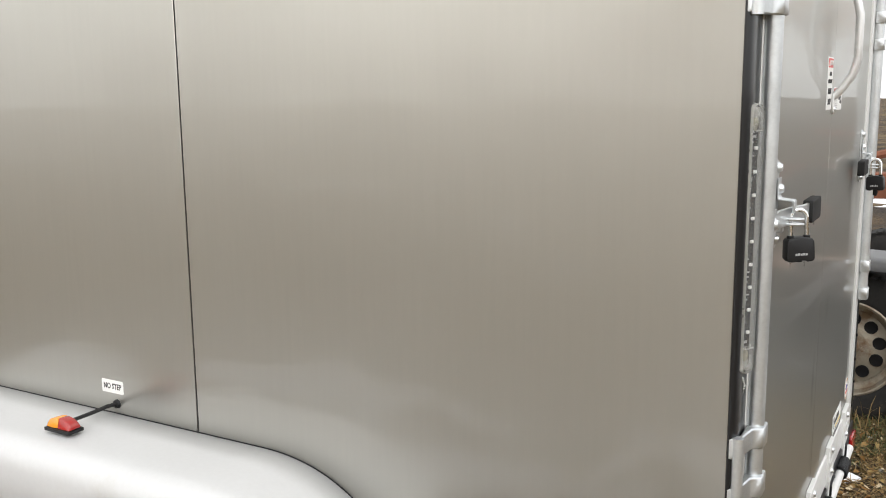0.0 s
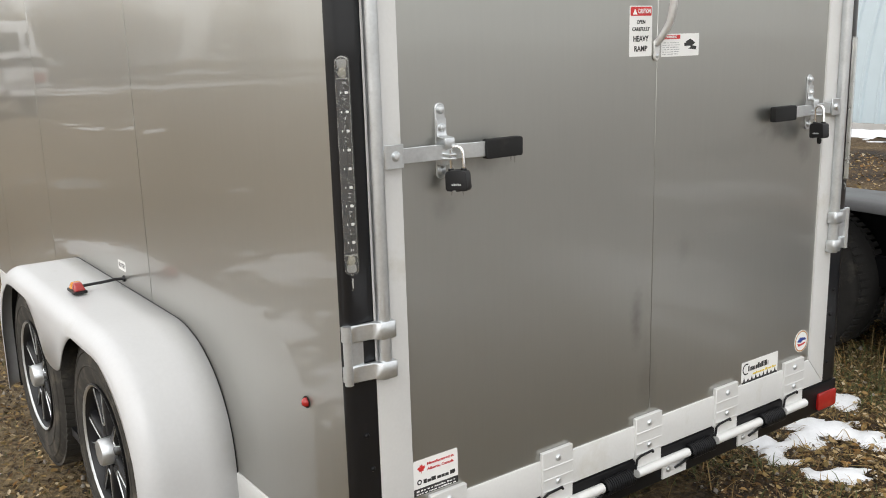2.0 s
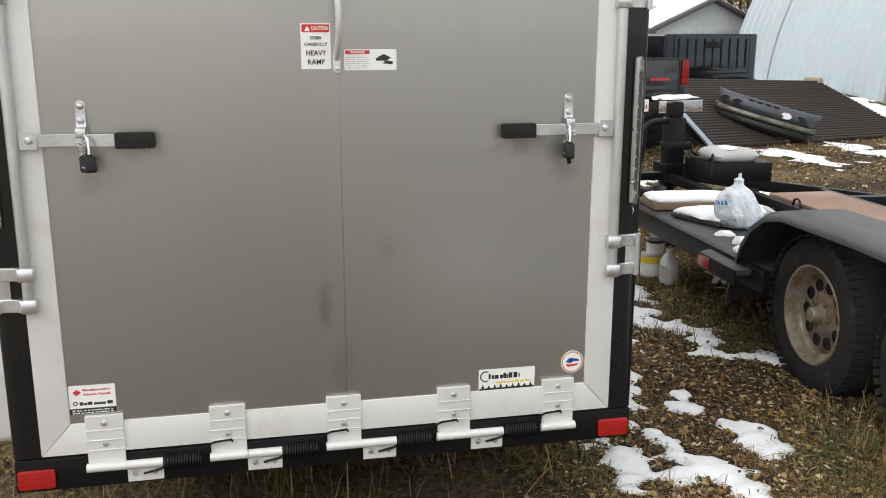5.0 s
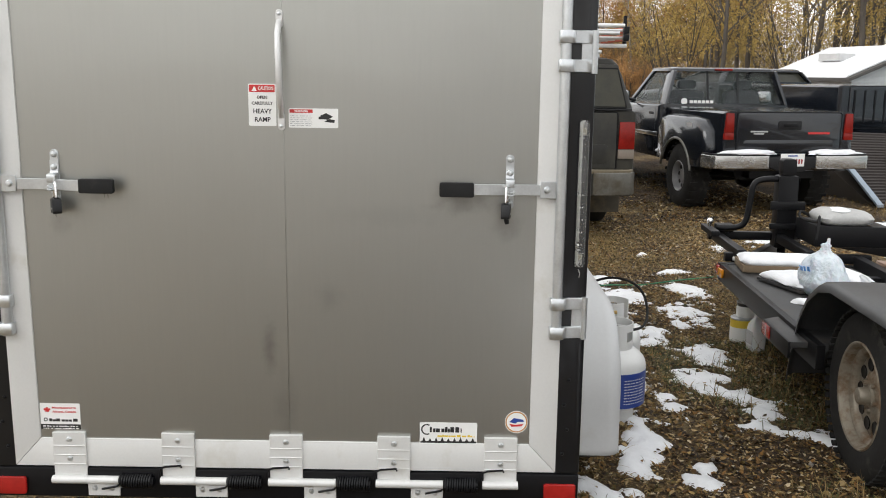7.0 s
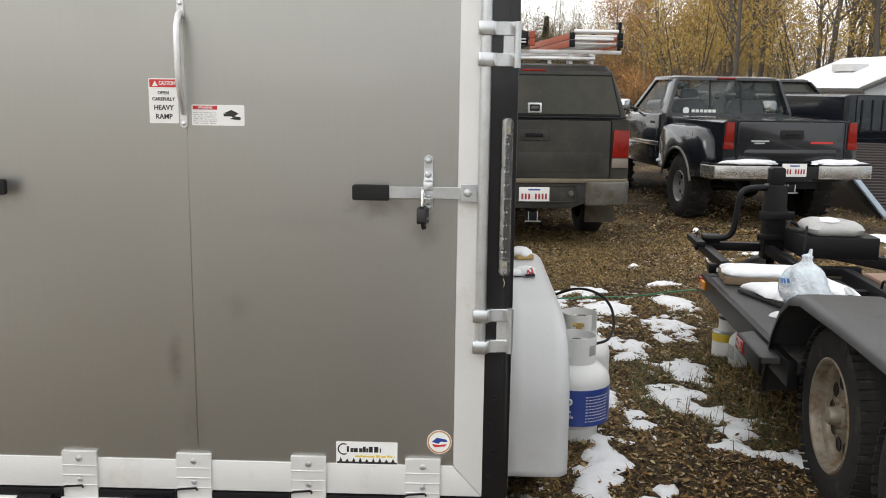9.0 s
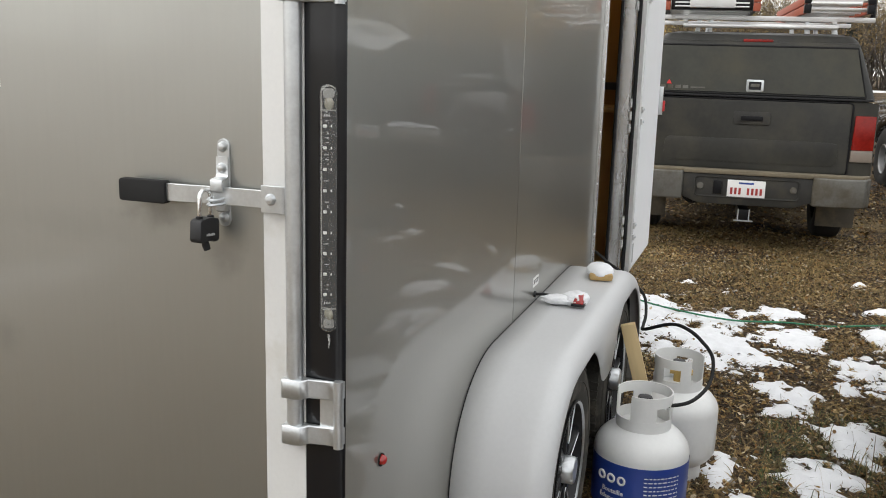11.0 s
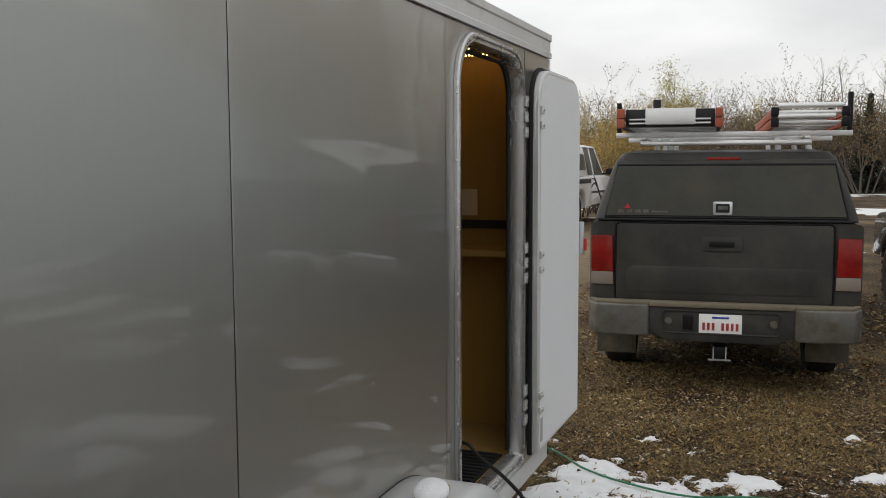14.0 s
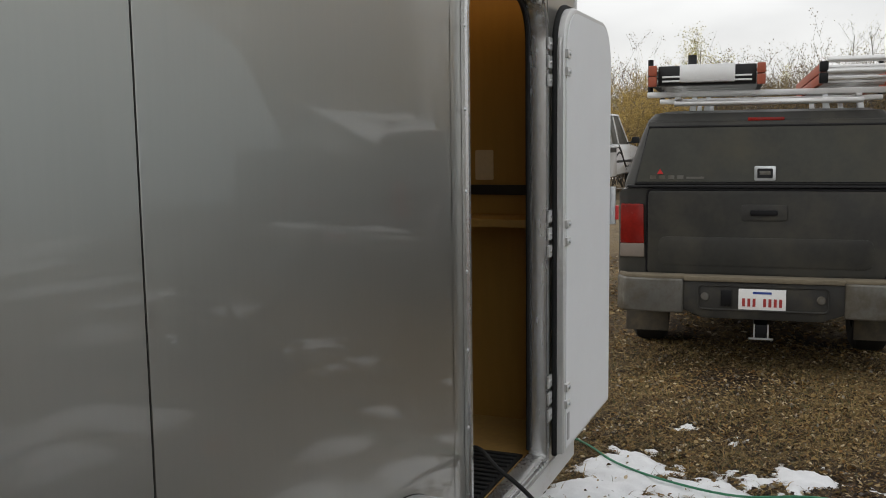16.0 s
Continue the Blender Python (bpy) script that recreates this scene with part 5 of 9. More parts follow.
def road_wheel(r, w, rim_r, rim_mat, label, knobs=0):
    wh = new("wheel")
    k = r - rim_r
    Build().lathe([(rim_r, -0.42 * w), (rim_r + 0.3 * k, -0.5 * w), (rim_r + 0.7 * k, -0.48 * w), (r - 0.012, -0.38 * w), (r, -0.2 * w), (r, 0.2 * w), (r - 0.012, 0.38 * w), (rim_r + 0.7 * k, 0.48 * w), (rim_r + 0.3 * k, 0.5 * w), (rim_r, 0.42 * w)], (0, 0, 0), (0, 1, 0), 40).part("tyre", TYRE, wh, label)
    if knobs:
        b = Build()
        for j in range(knobs):
            for sg in (-1, 1):
                b.box(-0.022, sg * 0.10 * w, r - 0.006, 0.022, sg * 0.47 * w, r + 0.008, pose(0, 0, 0, 0, 360 * (j + 0.5 * (sg > 0)) / knobs, 0))
        tagged(b.part("tread", TYRE, wh, smooth=False), kind="stuff")
    Build().lathe([(rim_r + 0.004, 0.42 * w), (rim_r - 0.004, 0.44 * w), (rim_r - 0.02, 0.40 * w), (rim_r - 0.03, 0.18 * w), (0.09, 0.20 * w), (0.075, 0.26 * w), (0.0, 0.27 * w)], (0, 0, 0), (0, 1, 0), 32).part("rim", rim_mat, wh)
    b = Build()
    for j in range(8):
        a = 2 * math.pi * j / 8
        c = Vector((math.cos(a), 0, math.sin(a))) * (rim_r * 0.66)
        b.lathe([(0.0, 0.004), (rim_r * 0.13, 0.003), (rim_r * 0.14, -0.006)], (c.x, 0.19 * w + 0.004, c.z), (0, 1, 0), 10)
    b.part("vent_holes", BLACKSTEEL, wh)
    return wh


def put_wheels(root, places, wh, middle=0.0):
    first = True
    for x, y, z in places:
        m = pose(x, y, z, 0, random.uniform(0, 360), 0 if y > middle else 180)
        o = wh if first else copy_thing(wh, m)
        o.matrix_basis = m
        o.parent = root
        first = False


def pane(corners, material, parent, name="window", thick=0.006):
    a, b_, c, d = [Vector(p) for p in corners]
    nn = (b_ - a).cross(d - a).normalized() * thick
    o = Build().add([a, b_, c, d, a + nn, b_ + nn, c + nn, d + nn], [(0, 1, 2, 3), (7, 6, 5, 4), (0, 4, 5, 1), (1, 5, 6, 2), (2, 6, 7, 3), (3, 7, 4, 0)]).part(name, material, parent, smooth=False)
    return o


SEEGLASS = mat("car_glass", (0.03, 0.045, 0.042), 0.03, 0.0, var=0.03, bump=0.0, alpha=0.22, spec=0.6)
TINTED = mat("dusty_tinted_glass", (0.030, 0.030, 0.022), 0.35, 0.0, var=0.3, scale=4, fine=30, bump=0.02, spec=0.35, dirt=(0.060, 0.054, 0.036), dirt_amount=0.40, dirt_scale=1.2)
DUSTY = mat("dusty_dark_grey_paint", (0.027, 0.0265, 0.023), 0.5, 0.0, var=0.3, scale=3, fine=26, bump=0.03, spec=0.3, coat=0.08, coat_rough=0.4, dirt=(0.066, 0.060, 0.045), dirt_amount=0.36, dirt_scale=1.3)
NAVY = mat("black_blue_car_paint", (0.008, 0.010, 0.014), 0.2, 0.0, var=0.2, scale=3, fine=40, bump=0.01, coat=0.6, coat_rough=0.05, dirt=(0.06, 0.055, 0.045), dirt_amount=0.02, dirt_scale=3)
CHROMEBUMPER = mat("worn_chrome_bumper", (0.50, 0.49, 0.47), 0.22, 0.85, var=0.15, scale=6, bump=0.03, dirt=(0.12, 0.10, 0.07), dirt_amount=0.2, dirt_scale=4)
DULLBUMPER = mat("dusty_chrome_bumper", (0.15, 0.145, 0.13), 0.40, 0.5, var=0.2, scale=6, bump=0.03, dirt=(0.085, 0.07, 0.045), dirt_amount=0.4, dirt_scale=3.5)
DARKRIM = mat("grey_alloy", (0.30, 0.30, 0.30), 0.4, 0.6, dirt=(0.18, 0.16, 0.13), dirt_amount=0.15)
FLAP = mat("dusty_mud_flap", (0.07, 0.06, 0.045), 0.8, dirt=(0.16, 0.13, 0.085), dirt_amount=0.3, dirt_scale=5)
PLATERED = mat("plate_red", (0.33, 0.03, 0.025), 0.5, bump=0.0)
SEATS = mat("grey_cloth", (0.10, 0.10, 0.11), 0.9)


def pickup(name, label, m, p):
    """A pickup, x forward from the rear axle, y to its left. p holds its sizes and paint."""
    t = thing(name, label, "pickup truck", m)
    hw, zs, zb, zr, R_, wb, ro, fo = p["half"], p["sill"], p["belt"], p["roof"], p["tyre"], p["wheelbase"], p["rear"], p["front"]
    paint, ar_ = p["paint"], p["tyre"] + p["arch"]
    bed_end = p["bed_end"]
    bw = p.get("bed_half", hw)
    tops = [(bed_end, zb), (-ro, zb), (-ro, zs + 0.12), (-ro + 0.02, zs), (-ar_, zs)]
    bed = tops + [q for q in arch_pts(0, R_, ar_, 180, 0) if q[1] >= zs] + [(ar_, zs), (bed_end, zs)]
    slab_body(bed, bw, 0.05, 0.02).part("bed", paint, t, angle=40)
    cabx, hood_z = p["cowl"], p["hood"]
    fx = wb + fo
    cab = [(bed_end + 0.015, zs), (bed_end + 0.015, zb + 0.03), (cabx, zb + 0.03), (cabx + 0.05, hood_z), (fx - 0.15, hood_z - 0.10), (fx, hood_z - 0.22), (fx, zs + 0.05), (wb + ar_, zs)]
    cab += [q for q in arch_pts(wb, R_, ar_, 0, 180) if q[1] >= zs] + [(wb - ar_, zs)]
    slab_body(cab, hw, 0.06, 0.02).part("cab_body", paint, t, angle=40)
    # glasshouse: roof, pillars, panes
    cx0, cx1, tw, bwid = bed_end + 0.04, cabx, hw - 0.20, hw - 0.05
    rx0, rx1, z0 = cx0 + p.get("rake_rear", 0.12), cx1 - p.get("rake_front", 0.62), zb + 0.02
    zt = zr - 0.06
    rings = []
    for z, gx, gy in ((zt, 0.0, 0.0), (zr - 0.025, 0.01, 0.015), (zr - 0.005, 0.07, 0.07), (zr, 0.25, 0.25)):
        rings.append([(x, y, z) for x, y in round_rect(rx0 - 0.04 + gx, -tw - 0.03 + gy, rx1 + 0.06 - gx, tw + 0.03 - gy, 0.10, 4)])
    Build().loft(rings).part("roof", paint, t, angle=40)
    pil = p.get("pillar", 0.055)
    mids = p.get("mids", [])
    for s in (-1, 1):
        posts = [((cx0, s * bwid, z0), (rx0, s * tw, zt + 0.01), pil * p.get("rear_pillar", 1.6)), ((cx1, s * bwid, z0), (rx1, s * tw, zt + 0.01), pil)]
        posts += [((k, s * bwid, z0), (k - 0.03, s * tw, zt + 0.01), pil * 1.2) for k in mids]
        for q0, q1, wd in posts:
            a, c = Vector(q0), Vector(q1)
            Build().loft([[(v.x - wd, v.y - s * 0.05, v.z), (v.x + wd, v.y - s * 0.05, v.z), (v.x + wd, v.y, v.z), (v.x - wd, v.y, v.z)] for v in (a, c)]).part("pillar", paint, t, bevel=0.015)
        xs = [cx0 + pil] + [k for k in mids] + [cx1 - pil]
        for xa_, xb_ in zip(xs[:-1], xs[1:]):
            def up(x):
                f = (x - cx0) / (cx1 - cx0)
                return rx0 + f * (rx1 - rx0)
            g_ = pane([(xa_, s * (bwid - 0.02), z0), (xb_, s * (bwid - 0.02), z0), (up(xb_), s * (tw - 0.02), zt), (up(xa_), s * (tw - 0.02), zt)], p.get("glass", SEEGLASS), t, "side_window")
            g_.visible_shadow = False
    for (xa_, xb_, nm) in ((cx0 + 0.01, rx0 + 0.01, "rear_window"), (cx1, rx1, "windscreen")):
        g_ = pane([(xa_, -bwid + 0.06, z0), (xa_, bwid - 0.06, z0), (xb_, tw - 0.05, zt), (xb_, -tw + 0.05, zt)], p.get("glass", SEEGLASS), t, nm)
        g_.visible_shadow = False
    if p.get("slider"):
        for yy in (-0.22, 0.22):
            Build().loft([[(cx0 + 0.0, yy - 0.012, z0 + 0.03), (cx0 + 0.02, yy - 0.012, z0 + 0.03), (cx0 + 0.02, yy + 0.012, z0 + 0.03), (cx0, yy + 0.012, z0 + 0.03)], [(rx0, yy - 0.012, zt), (rx0 + 0.02, yy - 0.012, zt), (rx0 + 0.02, yy + 0.012, zt), (rx0, yy + 0.012, zt)]]).part("window_divider", BLACKPLASTIC, t)
    for s in (-0.42, 0.42):
        Build().prism(round_rect(s - 0.26, zb - 0.2, s + 0.26, zb + 0.22, 0.09, 4), "x", cx0 + 0.28, cx0 + 0.42).part("seat_back", SEATS, t, bevel=0.03)
        if zb + 0.36 < zr - 0.08:
            Build().prism(round_rect(s - 0.13, zb + 0.23, s + 0.13, zb + 0.36, 0.05, 3), "x", cx0 + 0.29, cx0 + 0.37).part("head_rest", SEATS, t, bevel=0.02)
    Build().lathe([(0.165, 0.0), (0.18, 0.012), (0.195, 0.0), (0.18, -0.012), (0.165, 0.0)], (cx1 - 0.42, 0.42, zb + 0.12), (-1, 0, 0.5), 20).part("steering_wheel", BLACKPLASTIC, t)
    for s in (-1, 1):
        mr_ = Build().prism(round_rect(s * (hw + 0.17) - 0.10, zb + 0.04, s * (hw + 0.17) + 0.10, zb + 0.20, 0.04, 4), "x", cx1 - 0.34, cx1 - 0.27).part("mirror", p.get("mirror_mat", paint), t, bevel=0.02)
        Build().tube([(cx1 - 0.30, s * (hw - 0.04), zb + 0.05), (cx1 - 0.30, s * (hw + 0.10), zb + 0.08)], 0.022, 8).part("mirror_arm", BLACKPLASTIC, mr_)
        Build().box(bed_end + 0.016, s * (hw + 0.003), zs + 0.30, cabx + 0.05, s * (hw - 0.01), zs + 0.36).part("side_moulding", p.get("trim", BLACKPLASTIC), t, bevel=0.006)
        Build().box(bed_end + 0.20, s * (hw + 0.012), zb - 0.12, bed_end + 0.36, s * (hw - 0.01), zb - 0.085).part("door_handle", BLACKPLASTIC, t, bevel=0.008)
        for xx in (bed_end + 0.12, cabx - 0.05):
            Build().box(xx - 0.004, s * (hw + 0.0005), zs + 0.08, xx + 0.004, s * (hw - 0.012), zb).part("door_gap", BLACKSTEEL, t)
    # tailgate
    Build().prism(round_rect(-p["gate"], zs + 0.22, p["gate"], zb - 0.015, 0.03, 3), "x", -ro - 0.012, -ro + 0.03).part("tailgate", paint, t, bevel=0.01)
    Build().prism(round_rect(-p["gate"] + 0.08, zs + 0.28, p["gate"] - 0.08, zb - 0.34, 0.05, 4), "x", -ro - 0.012, -ro - 0.017).part("tailgate_pressing", paint, t, bevel=0.004)
    gap = round_rect(-p["gate"] - 0.006, zs + 0.214, p["gate"] + 0.006, zb - 0.009, 0.035, 4)
    Build().tube([(-ro - 0.006, y, z) for y, z in gap] + [(-ro - 0.006, *gap[0])], 0.0075, 6).part("tailgate_gap", BLACKSTEEL, t)
    th_ = new("tailgate_handle")
    th_.parent = t
    Build().prism(round_rect(-0.15, zb - 0.22, 0.15, zb - 0.11, 0.02, 3), "x", -ro - 0.010, -ro - 0.022).part("bezel", p.get("middle", BLACKPLASTIC), th_, bevel=0.006)
    Build().prism(round_rect(-0.09, zb - 0.185, 0.09, zb - 0.145, 0.01, 3), "x", -ro - 0.022, -ro - 0.030).part("lever", BLACKSTEEL, th_, bevel=0.004)
    # tail lamps
    for s in (-1, 1) if p.get("lamps", True) else ():
        ly = p["lamp"]
        lw = p.get("lamp_w", 0.085)
        lo = [(s * (ly - lw), p["lamp_z0"]), (s * (ly + lw), p["lamp_z0"]), (s * (ly + lw - p.get("lamp_lean", 0.0)), p["lamp_z1"]), (s * (ly - lw + 0.01), p["lamp_z1"])]
        lm_ = new("tail_lamp")
        lm_.parent = t
        zm = p["lamp_z0"] + (p["lamp_z1"] - p["lamp_z0"]) * 0.26
        f_ = 0.26
        lo2 = [tuple(Vector(lo[0]).lerp(Vector(lo[3]), f_)), tuple(Vector(lo[1]).lerp(Vector(lo[2]), f_)), lo[2], lo[3]]
        lo1 = [lo[0], lo[1], lo2[1], lo2[0]]
        Build().prism(lo2, "x", -ro - 0.022, -ro + 0.12).part("red_lens", TAILRED, lm_, bevel=0.01)
        Build().prism(lo1, "x", -ro - 0.020, -ro + 0.12).part("clear_lens", p.get("low_lens", TAILRED), lm_, bevel=0.01)
    # rear bumper
    bz0, bz1 = p["bump_z0"], p["bump_z1"]
    hb = p["bump_half"]
    br = new("rear_bumper")
    br.parent = t
    for s in (-1, 1):
        wi = p.get("wing_in", 0.30)
        out = [(-ro - 0.03, s * wi), (-ro - 0.15, s * wi), (-ro - 0.17, s * (hb - 0.28)), (-ro - 0.13, s * (hb - 0.06)), (-ro - 0.02, s * hb), (-ro + 0.16, s * hb), (-ro + 0.16, s * (hb - 0.03)), (-ro - 0.03, s * (hb - 0.05))]
        Build().prism(out, "z", bz0, bz1).part("bumper_wing", p["bumper"], br, bevel=0.022, seg=3)
        Build().prism([(x + (0.01 if x < -ro else -0.01), y * 0.99) for x, y in out], "z", bz1 - 0.002, bz1 + 0.022).part("step_pad", p.get("pad", BLACKPLASTIC), br, bevel=0.008)
    wi = p.get("wing_in", 0.30)
    Build().prism([(-wi - 0.02, bz0 + 0.03), (-wi + 0.14, bz0 - 0.03), (wi - 0.14, bz0 - 0.03), (wi + 0.02, bz0 + 0.03), (wi + 0.02, bz1 - 0.015), (-wi - 0.02, bz1 - 0.015)], "x", -ro - 0.134, -ro - 0.03).part("bumper_middle", p.get("middle", BLACKPLASTIC), br, bevel=0.012)
    if wi > 0.4:
        Build().box(-ro - 0.15, -wi, bz1 - 0.014, -ro - 0.01, wi, bz1 + 0.02).part("step_pad", p.get("pad", BLACKPLASTIC), br, bevel=0.01)
        lip = round_rect(-wi + 0.10, bz0 + 0.035, wi - 0.10, bz1 - 0.04, 0.03, 4)
        Build().tube([(-ro - 0.138, y, z) for y, z in lip] + [(-ro - 0.138, *lip[0])], 0.007, 6).part("recess_lip", p.get("middle", BLACKPLASTIC), br)
        for yy in (-0.30, 0.30):
            Build().lathe([(0.0, 0.01), (0.025, 0.008), (0.03, 0.0)], (-ro - 0.135, yy * 1.25, bz0 + 0.12), (-1, 0, 0), 12).part("plate_lamp", DULLBUMPER, br)
        Build().box(-ro - 0.15, 0.20, bz0 + 0.06, -ro - 0.13, 0.27, bz0 + 0.17).part("trailer_socket", BLACKSTEEL, br, bevel=0.008)
    Build().box(-ro - 0.139, -0.153, bz0 + 0.03, -ro - 0.134, 0.153, bz0 + 0.183).part("number_plate", STICKER, br, "white number plate with red characters", bevel=0.002) if p.get("plate", True) else None
    if p.get("plate", True):
        for k in range(8):
            y = 0.119 - k * 0.034
            if k != 3:
                Build().box(-ro - 0.1395, y - 0.0095, bz0 + 0.062, -ro - 0.141, y + 0.0095, bz0 + 0.118).part("plate_mark", PLATERED, br, "plain red bar")
        Build().box(-ro - 0.1395, -0.06, bz0 + 0.15, -ro - 0.141, 0.06, bz0 + 0.165).part("plate_heading", STICKBLUE, br)
    Build().box(-ro - 0.10, -0.045, bz0 - 0.16, -ro + 0.3, 0.045, bz0 - 0.07).part("hitch_receiver", BLACKSTEEL, t, bevel=0.006)
    Build().box(-ro - 0.104, -0.05, bz0 - 0.165, -ro - 0.096, -0.04, bz0 - 0.065).box(-ro - 0.104, 0.04, bz0 - 0.165, -ro - 0.096, 0.05, bz0 - 0.065).box(-ro - 0.104, -0.08, bz0 - 0.172, -ro - 0.096, 0.08, bz0 - 0.160).part("hitch_collar", GALV, t)
    if p.get("flaps"):
        for s in (-1, 1):
            Build().box(-0.66, s * (bw - 0.01), 0.20, -0.645, s * (bw - 0.33), zs + 0.1).part("mud_flap", FLAP, t, "dusty rubber mud flap", bevel=0.005)
    # chassis
    Build().box(-ro + 0.1, -0.42, zs - 0.10, wb + 0.3, 0.42, zs + 0.02).part("chassis", BLACKSTEEL, t)
    Build().cyl((0, -bw + 0.2, R_), (0, bw - 0.2, R_), 0.06).lathe([(0.0, 0.14), (0.12, 0.1), (0.16, 0.0), (0.12, -0.1), (0.0, -0.14)], (0, 0.0, R_), (0, 1, 0), 14).part("rear_axle", BLACKSTEEL, t)
    Build().cyl((-ro + 0.3, 0.42, zs - 0.03), (-ro + 1.2, 0.42, zs - 0.03), 0.11).part("exhaust", BLACKSTEEL, t)
    wd = p["tyre_w"]
    ty = hw - wd / 2 - 0.02 + p.get("poke", 0)
    put_wheels(t, [(x, s * ty, R_) for x in (0, wb) for s in (1, -1)], road_wheel(R_, wd, p["rim"], p["rim_mat"], p.get("tyre_label", "dusty black tyre"), p.get("knobs", 0)))
    # front lamps and grille
    Build().box(fx - 0.02, -hw + 0.35, hood_z - 0.42, fx + 0.02, hw - 0.35, hood_z - 0.24).part("grille", BLACKPLASTIC, t, bevel=0.01)
    for s in (-1, 1):
        Build().box(fx - 0.06, s * (hw - 0.33), hood_z - 0.42, fx + 0.012, s * (hw - 0.06), hood_z - 0.25).part("headlamp", CLEARLENS, t, bevel=0.02)
    Build().box(fx - 0.02, -hw + 0.02, zs + 0.02, fx + 0.14, hw - 0.02, zs + 0.24).part("front_bumper", p["bumper"], t, bevel=0.03)
    return t


# dusty pickup with a canopy
P1 = dict(half=0.985, sill=0.50, belt=1.32, roof=1.86, tyre=0.39, wheelbase=3.65, rear=1.15, front=0.95, arch=0.07, bed_end=0.75, cowl=2.95, hood=1.28, paint=DUSTY, gate=0.78,
          lamp=0.885, lamp_z0=0.83, lamp_z1=1.21, low_lens=mat("dusty_clear_lens", (0.20, 0.165, 0.135), 0.4), wing_in=0.52, pad=mat("dust_covered_plastic", (0.15, 0.125, 0.085), 0.9, var=0.25, scale=5, fine=40, bump=0.1), middle=mat("dusty_black_plastic", (0.022, 0.021, 0.018), 0.6, var=0.3, scale=6, dirt=(0.08, 0.07, 0.048), dirt_amount=0.25, dirt_scale=5), bump_z0=0.46, bump_z1=0.70, bump_half=0.985, bumper=DULLBUMPER, flaps=True, tyre_w=0.27, rim=0.22, rim_mat=DARKRIM, mids=[1.85], glass=TINTED)
truck = pickup("pickup_truck", "dusty dark grey pickup with canopy and ladder rack", pose(-8.196, 3.705, -0.005, 0, 0, 185), P1)
cn = new("canopy")
cn.parent = truck
rings = []
for z, g, xr in ((1.325, 0.0, -1.14), (1.36, 0.005, -1.13), (1.70, 0.115, -1.06), (1.80, 0.155, -1.03), (1.845, 0.20, -1.00), (1.865, 0.30, -0.90)):
    rings.append([(x, y, z) for x, y in round_rect(xr, -0.955 + g, 0.74, 0.955 - g, 0.07, 4)])
Build().loft(rings).part("shell", DUSTY, cn, "dusty fibreglass canopy", angle=30)
pane([(-1.150, -0.86, 1.365), (-1.150, 0.86, 1.365), (-1.078, 0.775, 1.74), (-1.078, -0.775, 1.74)][::-1], TINTED, cn, "rear_window", 0.012)
Build().tube([(-1.152, -0.87, 1.355), (-1.152, 0.87, 1.355), (-1.074, 0.785, 1.75), (-1.074, -0.785, 1.75), (-1.152, -0.87, 1.355)], 0.010, 8).part("window_rubber", RUBBER, cn)
Build().box(-1.165, -0.93, 1.325, -1.13, 0.93, 1.345).part("lip", BLACKPLASTIC, cn, bevel=0.006)
Build().loft([[(-1.055, -0.80, 1.765), (-1.075, -0.80, 1.757), (-1.075, 0.80, 1.757), (-1.055, 0.80, 1.765)], [(-1.03, -0.79, 1.790), (-1.055, -0.79, 1.787), (-1.055, 0.79, 1.787), (-1.03, 0.79, 1.790)]]).part("spoiler_lip", DUSTY, cn, bevel=0.006)
Build().box(-1.058, -0.12, 1.785, -1.035, 0.12, 1.808).part("brake_lamp", TAILRED, cn, bevel=0.005)
lk = new("canopy_latch")
lk.parent = truck
Build().prism(round_rect(-0.07, 1.375, 0.07, 1.475, 0.012, 3), "x", -1.165, -1.150).part("bezel", GALV, lk, "bright latch frame", bevel=0.004)
Build().prism(round_rect(-0.050, 1.392, 0.050, 1.458, 0.008, 3), "x", -1.168, -1.165).part("recess", BLACKPLASTIC, lk)
Build().box(-1.172, -0.035, 1.415, -1.166, 0.035, 1.44).part("lever", DULLBUMPER, lk, bevel=0.002)
# pale maker's mark on the glass, drawn as plain shapes
b = Build()
for k in range(4):
    b.box(-1.1605, 0.77 - k * 0.062, 1.385, -1.158, 0.725 - k * 0.062, 1.412)
b.box(-1.1605, 0.52, 1.388, -1.158, 0.40, 1.402)
b.part("glass_mark", DULLBUMPER, cn, "pale plain bars")
Build().prism([(0.722, 1.42), (0.676, 1.42), (0.70, 1.458)], "x", -1.150, -1.156).part("red_mark", STICKRED, cn)
# rack with ladders
rk = thing("ladder_rack", "aluminium ladder rack bolted on the canopy roof", "roof rack", truck.matrix_world.copy())
for x in (-0.85, 0.35):
    Build().prism(round_rect(-0.92, 1.965, 0.82, 2.005, 0.008, 2), "x", x - 0.03, x + 0.03).part("crossbar", ALU, rk, bevel=0.004)
    for y in (-0.62, -0.40, 0.40, 0.50):
        Build().loft([[(x - 0.03, y - 0.022, 1.855), (x + 0.03, y - 0.022, 1.855), (x + 0.03, y + 0.022, 1.855), (x - 0.03, y + 0.022, 1.855)], [(x - 0.02, y * 0.97 - 0.015, 1.98), (x + 0.02, y * 0.97 - 0.015, 1.98), (x + 0.02, y * 0.97 + 0.015, 1.98), (x - 0.02, y * 0.97 + 0.015, 1.98)]]).part("bracket", GALV, rk, bevel=0.004)
    for y, zt in ((-0.90, 2.29), (0.80, 2.24)):
        Build().cyl((x, y, 1.99), (x, y, zt), 0.020, 10).part("stop_post", BLACKSTEEL, rk)
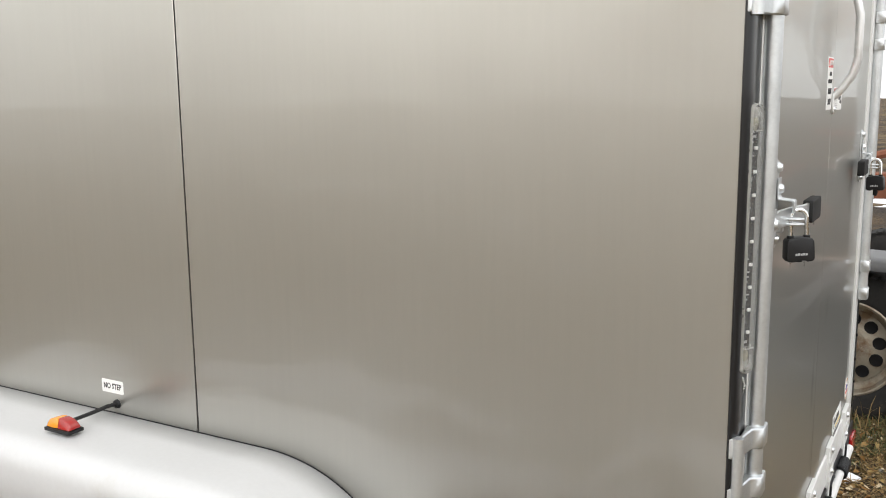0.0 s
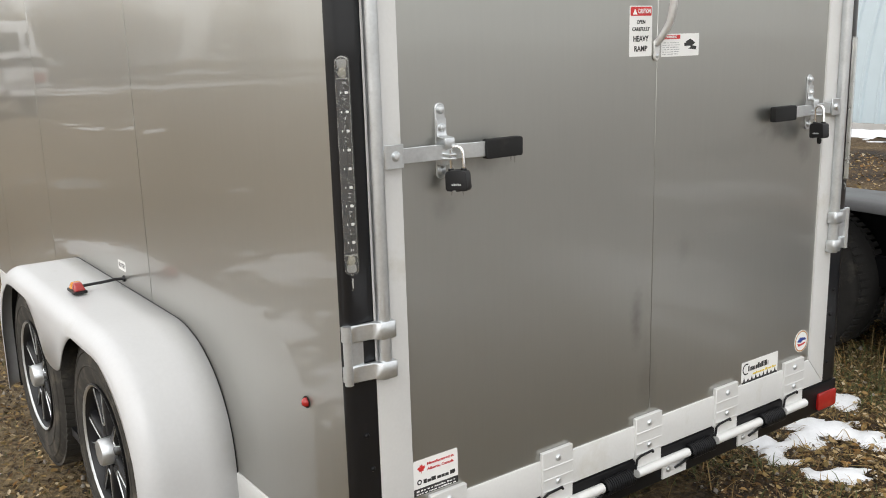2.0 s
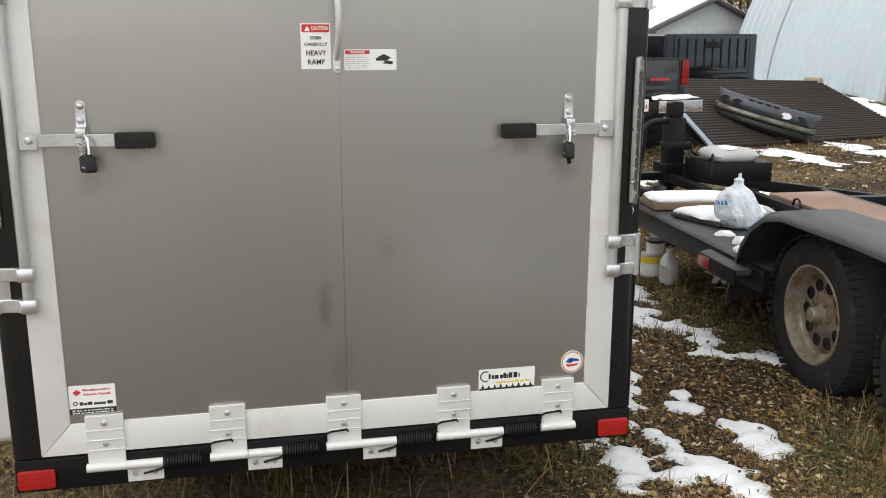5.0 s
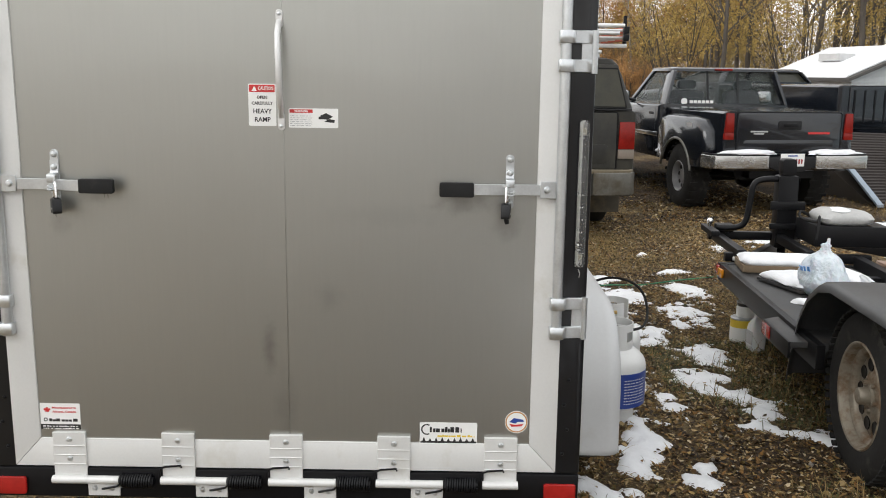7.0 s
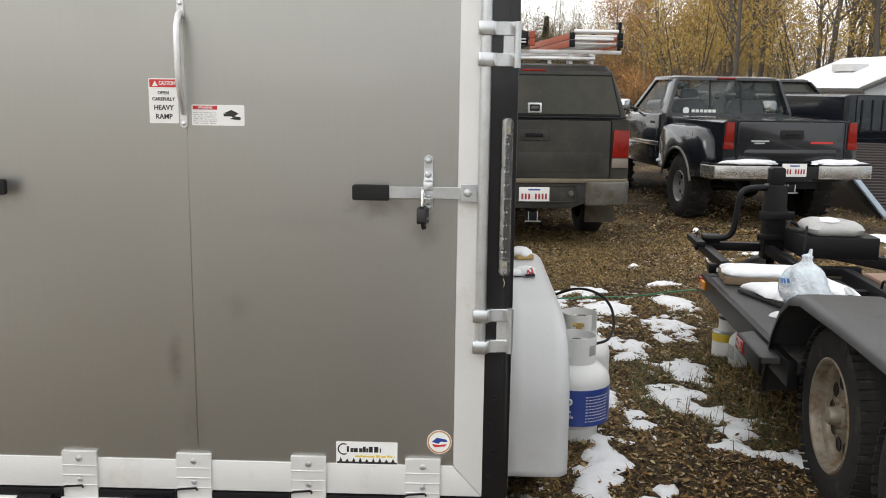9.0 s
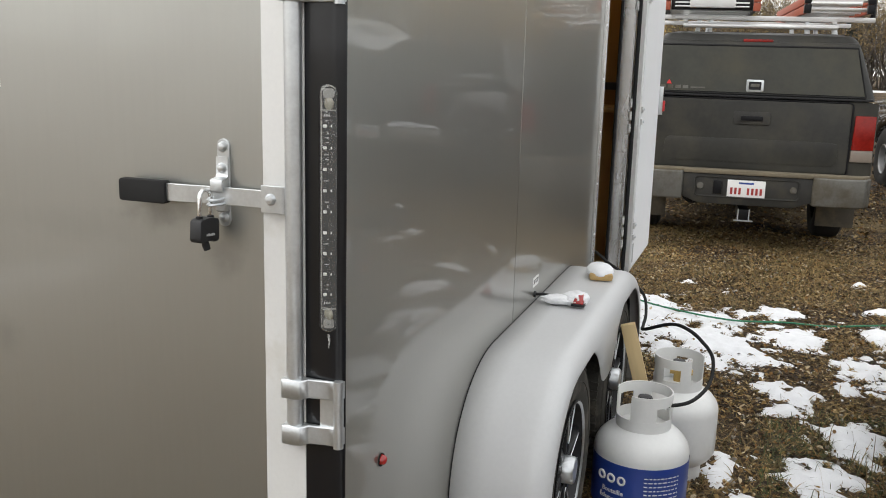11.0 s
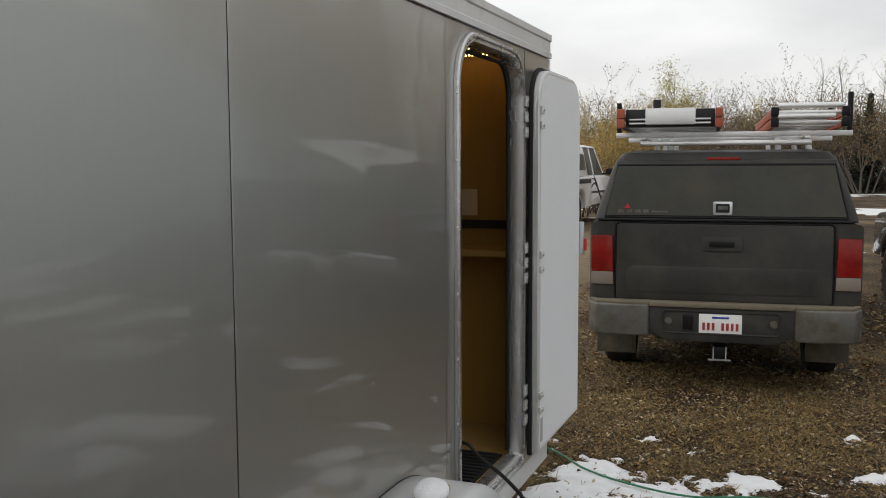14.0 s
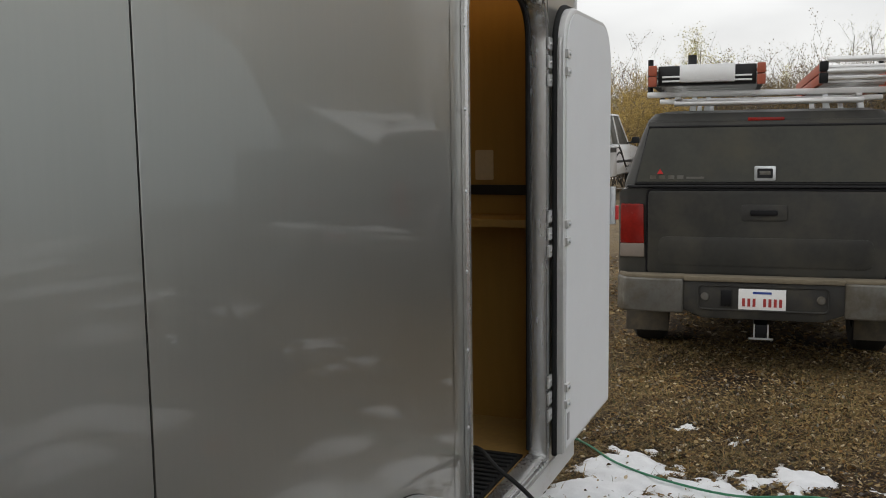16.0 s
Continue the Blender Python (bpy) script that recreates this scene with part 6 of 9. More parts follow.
Build().cyl((-1.0, -0.62, 1.915), (-1.0, 0.62, 1.915), 0.020, 10).part("rear_bar", ALU, rk)
for y in (-0.70, 0.70):
    Build().box(-0.9, y * 0.86 - 0.02, 1.945, 0.4, y * 0.86 + 0.02, 1.965).part("side_bar", ALU, rk, bevel=0.004)
ORANGE = mat("faded_orange_fibreglass", (0.33, 0.075, 0.035), 0.6, var=0.2, bump=0.1)


def ladder(name, label, y0, y1, z0, rail_mat, x0, x1, tiers, end_mat):
    ld = thing(name, label, "ladder", truck.matrix_world.copy())
    for tier in range(tiers):
        zz = z0 + tier * 0.075
        for y in (y0, y1):
            Build().box(x0, y - 0.014, zz, x1, y + 0.014, zz + 0.065).part("rail", rail_mat, ld, bevel=0.004)
            Build().box(x0 - 0.03, y - 0.028, zz - 0.004, x0 + 0.03, y + 0.028, zz + 0.066).part("end_cap", end_mat, ld, bevel=0.008)
        k = x0 + 0.08
        while k < x1:
            Build().cyl((k, y0, zz + 0.03), (k, y1, zz + 0.03), 0.016, 8).part("rung", ALU, ld)
            k += 0.30
    return ld


l1 = ladder("step_ladder", "orange fibreglass step ladder lying on the rack", 0.765, 0.04, 2.035, BLACKPLASTIC, -1.10, 0.9, 2, ORANGE)
for zz in (2.06, 2.09):
    Build().box(-1.11, 0.10, zz, -1.09, 0.70, zz + 0.012).part("cross_bar", ALU, l1, bevel=0.002)
Build().box(-1.06, 0.07, 2.04, -0.95, 0.73, 2.175).part("end_channel", BLACKPLASTIC, l1, bevel=0.006)
Build().box(-1.12, 0.21, 2.055, -0.90, 0.58, 2.178).part("ladder_top", ALU, l1, "pale aluminium ladder top", bevel=0.01)
Build().cyl((-1.0, 0.50, 2.15), (-1.0, 0.50, 2.25), 0.03).part("hook", BLACKPLASTIC, l1)
l2 = ladder("extension_ladder", "aluminium extension ladder lying on the rack", -0.35, -0.83, 2.025, ORANGE, -1.15, 1.5, 2, BLACKSTEEL)
for k, z in enumerate((2.10, 2.175)):
    Build().cyl((-1.16, -0.37, z), (-1.16, -0.76 - 0.05 * k, z), 0.021, 10).part("front_rung", ALU, l2)

# dark step-side pickup on knobbly tyres
P2 = dict(half=0.955, sill=0.60, belt=1.32, roof=1.86, tyre=0.435, wheelbase=3.0, rear=1.05, front=0.9, arch=0.09, bed_end=0.78, cowl=2.15, hood=1.30, paint=NAVY, gate=0.665,
          lamp=0.77, lamp_z0=0.98, lamp_z1=1.30, lamp_lean=0.02, lamp_w=0.06, bump_z0=0.64, bump_z1=0.80, bump_half=1.04, bumper=CHROMEBUMPER, tyre_w=0.30, rim=0.20, rim_mat=DARKRIM, knobs=22, slider=True, bed_half=0.84,
          rake_rear=0.10, rake_front=0.55, rear_pillar=2.2, trim=CHROME, mirror_mat=CHROME, tyre_label="knobbly black mud tyre", poke=0.03)
gm = pose(-9.85, 6.82, -0.045, 0, 0, 188.5)
step = pickup("pickup_truck", "black step-side pickup on tall mud tyres with snowy bumper", gm, P2)
for s in (-1, 1):
    fl_ = new("rear_fender")
    fl_.parent = step
    rings = []
    for y, sc in ((0.76, 1.0), (0.90, 1.0), (0.97, 0.965), (1.0, 0.90)):
        o = [(-0.80, 0.62), (-0.86, 0.85), (-0.80, 1.08), (-0.62, 1.20), (-0.2, 1.235), (0.35, 1.235), (0.58, 1.20), (0.70, 1.05), (0.70, 0.66), (0.51, 0.62)] + arch_pts(0, 0.42, 0.51, 22, 158, 12) + [(-0.51, 0.62)]
        c = Vector((0, 0.85))
        rings.append([(c.x + (x - c.x) * sc, s * y, c.y + (z - c.y) * (sc if z > 0.9 else 1)) for x, z in o])
    Build().loft(rings).part("fender_shell", NAVY, fl_, "bulging step-side fender", angle=45)
    Build().tube([(x, s * 1.0, z) for x, z in arch_pts(0, 0.42, 0.515, 15, 165, 16)], 0.018, 8).part("arch_lip", DULLBUMPER, fl_)
    Build().box(-0.50, s * 1.003, 1.10, -0.32, s * 0.99, 1.16).part("side_mark", STICKGREY, fl_)
    Build().box(0.72, s * 0.81, 0.62, 0.77, s * 0.96, 0.68).part("side_step", BLACKPLASTIC, fl_)
Build().box(0.868, -0.13, 1.812, 0.888, 0.13, 1.838).part("brake_lamp", TAILRED, step, "dark red brake lamp strip", bevel=0.005)
Build().box(-1.07, -0.52, 1.05, -1.064, -0.24, 1.075).part("tailgate_mark", STICKRED, step)
Build().box(-1.07, 0.50, 1.07, -1.064, 0.28, 1.088).box(-1.07, 0.46, 1.045, -1.064, 0.33, 1.062).part("tailgate_mark", STICKGREY, step)
Build().prism(arc(0.58, 1.385, 0.045, 0, 360, 18)[:-1], "x", 0.812, 0.818).part("window_sticker", STICKER, step)
b = Build()
for k in range(6):
    b.box(0.812, 0.50 - k * 0.06, 1.36, 0.818, 0.455 - k * 0.06, 1.40)
b.part("window_print", STICKER, step, "pale plain bars")
for s, y0, y1, yy in ((1, 0.18, 0.93, 0), (-1, -0.22, -0.93, 1)):
    sn = thing("snow_ridge", "snow ridge lying along the truck bumper", "snow", gm)
    rough_blob("snow_body", SNOW, sn, -1.13, (y0 + y1) / 2, 0.822, 0.085, abs(y1 - y0) / 2, 0.05, 3.3 + s, n=24, flat=0.2)
sn = thing("snow_ridge", "snow patch on the side step", "snow", gm)
rough_blob("snow_body", SNOW, sn, 0.80, 0.91, 0.70, 0.06, 0.06, 0.035, 8.0, flat=0.3)

# third pickup, black
P3 = dict(half=1.0, sill=0.68, belt=1.53, roof=1.80, tyre=0.43, wheelbase=4.5, rear=1.25, front=0.9, arch=0.08, bed_end=2.1, cowl=3.7, hood=1.45, paint=NAVY, gate=0.80,
          lamp=0.90, lamp_z0=1.12, lamp_z1=1.44, bump_z0=0.62, bump_z1=0.78, bump_half=0.95, bumper=BLACKSTEEL, tyre_w=0.27, rim=0.21, rim_mat=DARKRIM, plate=False, lamps=False, glass=TINTED)
third = pickup("pickup_truck", "black pickup with a ribbed tailgate beside the shed", pose(-13.0, 9.3, 0.05, 0, 0, 195), P3)
for k in range(9):
    Build().box(-1.275, -0.72 + k * 0.18 - 0.012, 0.98, -1.255, -0.72 + k * 0.18 + 0.012, 1.46).part("tailgate_rib", BLACKSTEEL, third)

# white hauler with dual rear wheels
WPAINT = mat("white_truck_paint", (0.78, 0.79, 0.80), 0.25, 0.0, var=0.04, bump=0.01, coat=0.6)
P4 = dict(half=1.05, sill=0.50, belt=1.22, roof=1.98, tyre=0.42, wheelbase=4.1, rear=1.2, front=1.0, arch=0.07, bed_end=1.0, cowl=3.35, hood=1.25, paint=WPAINT, gate=0.95, bed_half=1.18,
          lamp=1.0, lamp_z0=0.72, lamp_z1=0.90, bump_z0=0.46, bump_z1=0.60, bump_half=1.18, bumper=WPAINT, flaps=True, tyre_w=0.26, rim=0.25, rim_mat=DARKRIM, mids=[2.1], glass=TINTED, mirror_mat=BLACKPLASTIC, poke=0.05)
wt_m = pose(-20.6, -1.42, 0.36, 0, 0, 180)
haul = pickup("pickup_truck", "white crew-cab hauler with a dark rear strip", wt_m, P4)
cap = new("canopy")
cap.parent = haul
rings = []
for z, g, xr in ((1.23, 0.0, -1.19), (1.30, 0.01, -1.19), (1.78, 0.10, -1.10), (1.92, 0.15, -1.05), (1.98, 0.24, -0.95), (1.99, 0.36, -0.80)):
    rings.append([(x, y, z) for x, y in round_rect(xr, -1.10 + g, 0.98, 1.10 - g, 0.09, 5)])
Build().loft(rings).part("shell", WPAINT, cap, "white box canopy", angle=30)
Build().loft([[(x + d, y, z) for x, y, z in [(-1.19 + 0.19 * (q[1] - 1.36), q[0], q[1]) for q in round_rect(-0.78, 1.37, 0.78, 1.76, 0.10, 5)]] for d in (-0.012, 0.004)]).part("rear_window", TINTED, cap, "dark rounded rear window")
for s in (-1, 1):
    Build().loft([[(q[0], s * (1.10 - 0.185 * (q[1] - 1.28) + d), q[1]) for q in round_rect(-0.85, 1.37, 0.75, 1.74, 0.10, 5)] for d in (-0.02, 0.012)]).part("side_window", TINTED, cap, "dark rounded side window")
Build().box(-1.215, -1.16, 1.04, -1.205, 1.16, 1.235).part("dark_strip", BLACKPLASTIC, haul, "black strip across the body")
for s in (-1, 1):
    Build().box(-1.1, s * 1.183, 1.06, 0.9, s * 1.178, 1.16).part("dark_strip", BLACKPLASTIC, haul)
    for k in range(3):
        pts = [(1.25 + 1.3 * u + 0.25 * k, s * 1.052, 0.75 + 0.30 * math.sin(u * 3.2 + k) + 0.12 * k) for u in np.linspace(0, 1, 14)]
        Build().tube(pts, [0.004 + 0.020 * math.sin(math.pi * i / 13) for i in range(14)], 6).part("wave_stripe", BLACKPLASTIC, haul)
Build().box(-1.222, 0.25, 0.70, -1.205, -0.25, 0.93).part("plate_recess", STICKGREY, haul)
for k in range(3):
    Build().lathe([(0.0, 0.012), (0.03, 0.01), (0.035, 0.0)], (-1.205, 0.16 - 0.16 * k, 0.97), (-1, 0, 0), 12).part("marker_lamp", REDLENS, haul)
    for s in (-1, 1):
        Build().prism(round_rect(s * 0.82 - 0.035 + 0.10 * k * s, 0.72, s * 0.82 + 0.035 + 0.10 * k * s, 0.92, 0.03, 4), "x", -1.225, -1.215).part("oval_lamp", REDLENS if k else STICKGREY, haul)


# ---- flat utility trailer ----
UM = pose(-1.25, 4.63, 0.0, 0, 0, 177)     # x towards its tongue, y towards the cargo trailer, origin under the near hub
DECKSTEEL = mat("dark_deck_plate", (0.045, 0.045, 0.045), 0.5, 0.2, var=0.3, scale=5, fine=50, bump=0.1, dirt=(0.16, 0.12, 0.09), dirt_amount=0.15, dirt_scale=5)
RUSTDECK = mat("rusty_deck_sheet", (0.27, 0.17, 0.12), 0.75, 0.1, var=0.25, scale=2.0, fine=40, bump=0.12, dirt=(0.42, 0.38, 0.34), dirt_amount=0.25, dirt_scale=1.5)
ut = thing("utility_trailer", "black steel flat utility trailer with worn deck and snow", "trailer", UM)
Build().box(0.36, -0.72, 0.40, 2.16, 0.08, 0.47).part("front_platform", DECKSTEEL, ut, "dark steel platform", bevel=0.006)
Build().box(0.30, 0.075, 0.36, 2.18, 0.115, 0.475).part("side_rail", BLACKSTEEL, ut, bevel=0.006)
Build().box(2.14, -1.95, 0.36, 2.22, 0.115, 0.475).part("front_rail", BLACKSTEEL, ut, bevel=0.006)
Build().prism([(0.42, -0.08), (0.42, 0.20), (0.84, 0.20), (0.90, 0.10), (0.90, -0.08)], "z", 0.425, 0.455).part("step_plate", DECKSTEEL, ut, "bare steel step plate", bevel=0.004)
Build().box(0.42, 0.19, 0.375, 0.84, 0.205, 0.455).part("step_skirt", BLACKSTEEL, ut, bevel=0.004)
Build().box(0.70, 0.2055, 0.385, 0.835, 0.211, 0.447).part("reflector", REDLENS, ut, "red reflector", bevel=0.003)
om = new("marker_lamp")
om.parent = ut
Build().box(2.05, 0.1155, 0.40, 2.15, 0.135, 0.455).part("amber_lens", AMBER, om, bevel=0.006)
Build().box(2.16, 0.06, 0.40, 2.24, 0.13, 0.46).part("red_lens", REDLENS, om, bevel=0.006)
# raised deck on the far side
Build().box(1.94, -1.22, 0.542, -2.6, -0.78, 0.562).part("deck_sheet", RUSTDECK, ut, "rust-stained deck sheet", bevel=0.004)
for y in (-0.75, -1.28):
    Build().box(2.14, y - 0.03, 0.40, -2.6, y + 0.03, 0.545).part("main_beam", BLACKSTEEL, ut, bevel=0.006)
for x in (1.72, 0.9, 0.1, -0.8, -1.7, -2.55):
    Build().box(x - 0.03, -1.26, 0.42, x + 0.03, -0.1, 0.50).part("crossmember", BLACKSTEEL, ut, bevel=0.004)
Build().box(0.34, -0.16, 0.36, -2.6, -0.10, 0.50).part("inner_rail", BLACKSTEEL, ut, bevel=0.006)
Build().box(1.2, -0.70, 0.30, -2.5, -0.16, 0.33).part("pan", BLACKSTEEL, ut)
Build().tube([(1.55, -0.55, 0.53), (0.7, -0.42, 0.50), (0.1, -0.36, 0.50)], 0.022, 8).tube([(0.1, -0.36, 0.50), (0.02, -0.30, 0.53), (-0.05, -0.36, 0.50)], 0.012, 6).part("tow_bar", GALV, ut)
b = Build()
b.tube([(1.52 + 0.045 * math.cos(a), -0.74, 0.545 + 0.05 * math.sin(a)) for a in np.linspace(0, math.pi, 9)], 0.008, 6)
b.part("tie_loop", BLACKSTEEL, ut)
# fender over two wheels
prof = [(0.672, 0.235), (0.655, 0.32), (0.615, 0.44), (0.552, 0.575), (0.455, 0.69), (0.33, 0.765), (0.18, 0.797), (-0.4, 0.80), (-1.05, 0.785), (-1.2, 0.755), (-1.32, 0.68), (-1.41, 0.56), (-1.46, 0.42), (-1.48, 0.30)]
rings = []
for x, z in prof:
    c = Vector((-0.43, 0.35))
    d = (Vector((x, z)) - c).normalized()
    rings.append([(x, -0.20, z), (x, 0.02, z + 0.002), (x, 0.09, z - 0.002), (x - d.x * 0.012, 0.125, z - 0.018), (x - d.x * 0.03, 0.132, z - 0.045), (x - d.x * 0.03, 0.127, z - 0.045), (x - d.x * 0.014, 0.118, z - 0.020), (x - d.x * 0.006, 0.088, z - 0.008), (x - d.x * 0.006, -0.20, z - 0.006)])
Build().loft(rings).part("fender", mat("scuffed_black_fender", (0.042, 0.042, 0.043), 0.40, 0.0, var=0.3, scale=6, bump=0.1, dirt=(0.13, 0.12, 0.10), dirt_amount=0.12, dirt_scale=4), ut, "scuffed black rolled fender", angle=50)
Build().box(0.56, -0.22, 0.30, -1.46, -0.20, 0.72).part("fender_back", BLACKSTEEL, ut)
RUSTRIM = mat("rusty_silver_rim", (0.29, 0.255, 0.20), 0.5, 0.4, var=0.2, scale=8, fine=60, bump=0.15, dirt=(0.17, 0.095, 0.045), dirt_amount=0.42, dirt_scale=11)


def mod_wheel():
    wh = new("wheel")
    r, w = 0.338, 0.205
    Build().lathe([(0.195, -0.09), (0.23, -0.105), (0.275, -0.108), (0.315, -0.095), (0.333, -0.07), (0.338, -0.03), (0.338, 0.03), (0.333, 0.07), (0.315, 0.095), (0.298, 0.101), (0.275, 0.108), (0.255, 0.106), (0.23, 0.105), (0.205, 0.098), (0.195, 0.09)], (0, 0, 0), (0, 1, 0), 56).part("tyre", TYRE, wh, "weathered trailer tyre")
    b = Build()
    for j in range(60):
        for sg in (-1, 1):
            b.box(-0.011, sg * 0.015, 0.333, 0.011, sg * 0.085, 0.3415, pose(0, 0, 0, 0, 6 * j + 3 * (sg > 0), 0) @ pose(0, 0, 0, -4 * sg, 0, 0))
    tagged(b.part("tread", TYRE, wh, smooth=False), kind="stuff")
    Build().lathe([(0.208, 0.094), (0.210, 0.100), (0.204, 0.104), (0.197, 0.100), (0.192, 0.085), (0.188, 0.06), (0.172, 0.052), (0.166, 0.04), (0.165, 0.025)], (0, 0, 0), (0, 1, 0), 48).part("rim", RUSTRIM, wh, "rust-flecked silver rim")
    # dished disc with eight round holes
    hr, nh = 0.026, 10
    cen = 0.122
    ring_o = [(0.165 * math.cos(2 * math.pi * k / 80), 0.165 * math.sin(2 * math.pi * k / 80)) for k in range(80)]
    Build().lathe([(0.165, 0.025), (0.150, 0.030), (0.100, 0.034), (0.082, 0.046), (0.070, 0.048), (0.0, 0.048)], (0, 0, 0), (0, 1, 0), 40).part("disc", RUSTRIM, wh)
    for k in range(nh):
        a = 2 * math.pi * k / nh
        Build().lathe([(0.0, 0.0015), (hr - 0.004, 0.001), (hr - 0.001, 0.002), (hr + 0.002, -0.001)], (cen * math.cos(a), 0.0375, cen * math.sin(a)), (0, 1, 0), 16).part("round_hole", BLACKSTEEL, wh)
    Build().lathe([(0.0, 0.105), (0.028, 0.103), (0.033, 0.096), (0.034, 0.06), (0.045, 0.05)], (0, 0, 0), (0, 1, 0), 18).part("hub", RUSTRIM, wh, "grey hub cap")
    for k in range(5):
        a = 2 * math.pi * k / 5 + 0.3
        Build().cyl((0.058 * math.cos(a), 0.046, 0.058 * math.sin(a)), (0.058 * math.cos(a), 0.066, 0.058 * math.sin(a)), 0.010, 6).part("wheel_nut", RUSTRIM, wh)
    for c in wh.children:
        c.data.transform(Matrix.Diagonal((1.10, 1.0, 1.10, 1.0)))
    return wh


put_wheels(ut, [(0.0, -0.065, 0.346), (-0.86, -0.065, 0.346), (0.0, -1.50, 0.346), (-0.86, -1.50, 0.346)], mod_wheel(), -1.0)
Build().cyl((0, -0.1, 0.346), (0, -1.46, 0.346), 0.03).part("axle", BLACKSTEEL, ut)
Build().cyl((-0.86, -0.1, 0.346), (-0.86, -1.46, 0.346), 0.03).part("axle", BLACKSTEEL, ut)
# tongue with jack post, winch frame and ball
for y in (0.05, -1.9):
    b = Build().loft([[(2.2, y - 0.03, 0.37), (2.2, y + 0.03, 0.37), (2.2, y + 0.03, 0.46), (2.2, y - 0.03, 0.46)], [(3.7, -0.93 + (0.04 if y > -0.5 else -0.04), 0.37), (3.7, -0.87 + (0.04 if y > -0.5 else -0.04), 0.37), (3.7, -0.87 + (0.04 if y > -0.5 else -0.04), 0.46), (3.7, -0.93 + (0.04 if y > -0.5 else -0.04), 0.46)]])
    b.part("tongue_beam", BLACKSTEEL, ut, bevel=0.006)
Build().box(3.6, -1.0, 0.40, 4.05, -0.8, 0.50).part("coupler", BLACKSTEEL, ut, bevel=0.015)
Build().box(2.2, -0.06, 0.50, 3.02, 0.0, 0.56).box(2.2, -0.50, 0.50, 3.02, -0.44, 0.56).box(2.94, -0.56, 0.50, 3.0, 0.02, 0.56).box(2.30, -0.9, 0.46, 2.36, 0.05, 0.52).part("winch_frame", BLACKSTEEL, ut, bevel=0.006)
Build().box(2.88, -0.14, 0.56, 2.98, -0.02, 0.62).box(2.70, 0.0, 0.56, 3.05, 0.06, 0.60).part("ball_arm", BLACKSTEEL, ut, bevel=0.006)
Build().lathe([(0.012, 0.0), (0.013, 0.022)] + [(0.0245 * math.cos(a), 0.042 + 0.0245 * math.sin(a)) for a in np.linspace(-0.9, math.pi / 2, 8)], (2.90, 0.03, 0.60), (0, 0, 1), 18).part("tow_ball", CHROME, ut, "chrome tow ball")
Build().tube(smooth_path([(2.88, -0.02, 0.60), (2.86, -0.07, 0.60), (2.85, -0.16, 0.61), (2.84, -0.21, 0.66), (2.84, -0.23, 0.80), (2.84, -0.25, 0.92), (2.86, -0.32, 0.955), (2.90, -0.45, 0.955)], 5), 0.022, 10).part("bent_pipe", BLACKSTEEL, ut, "bent black pipe")
jk = new("jack_post")
jk.parent = ut
Build().prism(round_rect(-0.57, 0.46, -0.43, 0.98, 0.012, 3), "x", 2.86, 2.98).part("post", BLACKSTEEL, jk, bevel=0.006)
Build().prism(round_rect(-0.55, 0.98, -0.45, 1.10, 0.02, 3), "x", 2.87, 2.97).part("head", BLACKSTEEL, jk, bevel=0.008)
Build().box(2.84, -0.62, 0.74, 2.865, -0.38, 0.80).box(2.84, -0.62, 0.60, 2.865, -0.38, 0.64).part("clamp", BLACKSTEEL, jk, bevel=0.004)
Build().cyl((2.92, -0.50, 0.46), (2.92, -0.50, 0.03), 0.03).part("leg", BLACKSTEEL, jk)
Build().box(2.82, -0.60, 0.0, 3.02, -0.40, 0.03).part("jack_foot", BLACKSTEEL, jk)

tb = thing("tool_box", "black steel box on the utility trailer platform", "box", UM)
Build().box(2.36, -1.02, 0.562, 2.78, -0.54, 0.705).part("body", BLACKSTEEL, tb, bevel=0.012)
cu_ = thing("vinyl_cushion", "grey snow-dusted vinyl seat cushion on the box", "cushion", UM @ Matrix.Translation((0.35 + 2.18 * 0.18, -0.06 - 0.70 * 0.18, 0.026)) @ Matrix.Diagonal((0.82, 0.82, 1, 1)))
rings = []
for z, g in ((0.681, 0.04), (0.70, 0.01), (0.725, 0.0), (0.75, 0.02), (0.768, 0.06), (0.774, 0.11)):
    rings.append([(x, y, z + 0.01 * noise.noise((x * 6, y * 6, z))) for x, y in round_rect(1.98 + g, -0.92 + g, 2.38 - g, -0.48 - g, 0.08, 5)])
Build().loft(rings).part("pad", mat("grey_vinyl", (0.42, 0.42, 0.41), 0.5, var=0.2, scale=7, bump=0.3, bump_dist=0.01), cu_, angle=60)
rough_blob("snow_dusting", SNOW, cu_, 2.16, -0.66, 0.765, 0.13, 0.10, 0.018, 4.4, flat=0.3)
Build().tube(smooth_path([(1.9, -0.42, 0.60), (1.93, -0.44, 0.74), (2.02, -0.45, 0.70), (2.3, -0.42, 0.69), (2.45, -0.46, 0.72), (2.5, -0.6, 0.66)], 5), 0.011, 8).part("strap", RUBBER, cu_, "black rubber strap")

def dense(path, n_=4):
    """Splits each straight run of an outline into n_ pieces."""
    return [(a[0] + (c[0] - a[0]) * k / n_, a[1] + (c[1] - a[1]) * k / n_) for a, c in zip(path, path[1:] + path[:1]) for k in range(n_)]


